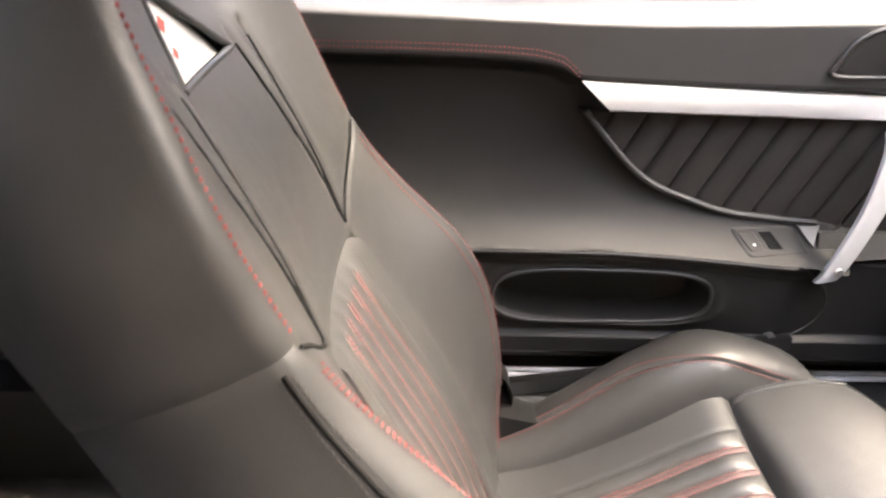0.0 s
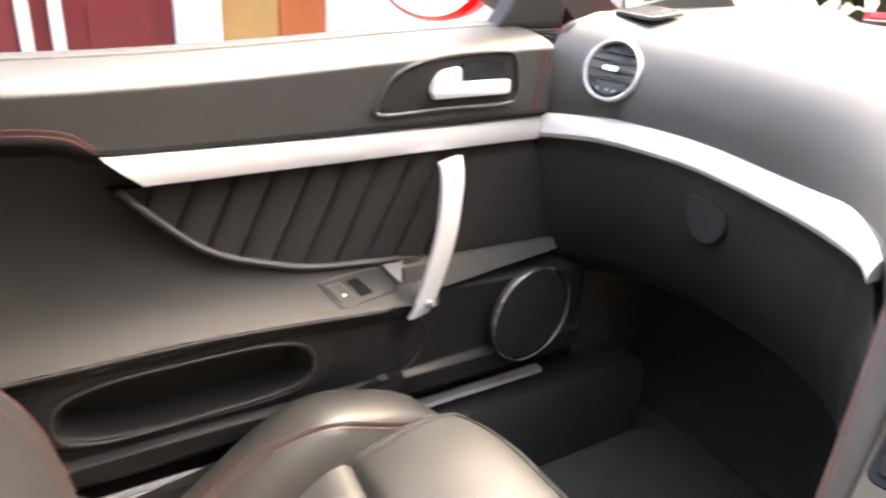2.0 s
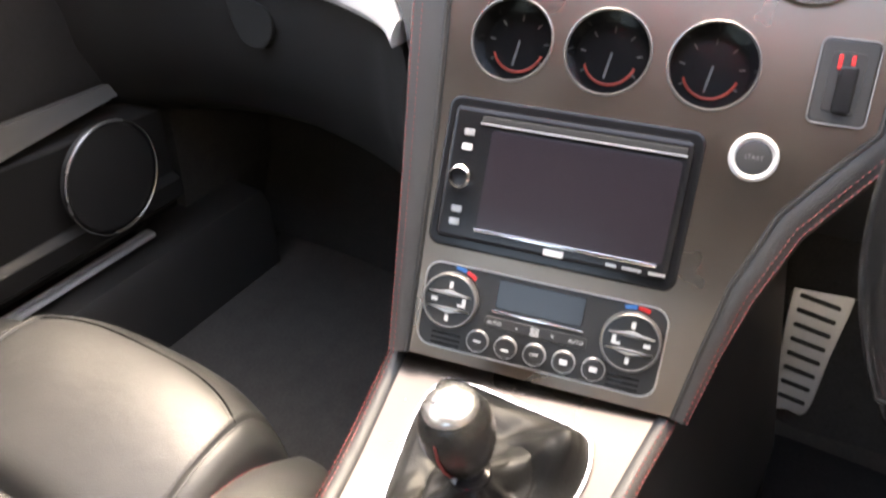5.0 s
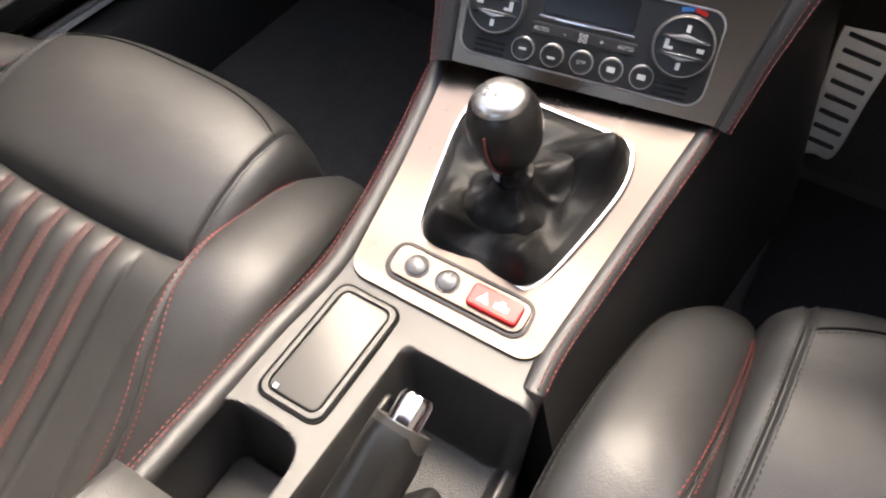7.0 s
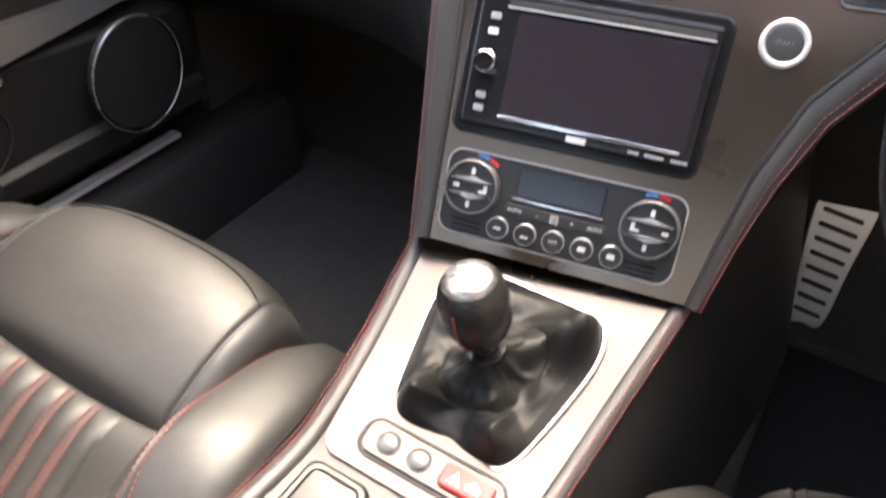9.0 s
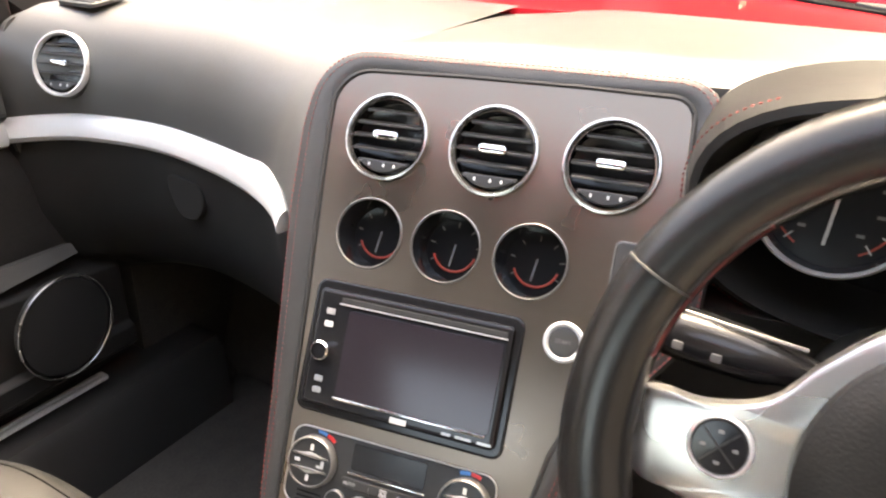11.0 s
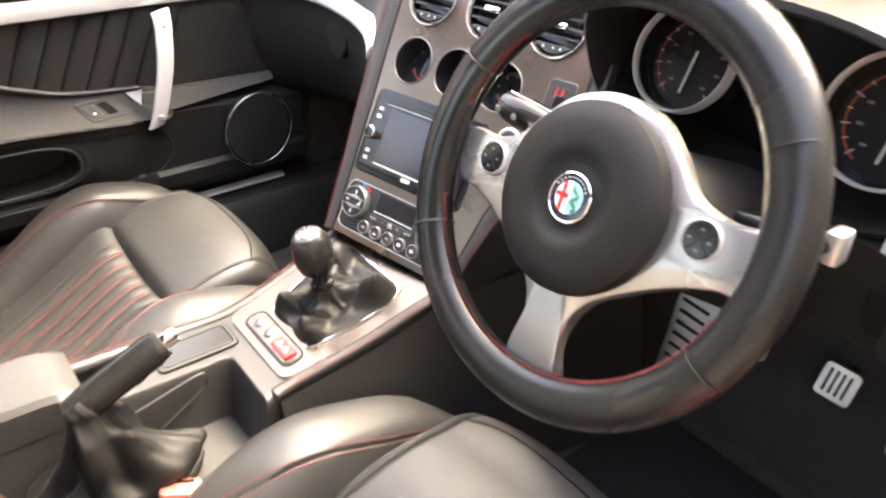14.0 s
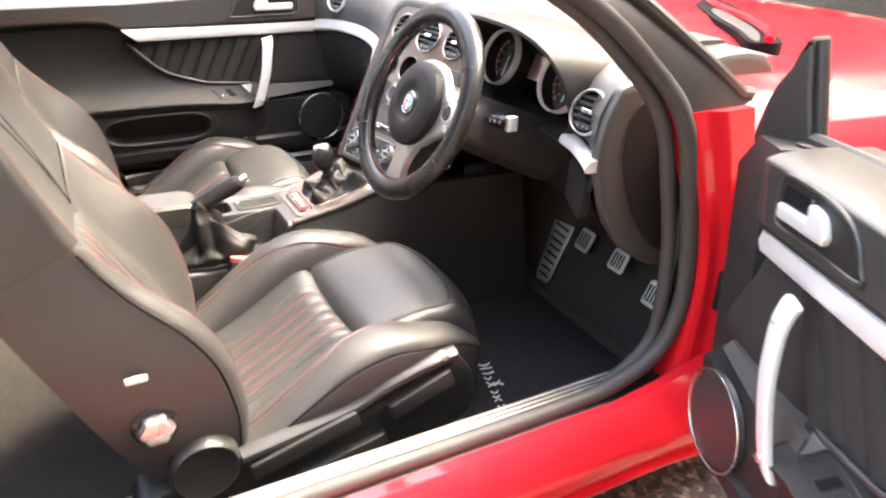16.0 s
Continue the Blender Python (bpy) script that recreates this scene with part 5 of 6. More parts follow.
for k in range(57):
    t = k / 56
    r = []
    for x, y in smooth_outline(GAITER, 180):
        ang = math.atan2(y, x)
        edge, puff = 0.0, 0.5
        for n, c in enumerate(CORNERS):
            off = (ang - c + math.pi) % (2 * math.pi) - math.pi
            near = math.exp(-(off / (0.24 + 0.16 * t)) ** 2)
            if near > edge:
                edge, puff = near, (0.35, 0.7, 1.0, 0.6)[n]
        n1 = noise.noise(Vector((1.6 * math.cos(ang) + 0.4, 1.6 * math.sin(ang), 1.6 * t)))
        n2 = noise.noise(Vector((3.6 * math.cos(ang), 3.6 * math.sin(ang) + 2.0, 4.0 * t)))
        neck = Vector((top.x + 0.012 * math.cos(ang), top.y + 0.012 * math.sin(ang), top.z - 0.004))
        q = Vector((0.955 * x, 0.955 * y, 0.0)).lerp(neck, t)
        rim = math.sin(math.pi * min(1.0, t / 0.55)) ** 0.7
        env = math.sin(math.pi * t)
        # puffed corners, slack sides between them, a ridge up to the neck
        q.z = neck.z * ((1 - edge) * t ** 3.0 + edge * t ** 1.5)
        q.z += rim * (0.004 + 0.026 * edge * (0.5 + 0.5 * puff)) + env * (0.010 * n1 + 0.006 * n2 * (1 - edge) - 0.004 * (1 - edge))
        fold = abs(((6 * t + 1.4 * n1) % 2) - 1)
        q.z += 0.006 * (fold - 0.5) * env * edge
        q += Vector((x, y, 0)).normalized() * (rim * (-0.002 + 0.009 * edge * puff) + 0.003 * env * n2)
        q.z = 0.003 * min(1.0, 8 * t) + 0.5 * (q.z + math.sqrt(q.z * q.z + 0.00002))
        r.append(GM @ q)
    rings.append(r)
part("gaiter", loft(rings, caps=False), mat("soft_gaiter_leather", (0.0065, 0.0063, 0.006), 0.54, spec=0.30, var=0.2, scale=30, grain=0.3, grain_scale=500), gear, "creased black leather gaiter")
up = (Vector((0.650, 0.010, 0.664)) - Vector((0.660, -0.004, 0.586))).normalized()
ku = Vector((0, -1, 0)) - up * Vector((0, -1, 0)).dot(up)
KM = axes(Vector((0.660, -0.004, 0.586)) - GO, ku, up.cross(ku))
part("shaft", lathe([(0.011, -0.02), (0.0115, -0.003), (0.0150, -0.002), (0.0158, 0.001), (0.0150, 0.004), (0.0112, 0.005), (0.0108, 0.02)], 24, KM), GLOSS, gear, "black collar under the knob")
CARBON = mat("perforated_black_leather", (0.010, 0.0095, 0.009), 0.24, var=0.2, scale=60, grain=0.5, grain_scale=420)
part("knob", lathe([(0.010, 0.014), (0.0145, 0.0165), (0.0200, 0.0235), (0.0240, 0.034), (0.0260, 0.047), (0.0250, 0.060), (0.0218, 0.068), (0.0195, 0.071)], 40, KM), CARBON, gear, "black perforated leather knob")
cap = part("knob_cap", lathe([(0.0195, 0.0695), (0.0188, 0.0730), (0.0150, 0.0768), (0.008, 0.0786), (0.0003, 0.0790)], 36, KM), SPOKE, gear, "bright silver knob cap")
words("2 4 6", 0.009, KM @ Matrix.Translation((0, -0.004, 0.0790)), GREYSTITCH, cap)
part("knob_seam", tube([KM @ Vector((0.0005, -r - 0.0003, z)) for r, z in ((0.0148, 0.0165), (0.0203, 0.0235), (0.0243, 0.034), (0.0263, 0.047), (0.0253, 0.060))], 0.001, 6), STITCH, gear, "red seam thread")

# handbrake
HO = Vector((0.25, -0.047, 0.45))
brake = thing("handbrake", "black leather handbrake lever with chrome button", "handbrake", HO)
path = spline([(0.25, -0.047, 0.518), (0.31, -0.049, 0.555), (0.37, -0.051, 0.592), (0.440, -0.052, 0.624)], 20)
part("lever", tube([p - HO for p in path[10:]], [0.0168] * 9 + [0.0150], 18, flat=1.12), WHEELHIDE, brake)
d = (path[-1] - path[-2]).normalized()
part("collar", tube([path[-2] - HO, path[-1] - HO + d * 0.004], 0.0158, 16), SOFT, brake)
part("button", tube([path[-1] - HO, path[-1] - HO + d * 0.017, path[-1] - HO + d * 0.020], [0.0095, 0.0095, 0.0075], 16), CHROME, brake, "chrome release button")
part("lever_seam", tube([p + Vector((-0.3, 0, 1)).normalized() * 0.0172 - HO for p in path[9:18]], 0.0009, 6), GAP, brake)
ax = (path[12] - path[8]).normalized()
part("gaiter_clip", lathe([(0.0165, -0.004), (0.0185, -0.003), (0.0185, 0.003), (0.0165, 0.004)], 28, axes(Vector((0.356, -0.0505, 0.583)) - HO, (0, -1, 0), ax.cross(Vector((0, -1, 0))))), SOFT, brake)
rings = []
for k in range(33):
    t = k / 32
    c = Vector((0.372, -0.052, 0.446)).lerp(Vector((0.352, -0.050, 0.580)), t ** 0.9)
    ra, rb = 0.019 + 0.066 * (1 - t) ** 1.3, 0.018 + 0.028 * (1 - t) ** 1.2
    r = []
    for i in range(120):
        a = 2 * math.pi * i / 120
        n1 = noise.noise(Vector((1.5 * math.cos(a), 1.5 * math.sin(a) + 5.0, 1.8 * t)))
        n2 = noise.noise(Vector((3.0 * math.cos(a) + 7.0, 3.0 * math.sin(a), 3.5 * t)))
        pleat = abs(((2.0 * a + 4.5 * t + 2.2 * n1) / math.pi) % 2 - 1)
        env = math.sin(math.pi * t) ** 0.8
        # a slack roll over the hem and sharp folds rising to the clip
        swell = 1 + env * (0.50 * (pleat - 0.5) + 0.30 * n1 + 0.16 * n2) + 0.30 * math.exp(-((t - 0.20) / 0.10) ** 2)
        r.append(c + Vector((ra * math.cos(a) * swell, rb * math.sin(a) * swell, env * (0.016 * (pleat - 0.5) + 0.012 * n2 + 0.012 * math.cos(a)))) - HO)
    rings.append(r)
part("gaiter", loft(rings), bpy.data.materials["soft_gaiter_leather"], brake, "pleated black leather gaiter")
part("gaiter_hem", tube([p + Vector((0, 0, 0.001)) for p in rings[1]] + [rings[1][0] + Vector((0, 0, 0.001))], 0.0035, 8), bpy.data.materials["soft_gaiter_leather"], brake, "rolled gaiter hem")

# seat belt buckle
buckle = thing("belt_buckle", "black seat belt buckle with red release button", "belt buckle", (0.385, -0.122, 0.42))
BM = Matrix.Translation((0.018, 0.022, -0.03)) @ Matrix.Rotation(radians(-24), 4, "Z") @ Matrix.Rotation(radians(10), 4, "Y")
part("housing", box(0.046, 0.026, 0.074, 0.005, BM), HARD, buckle)
part("release_button", box(0.044, 0.024, 0.012, 0.003, BM @ Matrix.Translation((0, 0, 0.072))), mat("faded_red_plastic", (0.55, 0.13, 0.09), 0.45, var=0.1), buckle, "faded red release button")
part("tongue_slot", box(0.028, 0.004, 0.002, 0.0006, BM @ Matrix.Translation((0, 0.006, 0.0835))), GAP, buckle)

# pedals and driver's mat
for nm, x, y, z, w, h in (("clutch_pedal", 1.196, -0.323, 0.449, 0.048, 0.055), ("brake_pedal", 1.195, -0.447, 0.452, 0.050, 0.052), ("throttle_pedal", 1.214, -0.550, 0.412, 0.044, 0.060)):
    ped = thing(nm, "ribbed steel " + nm.replace("_", " ") + " with rubber bars", "pedal", (x, y, z))
    PM = axes((0, 0, 0), (0, -1, 0), (0.45, 0, 0.89))
    part("pad", prism(rounded(w, h, 0.008), -0.006, 0.0, 0.002, m=PM), STEEL, ped)
    for k in range(4):
        part("rubber_bar", box(0.004, h * 0.66, 0.003, 0.001, PM @ Matrix.Translation((-0.0135 + 0.009 * k, 0, -0.0005))), RUBBER, ped)
    part("arm", tube([PM @ Vector((0, 0.0, -0.006)), PM @ Vector((0, 0.03, -0.06)), Vector((0.09, 0, 0.16))], 0.008, 8), HARD, ped)
FR = Vector((1.193, -0.210, 0.368))
foot = thing("footrest", "ribbed aluminium footrest with rubber slots", "footrest", FR)
PM = axes((0, 0, 0), (0.12, -0.99, 0), (0.38, 0.04, 0.92))
out = smooth_outline([(-0.022, -0.078), (0.0, -0.083), (0.023, -0.078), (0.030, 0.0), (0.038, 0.076), (0.034, 0.083), (-0.022, 0.085), (-0.034, 0.078), (-0.029, 0.0)], 54)
part("plate", prism(out, -0.006, 0.0, 0.002, m=PM), STEEL, foot)
for k in range(8):
    part("rubber_bar", box(0.034 + 0.0022 * k, 0.0058, 0.003, 0.001, PM @ Matrix.Translation((0.001, -0.066 + 0.0190 * k, -0.0005)) @ Matrix.Rotation(-0.14, 4, "Z")), RUBBER, foot)
part("screw", disc(0.004, 0.002, 12, PM @ Matrix.Translation((0, -0.028, 0))), CHROME, foot)
mats = tagged(part("floor_mat", patch(lambda u, v: Vector((0.66 + 0.48 * u, -0.63 + 0.42 * v, 0.272 - soft_edge(u, v, 0.48, 0.42, 0.006))), 20, 20, (0, 0, -0.012)), MATPILE), "black carpet floor mat with pale embroidery", "floor mat")
EU, EV = Vector((-0.045, -0.170, 0)) / 11, Vector((0.97, -0.2, 0))
for k, (h, w) in enumerate(((0.026, 0.35), (0.027, 0.0), (0.026, 0.25), (0.015, 0.45), (0.030, 0.8), (0.034, -0.6), (0.016, 0.45), (0.014, 0.3), (0.014, -0.3), (0.014, 0.45))):
    o = Vector((0.832, -0.446, 0.2730)) + EU * k
    part("embroidery", tube([o + EV * (h * j / 8) + EU * (w * math.sin(math.pi * j / 8)) for j in range(9)], 0.0017, 6), NEEDLE, mats, "pale embroidered stroke")


# ---------------------------------------------------------------- dashboard
DO = Vector((1.0, 0, 0.7))
dash = thing("dashboard", "black leather dashboard with a brushed metal centre panel", "dashboard", DO)
STRIP = [(0.880, 0.676, 0.808), (0.905, 0.635, 0.813), (0.930, 0.575, 0.818), (0.945, 0.46, 0.821), (0.937, 0.35, 0.818), (0.905, 0.252, 0.820), (0.878, 0.206, 0.817), (0.862, 0.183, 0.807), (0.848, 0.166, 0.780), (0.842, 0.140, 0.735)]


def dash_rings(path, kind, size=1.0):
    rings = []
    for p in path:
        if kind == "roll":
            h = 0.957 - p.z
            pr = [(0.03, 0.0), (0.010, 0.006), (0.000, h * 0.12), (-0.002, h * 0.34), (0.004, h * 0.58), (0.020, h * 0.78), (0.046, h * 0.92), (0.085, h * 0.99), (0.14, h)]
            lean = 0.5 * step(0.34, 0.18, abs(p.y))
            r = [p + Vector((a + lean * b, 0, b)) for a, b in pr] + [Vector((1.27, p.y, 0.962))]
        elif kind == "strip":
            r = [p + Vector((a * size, 0, b * size)) for a, b in ((0.006, -0.0185), (-0.010, -0.0165), (-0.0145, -0.010), (-0.012, 0.001), (-0.004, 0.012), (0.005, 0.018), (0.03, 0.018), (0.03, -0.0185))]
        else:
            z = p.z - 0.019
            low = 1.0 if p.y > 0 else 0.62
            r = [p + Vector((0.03, 0, -0.018)), Vector((p.x + 0.012, p.y, z - 0.002)), Vector((p.x + 0.004, p.y, z - 0.03)), Vector((p.x + 0.012, p.y, z - 0.10 * low)), Vector((p.x + 0.045, p.y, z - 0.18 * low)), Vector((p.x + 0.11, p.y, z - 0.225 * low)), Vector((1.25, p.y, z - 0.22 * low))]
        rings.append([q - DO for q in r])
    return rings


for sd in (1, -1):
    base = [Vector((p[0], p[1] * sd, p[2])) for p in STRIP]
    if sd < 0:
        base = base[:3] + [Vector((0.965, -0.505, 0.795))]
    path = spline(base, 44)
    part("dash_roll", loft(dash_rings(path, "roll"), closed=False), DASHHIDE, dash, "soft black padded dash roll")
    if sd < 0:
        bright = spline([(0.866, -0.686, 0.812), (0.884, -0.645, 0.815), (0.912, -0.580, 0.812), (0.940, -0.515, 0.802)], 30)
    else:
        bright = [p for p in path if p.z > 0.803]
    part("dash_strip", loft([dash_rings([p], "strip", 0.55 + 0.45 * step(0.175, 0.245, p.y) if sd > 0 else 0.56)[0] for p in bright]), SILVER, dash, "satin silver dash strip")
    part("dash_lower", loft(dash_rings(path, "lower"), closed=False), DOORTRIM, dash, "black lower dash and glovebox face")
    # end face beside the door
    edge = [(1.14, 0.575), (1.05, 0.59), (0.975, 0.635), (0.92, 0.70), (0.892, 0.77), (0.880, 0.84), (0.900, 0.915), (0.96, 0.950), (1.26, 0.950), (1.26, 0.575)]
    m = Matrix(((1, 0, 0, -DO.x), (0, 0, sd, (0.672) * sd), (0, 1, 0, -DO.z), (0, 0, 0, 1)))
    cap = part("end_face", prism(smooth_outline(edge, 70), 0.0, 0.018, 0.010, m=m), DASHHIDE, dash, "black dash end face")
    cov = [(1.13, 0.60), (1.045, 0.628), (0.985, 0.69), (0.945, 0.77), (0.930, 0.84), (0.942, 0.895), (0.99, 0.918), (1.2, 0.915), (1.2, 0.60)]
    part("fuse_cover", prism(smooth_outline(cov, 60), 0.010, 0.0205, 0.002, m=m), DOORTRIM, cap, "dark inset end panel")


def air_vent(m, r, slats=5, lift=0.0):
    """A round vent: silver ring, dark cup, slats, a bright tab and its small dial."""
    if lift:
        part("vent_collar", lathe([(r * 1.06, -0.03), (r * 1.03, lift * 0.9), (r * 0.86, lift)], 40, m), SOFT, dash)
        m = m @ Matrix.Translation((0, 0, lift))
    # passenger ring gets paler SILVER in place of the bright reflection SPOKE misses
    vent = part("air_vent", lathe([(r, -0.002), (r, 0.0045), (r * 0.975, 0.0078), (r * 0.93, 0.0082), (r * 0.895, 0.005), (r * 0.87, -0.002)], 56, m), SILVER if lift == 0.013 else SPOKE, dash, "round air vent with silver ring")
    part("cup", lathe([(r * 0.86, 0.004), (r * 0.85, -0.010 + 0.6 * min(lift, 0.013)), (r * 0.6, -0.014 + min(lift, 0.013)), (0.0005, -0.015 + min(lift, 0.013))], 40, m), GLOSS, vent)
    for k in range(slats):
        y = r * (0.58 - 0.29 * k)
        w = 2 * math.sqrt(max(0.0, (0.85 * r) ** 2 - y * y)) - 0.002
        part("slat", box(w, 0.0075, 0.0018, 0.0006, m @ Matrix.Translation((0, y, 0.001)) @ Matrix.Rotation(radians(-62), 4, "X")), SLAT, vent)
    part("tab", prism(rounded(r * 0.62, r * 0.20, r * 0.09), 0.002, 0.010, 0.002, m=m @ Matrix.Translation((0, r * 0.02, 0))), CHROME, vent, "bright silver vent tab")
    dial = [(x, y) for x, y in [(r * 0.80 * math.cos(a), r * 0.80 * math.sin(a)) for a in [radians(222 + 96 * k / 14) for k in range(15)]]]
    part("dial", prism(dial, 0.0, 0.005, 0.001, m=m), HARD, vent)
    for u in (-0.30, 0.05, 0.30):
        part("symbol", box(r * 0.05, r * 0.08, 0.0006, 0.0002, m @ Matrix.Translation((u * r, -0.64 * r, 0.0052))), NEEDLE, vent)
    return vent


for sd in (1, -1):
    n = Vector((-0.90, -0.26 if sd > 0 else -0.06, 0.34)).normalized()
    u = Vector((0, 0, 1)).cross(n).normalized()
    air_vent(axes((Vector((0.943, 0.598, 0.888)) if sd > 0 else Vector((0.930, -0.618, 0.874))) - DO + n * 0.004, u, n.cross(u)), 0.040, 5, 0.013 if sd > 0 else 0.018)
    # red seam between the roll and the door end
    path = [Vector((0.925, 0.545 * sd, 0.958)), Vector((0.90, 0.55 * sd, 0.93)), Vector((0.905, 0.56 * sd, 0.88)), Vector((0.922, 0.573 * sd, 0.83))]
    if sd < 0:
        part("stitching", stitches([p + Vector((0.03, 0, 0)) - DO for p in spline(path, 20)], 0.0008), STITCH, dash, "red seam stitching")
    # corner demister vent
    m = Matrix.Translation(Vector((1.006, 0.622 * sd, 0.9585)) - DO) @ Matrix.Rotation(radians(-6), 4, "Y")
    dem = part("demister_vent", prism(rounded(0.062, 0.075, 0.01), 0, 0.005, 0.002, m=m), SOFT, dash, "black slatted demister vent")
    for k in range(6):
        part("slat", box(0.0048, 0.066, 0.003, 0.001, m @ Matrix.Translation((-0.023 + 0.0092 * k, 0, 0.0035))), GLOSS, dem)
# upper surface behind the centre panel and the dials
def top_front(v):
    return 0.972 + 0.185 * max(0.0, 0.56 - 0.74 * v)


bm = patch(lambda u, v: Vector((top_front(v) + (1.272 - top_front(v)) * u, -0.56 + 0.74 * v, 0.967 + 0.004 * math.sin(u * 3) - 0.016 * step(0.74, 1.0, v) - 0.014 * step(0.08, 0.0, u))) - DO, 12, 20, (0, 0, -0.02))
part("dash_top", bm, DASHHIDE, dash, "soft black dash top")
# slotted cover low on the driver's side
FC = axes(Vector((0.931, -0.596, 0.735)) - DO, (0.42, 0.905, 0.0), (0.05, 0, 1))
cover = part("fuse_panel", prism(rounded(0.115, 0.085, 0.010), -0.012, 0.004, 0.003, m=FC), DOORTRIM, dash, "slotted black lower dash cover")
for k in range(4):
    part("slot", box(0.052 - 0.006 * k, 0.004, 0.002, 0.0008, FC @ Matrix.Translation((0.004 * k, 0.020 - 0.013 * k, 0.003)) @ Matrix.Rotation(-0.25, 4, "Z")), GLOSS, cover)
# glovebox latch
out = smooth_outline([(-0.028, 0.022), (0.025, 0.020), (0.034, -0.004), (0.018, -0.026), (-0.012, -0.022)], 30)
n = Vector((-0.97, -0.15, 0.15))
part("glovebox_latch", prism(out, -0.006, 0.003, 0.002, m=axes(Vector((0.9475, 0.427, 0.748)) - DO, Vector((0, -1, 0.0)), (0.1, 0, 1))), DOORTRIM, dash, "dark glovebox latch")

# centre fascia: x to the right, y up along the panel
FM = axes(Vector((0.777, 0.000, 0.64)) - DO, (0.182, -0.983, 0.0), (0.4766, 0.088, 0.8746))


def fm(u, v, d=0.0):
    return FM @ Matrix.Translation((u, v, d))


def arc(cx, cy, r, a0, a1, n=6):
    return [(cx + r * math.cos(radians(a0 + (a1 - a0) * k / n)), cy + r * math.sin(radians(a0 + (a1 - a0) * k / n))) for k in range(n + 1)]


inner = [(-0.098, -0.050), (-0.101, 0.05), (-0.105, 0.14), (-0.111, 0.22), (-0.115, 0.29)] + arc(-0.083, 0.313, 0.033, 175, 90) + [(0.0, 0.349), (0.10, 0.350)] + arc(0.175, 0.333, 0.016, 90, 0, 4) + [(0.194, 0.28), (0.199, 0.22), (0.197, 0.175), (0.174, 0.147), (0.148, 0.112), (0.127, 0.055), (0.117, 0.0), (0.109, -0.050)]
VENTS = [(-0.059, 0.290, 0.0340), (0.039, 0.290, 0.0340), (0.137, 0.290, 0.0340)]
GAUGES = [(-0.060, 0.204, 0.0300), (0.012, 0.204, 0.0300), (0.086, 0.205, 0.0300)]
bm = bmesh.new()
edges = []
for pts in [inner] + [arc(cx, cy, r, 0, 360, 40)[:-1] for cx, cy, r in VENTS + GAUGES]:
    vs = [bm.verts.new((x, y, 0.003)) for x, y in pts]
    edges += [bm.edges.new((vs[i], vs[(i + 1) % len(vs)])) for i in range(len(vs))]
bmesh.ops.triangle_fill(bm, use_beauty=True, use_dissolve=False, edges=edges)
bm.transform(FM)
part("fascia_panel", bm, BRUSHED, dash, "brushed metal centre fascia")
outer = [(-0.118, -0.054), (-0.128, 0.05), (-0.138, 0.14), (-0.147, 0.22), (-0.149, 0.29)] + arc(-0.090, 0.312, 0.056, 172, 90) + [(0.0, 0.368), (0.10, 0.369)] + arc(0.182, 0.335, 0.034, 90, 0, 4) + [(0.218, 0.28), (0.224, 0.22), (0.222, 0.166), (0.196, 0.130), (0.170, 0.096), (0.149, 0.046), (0.135, 0.0), (0.123, -0.054)]
bm = loft([[FM @ Vector((a[0] + (b[0] - a[0]) * f, a[1] + (b[1] - a[1]) * f, h)) for a, b in zip(inner, outer)] for f, h in ((0.0, -0.02), (0.02, 0.001), (0.2, 0.0042), (0.6, 0.0046), (0.9, 0.001), (1.0, -0.006), (1.02, -0.12))], closed=False)
part("fascia_surround", bm, LEATHER, dash, "stitched black leather surround")
mid = [((a[0] * 0.35 + b[0] * 0.65), (a[1] * 0.35 + b[1] * 0.65)) for a, b in zip(inner, outer)]
mid2 = [((a[0] * 0.15 + b[0] * 0.85), (a[1] * 0.15 + b[1] * 0.85)) for a, b in zip(inner, outer)]
part("stitching", stitches([FM @ Vector((x, y, 0.0042)) for x, y in mid2], 0.0007, 0.0048, 0.86), STITCH, dash, "red surround stitching")
part("stitching", stitches([FM @ Vector((x, y, 0.0046)) for x, y in mid], 0.0005, 0.0048, 0.8), STITCH, dash, "red surround stitching")
part("groove", tube([FM @ Vector((x, y, 0.0030)) for x, y in [(a[0] * 0.9 + b[0] * 0.1, a[1] * 0.9 + b[1] * 0.1) for a, b in zip(inner, outer)]], 0.0022, 6), RUBBER, dash)
for u in (-0.059, 0.039, 0.137):
    air_vent(fm(u, 0.290, 0.001), 0.0395)


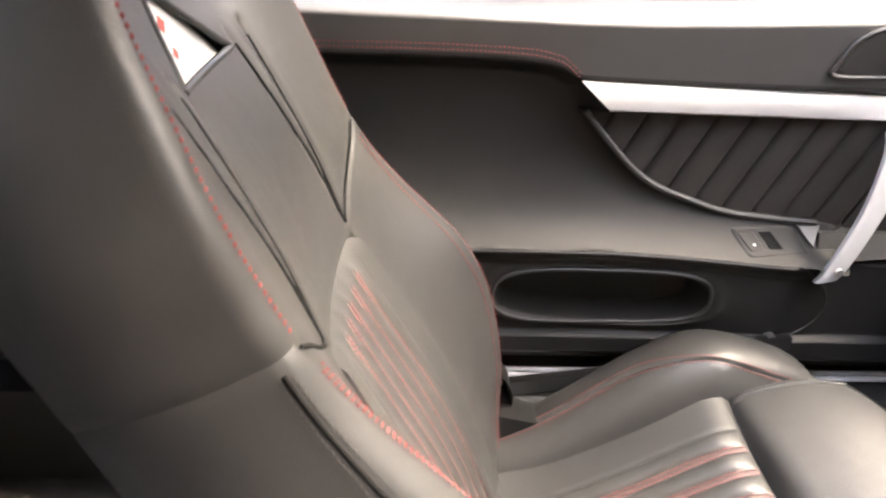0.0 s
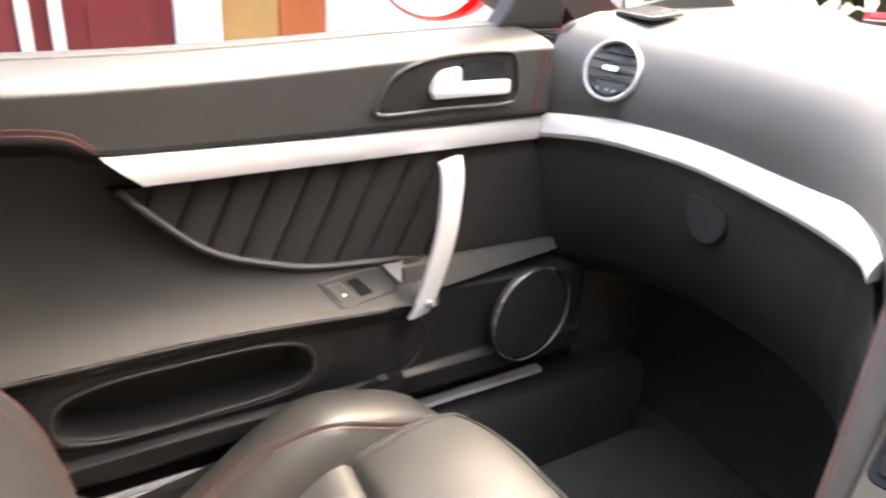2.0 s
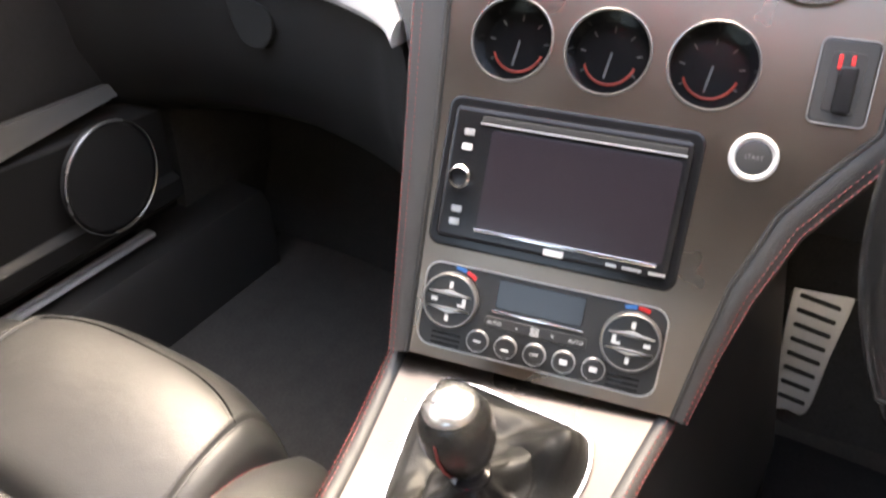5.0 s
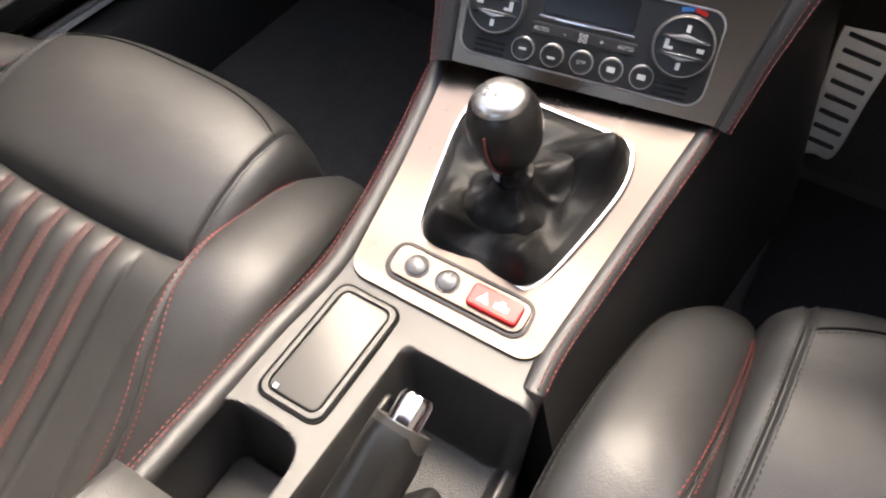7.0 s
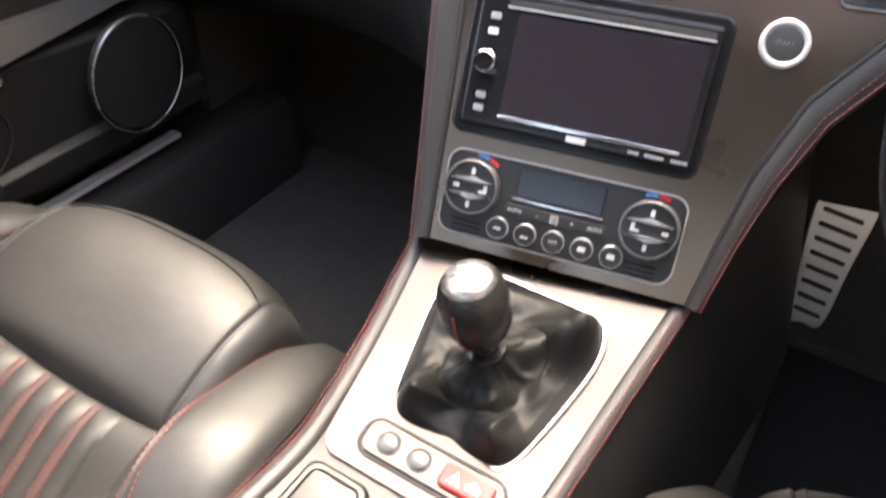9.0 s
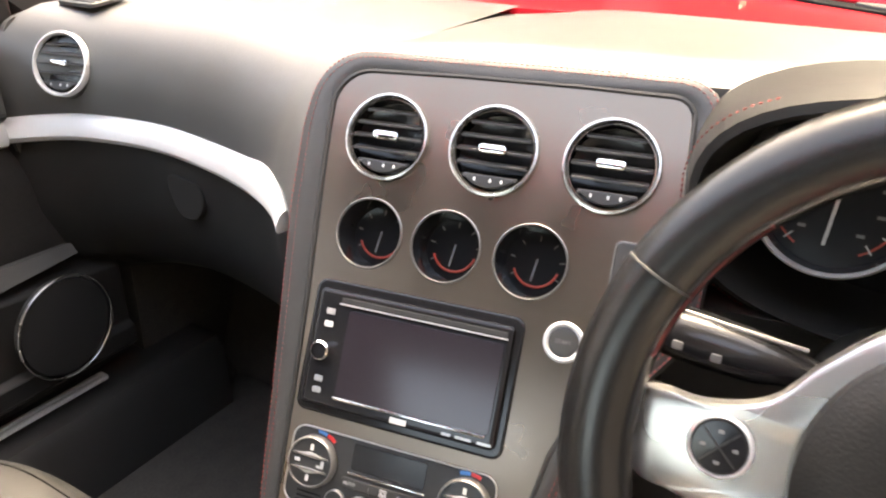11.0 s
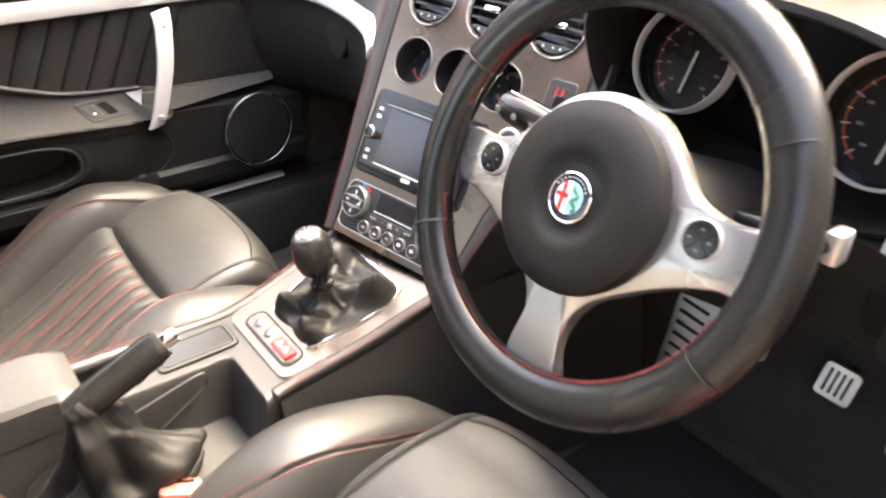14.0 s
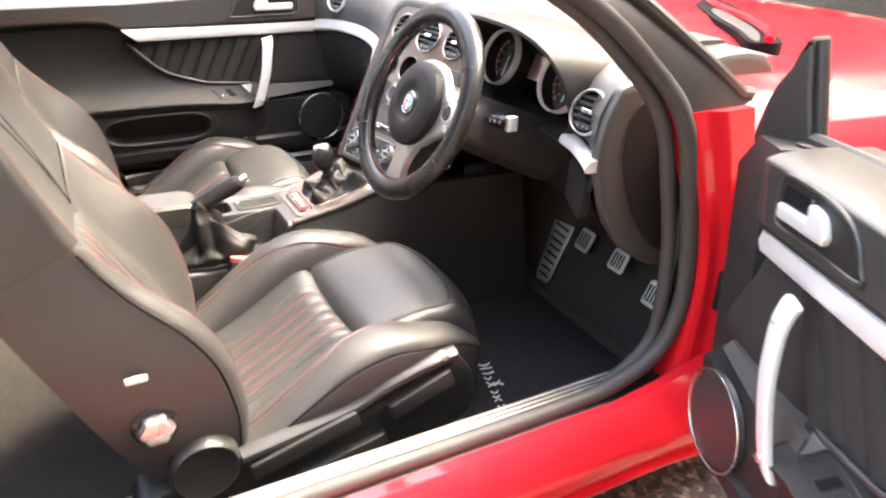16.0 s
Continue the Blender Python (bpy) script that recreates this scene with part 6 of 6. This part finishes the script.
def gauge(m, r, ticks, needle, tilt=0.0):
    """A sunken round gauge with red scale arc, ticks and needle."""
    g = part("gauge", lathe([(r, 0.001), (r * 0.99, 0.0042), (r * 0.96, 0.0048), (r * 0.93, 0.0035), (r * 0.92, -0.004)], 48, m), KNOBFACE, dash, "small sunken gauge with red scale")
    part("well", lathe([(r * 0.925, 0.0034), (r * 0.87, -0.016), (r * 0.84, -0.026), (0.0005, -0.026)], 40, m), GLOSS, g)
    for k in range(ticks):
        a = radians(210 - 240 * k / (ticks - 1))
        part("tick", box(r * 0.14, r * 0.035, 0.0004, 0.0001, m @ Matrix.Translation((r * 0.68 * math.cos(a), r * 0.68 * math.sin(a), -0.0256)) @ Matrix.Rotation(a, 4, "Z")), DIMPRINT, g)
    pts = [m @ Vector((r * 0.62 * math.cos(radians(q)), r * 0.62 * math.sin(radians(q)), -0.0252)) for q in range(200, 345, 8)]
    part("scale_arc", tube(pts, r * 0.034, 6), REDPRINT, g, "red scale arc")
    a = radians(needle)
    part("needle", box(r * 0.62, r * 0.05, 0.0008, 0.0002, m @ Matrix.Translation((r * 0.18 * math.cos(a), r * 0.18 * math.sin(a), -0.0235)) @ Matrix.Rotation(a, 4, "Z")), DIMPRINT, g)
    return g


for u in (-0.060, 0.012, 0.086):
    gauge(fm(u, 0.2043, 0.0), 0.0320, 7, 262)

# stereo
stereo = part("stereo", prism([(x - 0.003, y + 0.0995) for x, y in rounded(0.192, 0.118, 0.010)], 0.0, 0.0045, 0.002, m=FM), GLOSS, dash, "black double-height car stereo")
part("face", prism([(x - 0.003, y + 0.0995) for x, y in rounded(0.178, 0.102, 0.005)], 0.0, 0.011, 0.003, m=FM), GLOSS, stereo)
part("screen", prism([(x + 0.010, y + 0.0975) for x, y in rounded(0.140, 0.075, 0.003)], 0.010, 0.0116, 0.0004, m=FM), GLASSY, stereo, "dark grey touch screen")
part("chrome_line", box(0.138, 0.0028, 0.0014, 0.0005, fm(0.008, 0.0585, 0.0108)), CHROME, stereo)
part("slot", box(0.150, 0.0045, 0.001, 0.0004, fm(0.006, 0.1425, 0.0108)), RUBBER, stereo)
part("slot_edge", box(0.152, 0.0012, 0.0016, 0.0004, fm(0.006, 0.1390, 0.0108)), STEEL, stereo)
kn = part("volume_knob", lathe([(0.0085, 0.010), (0.0085, 0.020), (0.0070, 0.0215)], 24, fm(-0.0775, 0.097)), CHROME, stereo, "chrome volume knob")
part("knob_face", lathe([(0.0068, 0.0195), (0.0005, 0.0198)], 24, fm(-0.0775, 0.097)), GLOSS, kn)
for v in (0.131, 0.120, 0.072, 0.062):
    part("key", box(0.008, 0.005, 0.0012, 0.0005, fm(-0.0775, v, 0.0108)), NEEDLE if v == 0.120 else STEEL, stereo)
part("badge", box(0.015, 0.0048, 0.0006, 0.0002, fm(0.002, 0.0528, 0.0110)), NEEDLE, stereo, "pale maker's badge bar")
for u, w in ((0.045, 0.008), (0.060, 0.014), (0.078, 0.012)):
    part("print", box(w, 0.0022, 0.0004, 0.0001, fm(u, 0.0528, 0.0110)), STEEL, stereo)

# climate controls
cl = part("climate_panel", prism([(x, y - 0.006) for x, y in rounded(0.190, 0.070, 0.012)], 0.0, 0.0036, 0.001, m=FM), HARD, dash, "black climate control panel")
part("panel_rim", tube([FM @ Vector((x, y - 0.006, 0.0042)) for x, y in rounded(0.188, 0.068, 0.012) + rounded(0.188, 0.068, 0.012)[:1]], 0.0009, 6), STEEL, cl, "thin silver outline")
for u, face in ((-0.070, 1), (0.070, -1)):
    m = fm(u, 0.0)
    kn = part("temperature_knob", lathe([(0.0225, 0.003), (0.0222, 0.012), (0.0210, 0.0135), (0.0205, 0.0135), (0.0200, 0.012)], 40, m), KNOBFACE, cl, "ringed temperature knob")
    part("face", lathe([(0.0202, 0.0122), (0.010, 0.0126), (0.0005, 0.0127)], 32, m), BASEPL, kn)
    for v in (0.0055, -0.0060):
        part("gap", box(0.029, 0.0042, 0.0010, 0.0004, m @ Matrix.Translation((0, v, 0.0120))), RUBBER, kn)
    for v in (0.0055, -0.0060):
        part("bar", prism(smooth_outline([(-0.017, 0.0), (-0.008, 0.0016), (0.0, 0.0034), (0.008, 0.0016), (0.017, 0.0), (0.0, -0.0012)], 36), 0.012, 0.0142, 0.0005, m=m @ Matrix.Translation((0, v, 0)) @ Matrix.Rotation(0 if v > 0 else math.pi, 4, "Z")), STEEL, kn)
    for a, b, w, h in ((0.0, 0.013, 0.003, 0.005), (0.0, -0.0135, 0.003, 0.005), (0.012 * -face, 0.0, 0.005, 0.003), (0.012 * face, 0.0005, 0.003, 0.007), (0.0095 * face, -0.002, 0.005, 0.002)):
        part("symbol", box(w, h, 0.0005, 0.0001, m @ Matrix.Translation((a, b, 0.0128))), NEEDLE, kn)
    for a0, mt in ((60 if face > 0 else 100, REDP if face > 0 else BLUEP), (82 if face > 0 else 78, BLUEP if face > 0 else REDP)):
        part("colour_mark", prism([(0.0270 * math.cos(radians(q)), 0.0270 * math.sin(radians(q))) for q in range(a0 - 10, a0 + 11, 5)] + [(0.0240 * math.cos(radians(q)), 0.0240 * math.sin(radians(q))) for q in range(a0 + 10, a0 - 11, -5)], 0.0030, 0.0042, m=m), mt, kn)
part("display", prism(rounded(0.068, 0.023, 0.002), 0.003, 0.0044, 0.0004, m=fm(-0.001, 0.0125)), GLOSS, cl, "dark display window")
part("silver_line", box(0.072, 0.0022, 0.0018, 0.0006, fm(-0.001, -0.0018, 0.0034)), CHROME, cl)
bar = part("key_bar", prism(rounded(0.080, 0.0092, 0.0022), 0.003, 0.0058, 0.001, m=fm(-0.001, -0.0105)), HARD, cl)
words("AUTO", 0.0042, fm(-0.033, -0.0105, 0.0060), NEEDLE, bar)
words("AUTO", 0.0042, fm(0.031, -0.0105, 0.0060), NEEDLE, bar)
words("-", 0.006, fm(-0.015, -0.0105, 0.0060), NEEDLE, bar)
words("+", 0.006, fm(0.013, -0.0105, 0.0060), NEEDLE, bar)
for a, b in ((-0.0018, 0.0018), (0.0018, 0.0018), (-0.0018, -0.0018), (0.0018, -0.0018)):
    part("fan_symbol", ring(0.0009, 0.0016, 0.0004, 10, fm(-0.001 + a, -0.0105 + b, 0.0058)), NEEDLE, bar)
for k in range(5):
    m = fm(-0.0435 + 0.0228 * k, -0.0275)
    b = part("climate_button", lathe([(0.0082, 0.0005), (0.0082, 0.0068), (0.0072, 0.0076), (0.0070, 0.0066), (0.0005, 0.0066)], 28, m @ Matrix.Translation((0, 0, 0.001))), HARD, cl, "round black button")
    part("button_ring", ring(0.0081, 0.0089, 0.0062, 28, m @ Matrix.Translation((0, 0, 0.002))), STEEL, b, "thin silver ring")
    if k == 2:
        words("OFF", 0.0040, m @ Matrix.Translation((0, 0, 0.0078)), NEEDLE, b)
    else:
        part("symbol", box(0.006, 0.004 if k > 2 else 0.0018, 0.0005, 0.0002, m @ Matrix.Translation((0, -0.002 * (k == 1), 0.0076))), NEEDLE, b)
for u in (-0.070, 0.070):
    for k in range(3):
        part("grille_slot", box(0.024, 0.0018, 0.0008, 0.0003, fm(u, -0.0285 - 0.0042 * k, 0.0034)), GLOSS, cl)

# start button and key slot
st = part("start_button", ring(0.0122, 0.0166, 0.005, 40, fm(0.125, 0.146, 0.002)), SILVER, dash, "round start button with silver ring")
part("button_face", lathe([(0.0124, 0.002), (0.0121, 0.0058), (0.0105, 0.0064), (0.0005, 0.0054)], 32, fm(0.125, 0.146)), SLAT, st)
words("START", 0.0044, fm(0.125, 0.146, 0.0066), DIMPRINT, st)
ks = part("key_slot", prism(rounded(0.036, 0.056, 0.005), 0.002, 0.0052, 0.0012, m=fm(0.170, 0.204)), SOFT, dash, "dark key slot with red light")
part("slot_rim", tube([fm(0.170, 0.204) @ Vector((x, y, 0.005)) for x, y in rounded(0.037, 0.057, 0.005) + rounded(0.037, 0.057, 0.005)[:1]], 0.0007, 6), KNOBFACE, ks)
part("slot", prism(rounded(0.022, 0.040, 0.003), 0.0048, 0.0058, 0.0004, m=fm(0.170, 0.204)), HARD, ks)
part("key", prism(rounded(0.012, 0.032, 0.003), 0.005, 0.0085, 0.0015, m=fm(0.171, 0.199)), GLOSS, ks, "black key in its slot")
for u in (0.1645, 0.1725):
    part("mark", box(0.0028, 0.010, 0.0012, 0.0004, fm(u, 0.217, 0.0056)), REDP, ks)

# instrument binnacle
BN = Vector((0.895, -0.370, 0.885))


def arch(hw, top, bot, n=48):
    """Outline of the hood, as (y, z) about its middle."""
    res = []
    for k in range(n):
        c, s = squircle(2 * math.pi * k / n, 0.72)
        res.append((hw * c, (top if s > 0 else bot) * s))
    return res


levels = [(1.08, 0.150, 0.070, 0.07), (1.01, 0.170, 0.088, 0.086), (0.94, 0.180, 0.096, 0.090), (0.914, 0.183, 0.099, 0.092), (0.906, 0.186, 0.104, 0.096), (0.910, 0.192, 0.110, 0.102), (0.94, 0.201, 0.114, 0.112), (1.02, 0.215, 0.112, 0.12), (1.12, 0.225, 0.085, 0.12)]
rings = []
for x, hw, top, bot in levels:
    rings.append([Vector((x - 0.42 * z, BN.y + y, BN.z + z)) - DO for y, z in arch(hw, top, bot)])
hood = part("instrument_hood", loft(rings, caps=False), DOORTRIM, dash, "black leather instrument hood")
rings = [[Vector((1.0 - 0.35 * z, BN.y + y, BN.z + z)) - DO for y, z in [(a * k, b * k) for a, b in arch(0.172, 0.10, 0.09)]] for k in (1.0, 0.6, 0.02)]
part("dial_panel", loft(rings, caps=False), GLOSS, hood)
out = [(p[0], p[1]) for p in arch(0.196, 0.112, 0.108)]
path = [Vector((0.918 - 0.42 * z, BN.y + y, BN.z + z)) - DO for y, z in out]
part("stitching", stitches([p + (p - (BN - DO)).normalized() * 0.003 for p in path[30:] + path[:8]], 0.0008), STITCH, hood, "red hood stitching")


def dial(y, needle, r=0.057):
    m = axes(Vector((0.955, y, 0.898)) - DO, (0, -1, 0), (math.sin(radians(20)), 0, math.cos(radians(20))))
    d = part("speed_dial", lathe([(r, -0.004), (r, 0.009), (r * 0.975, 0.012), (r * 0.945, 0.010), (r * 0.935, 0.002)], 64, m), SILVER, dash, "large dial with silver ring and red scale")
    part("dial_wall", lathe([(r * 0.998, -0.03), (r * 0.998, -0.004)], 64, m), GLOSS, d)
    part("inner_wall", lathe([(r * 0.937, 0.003), (r * 0.885, -0.015)], 64, m), GLOSS, d)
    part("well", lathe([(r * 0.885, -0.014), (r * 0.87, -0.020), (0.0005, -0.020)], 48, m), GLOSS, d)
    pts = [m @ Vector((r * 0.76 * math.cos(radians(q)), r * 0.76 * math.sin(radians(q)), -0.0195)) for q in range(-60, 241, 10)]
    part("scale_arc", tube(pts, r * 0.014, 6), REDPRINT, d, "red scale arc")
    for k in range(17):
        a = radians(230 - 280 * k / 16)
        big = k % 2 == 0
        part("tick", box(r * (0.14 if big else 0.08), r * 0.018, 0.0004, 0.0001, m @ Matrix.Translation((r * 0.74 * math.cos(a), r * 0.74 * math.sin(a), -0.0190)) @ Matrix.Rotation(a, 4, "Z")), NEEDLE, d)
        if big:
            part("figure_bar", box(r * 0.10, r * 0.045, 0.0004, 0.0001, m @ Matrix.Translation((r * 0.54 * math.cos(a), r * 0.54 * math.sin(a), -0.0196))), DIMPRINT, d)
    a = radians(needle)
    part("needle", box(r * 0.80, r * 0.045, 0.0012, 0.0004, m @ Matrix.Translation((r * 0.22 * math.cos(a), r * 0.22 * math.sin(a), -0.0165)) @ Matrix.Rotation(a, 4, "Z")), NEEDLE, d, "pale needle")
    return d


dial(-0.271, 266)
dial(-0.481, 266, 0.060)
m = axes(Vector((0.984, -0.364, 0.898)) - DO, (0, -1, 0), (math.sin(radians(20)), 0, math.cos(radians(20))))
part("trip_display", prism(rounded(0.046, 0.060, 0.003), 0, 0.003, 0.001, m=m), mat("pale_display", (0.13, 0.075, 0.078), 0.10, metal=0.5, var=0.05), dash, "pale pink trip display")

# knee panel and column
bm = patch(lambda u, v: Vector((0.93 + 0.10 * u + 0.02 * math.sin(v * 3.1), -0.53 + 0.37 * v, 0.795 - 0.165 * u)) - DO, 12, 16, (0.04, 0, 0))
part("knee_panel", bm, SOFT, dash, "black knee panel")
CV = spline([(0.752, -0.362, 0.838), (0.80, -0.362, 0.815), (0.88, -0.362, 0.778), (1.0, -0.362, 0.725)], 16)
rings = []
for k, p in enumerate(CV):
    f = k / 15
    hw, hh = 0.050 + 0.030 * min(1, 2.5 * f), 0.046 + 0.014 * f
    rings.append([p + Vector((0.3 * hh * s, hw * c, hh * s)) - DO for c, s in [squircle(2 * math.pi * a / 28, 0.75) for a in range(28)]])
part("column_shroud", loft(rings), SOFT, dash, "black steering column shroud")
for sd, lab in ((1, "black indicator stalk with silver edge"), (-1, "black wiper stalk with silver end")):
    y = -0.362
    pts = spline([(0.812, y + 0.06 * sd, 0.838), (0.800, y + 0.10 * sd, 0.846), (0.792, y + 0.14 * sd, 0.853), (0.788, y + 0.178 * sd, 0.858)], 12)
    if sd < 0:
        pts = spline([(0.826, -0.422, 0.828), (0.823, -0.460, 0.834), (0.821, -0.49, 0.840), (0.820, -0.520, 0.845)], 12)
    st = part("stalk", tube([p - DO for p in pts], [r * (1.0 if sd > 0 else 0.82) for r in (0.009, 0.010, 0.012, 0.015, 0.018, 0.0195, 0.0200, 0.0205, 0.0205, 0.0200, 0.0185, 0.014)], 14, flat=0.8), GLOSS, dash, lab)
    if sd > 0:
        part("silver_edge", tube([p + Vector((-0.003, 0, 0.0160)) - DO for p in pts[2:-1]], 0.0016, 8), KNOBFACE, st)
    else:
        part("silver_end", box(0.022, 0.014, 0.026, 0.003, Matrix.Translation(pts[-1] - DO + Vector((0, 0, -0.013)))), STEEL, st, "silver end cap")
    for k in (6, 8, 10):
        p = pts[k] - DO
        part("symbol", box(0.005, 0.006, 0.001, 0.0003, Matrix.Translation(p + Vector((-0.0200, 0, 0.003))) @ Matrix.Rotation(radians(-80), 4, "Y")), DIMPRINT, st)

# ---------------------------------------------------------------- steering wheel
WC = Vector((0.715, -0.362, 0.852))
wheel = thing("steering_wheel", "black leather three-spoke steering wheel with silver spokes", "steering wheel", WC)
WM = axes((0, 0, 0), (0, -1, 0), (math.sin(radians(24)), 0, math.cos(radians(24)))) @ Matrix.Rotation(radians(4.5), 4, "Z")
rings = []
for k in range(96):
    a = 2 * math.pi * k / 96
    grip = 0.0022 * max(0.0, math.sin(2 * a - 0.4)) if math.sin(a) > -0.2 else 0.0
    r = []
    for q in range(18):
        b = 2 * math.pi * q / 18
        rad = 0.1680 + (0.0198 + grip) * math.cos(b)
        r.append(WM @ Vector((rad * math.cos(a), rad * math.sin(a), 0.007 + (0.0162 + grip) * math.sin(b))))
    rings.append(r)
rings.append(rings[0])
part("rim", loft(rings, caps=False), WHEELHIDE, wheel, "black leather rim")
for lo, hi in ((0, 24), (36, 47), (74, 85), (96, 119)):
    for side in (0, 1):
        arcs = [2 * math.pi * (lo - 30 + (hi - lo) * k / 160) / 120 for k in range(161)]
        thread = [WM @ Vector(((0.1492 + 0.0004 * side) * math.cos(a), (0.1492 + 0.0004 * side) * math.sin(a), 0.0085 + 0.0055 * (k % 2 ^ side))) for k, a in enumerate(arcs)]
        part("stitching", tube(thread, 0.0007, 4), STITCH, wheel, "red cross-laced rim stitching")
for ang in (28, 152, 208, 332):
    a = radians(ang)
    part("rim_seam", ring(0.0184, 0.0197, 0.0015, 24, axes(WM @ Vector((0.1680 * math.cos(a), 0.1680 * math.sin(a), 0.007)), WM.to_3x3() @ Vector((math.cos(a), math.sin(a), 0)), WM.to_3x3() @ Vector((0, 0, 1)))), RUBBER, wheel)
# silver spokes
half = [(0.0, 0.084), (0.04, 0.075), (0.068, 0.052), (0.090, 0.028), (0.120, 0.019), (0.150, 0.020), (0.158, 0.0), (0.150, -0.026), (0.125, -0.032), (0.098, -0.042), (0.066, -0.060), (0.036, -0.082), (0.023, -0.105), (0.020, -0.130), (0.027, -0.154), (0.0, -0.160)]
loop = half + [(-x, y) for x, y in reversed(half[1:-1])]


def spoke_z(x, y):
    r = math.hypot(x, y)
    return -0.002 * step(0.06, 0.16, r) - 0.004


outl = smooth_outline(loop, 150)
rings = []
for kk, dz in ((1.0, -0.012), (1.0, -0.002), (0.985, 0.0025), (0.95, 0.004), (0.72, 0.004), (0.45, 0.002), (0.02, 0.0)):
    rings.append([WM @ Vector((x * kk, y * kk, spoke_z(x * kk, y * kk) + dz)) for x, y in outl])
part("spokes", loft(rings), SPOKE, wheel, "satin silver three-arm spoke plate")
bm = lathe([(0.0755, -0.006), (0.0775, 0.008), (0.0760, 0.0155), (0.070, 0.0205), (0.058, 0.0235), (0.044, 0.0245), (0.0395, 0.0242), (0.0350, 0.0225), (0.0300, 0.0200), (0.0250, 0.0188), (0.0005, 0.0184)], 64, WM @ Matrix.Translation((0.002, -0.004, 0)) @ Matrix.Diagonal((1.0, 1.02, 1.0, 1.0)))
part("hub_pad", bm, mat("grained_hub_hide", (0.007, 0.0067, 0.0064), 0.5, var=0.25, scale=60, grain=0.35, grain_scale=520, spec=0.26), wheel, "grained black hub pad")
# round enamel badge drawn as plain shapes
BG = WM @ Matrix.Translation((0.002, -0.005, 0.0192))
badge = part("badge", lathe([(0.0210, 0.0), (0.0210, 0.0022), (0.0196, 0.0030), (0.0188, 0.0024)], 40, BG), CHROME, wheel, "round enamel badge")
part("outer_band", lathe([(0.0190, 0.0022), (0.0140, 0.0026), (0.0005, 0.0026)], 40, BG), mat("dark_blue_enamel", (0.012, 0.018, 0.032), 0.2), badge)
part("left_field", prism([(0.0, 0.0135)] + [(0.0135 * math.cos(radians(q)), 0.0135 * math.sin(radians(q))) for q in range(100, 261, 10)] + [(0.0, -0.0135)], 0.0024, 0.0030, m=BG), WHITE, badge)
part("right_field", prism([(0.0, -0.0135)] + [(0.0135 * math.cos(radians(q)), 0.0135 * math.sin(radians(q))) for q in range(-80, 81, 10)] + [(0.0, 0.0135)], 0.0024, 0.0030, m=BG), mat("pale_blue_enamel", (0.30, 0.55, 0.62), 0.2), badge)
part("bar", box(0.0032, 0.024, 0.0008, 0.0002, BG @ Matrix.Translation((-0.0062, 0, 0.0029))), REDP, badge)
part("bar", box(0.0115, 0.0034, 0.0009, 0.0002, BG @ Matrix.Translation((-0.0064, 0.001, 0.0029))), REDP, badge)
part("wave", tube([BG @ Vector((0.0062 + 0.0030 * math.sin(k * 0.75), -0.0095 + 0.019 * k / 16, 0.0036)) for k in range(17)], 0.0012, 6), GREENP, badge)
for k in range(10):
    a = radians(30 + k * 13.3)
    part("band_mark", box(0.0014, 0.0022, 0.0005, 0.0001, BG @ Matrix.Translation((0.0162 * math.cos(a), 0.0162 * math.sin(a), 0.0026)) @ Matrix.Rotation(a, 4, "Z")), STEEL, badge)
# button pods
for sd in (1, -1):
    m = WM @ Matrix.Translation((0.1075 * sd, 0.0, 0.0000))
    pod = part("button_pod", lathe([(0.0160, -0.004), (0.0160, 0.0020), (0.0147, 0.0032), (0.0138, 0.0020)], 36, m), SILVER, wheel, "round black button pod")
    part("buttons", lathe([(0.0139, 0.0016), (0.0128, 0.0036), (0.0005, 0.0040)], 32, m), GLOSS, pod)
    for ang in (45, 135):
        part("gap", box(0.024, 0.0010, 0.0006, 0.0002, m @ Matrix.Translation((0, 0, 0.0039)) @ Matrix.Rotation(radians(ang), 4, "Z")), RUBBER, pod)
    for a, b in ((0.0078, 0), (-0.0078, 0), (0, 0.0078), (0, -0.0078)):
        part("symbol", box(0.0030, 0.0018, 0.0005, 0.0002, m @ Matrix.Translation((a, b, 0.0039))), DIMPRINT, pod)
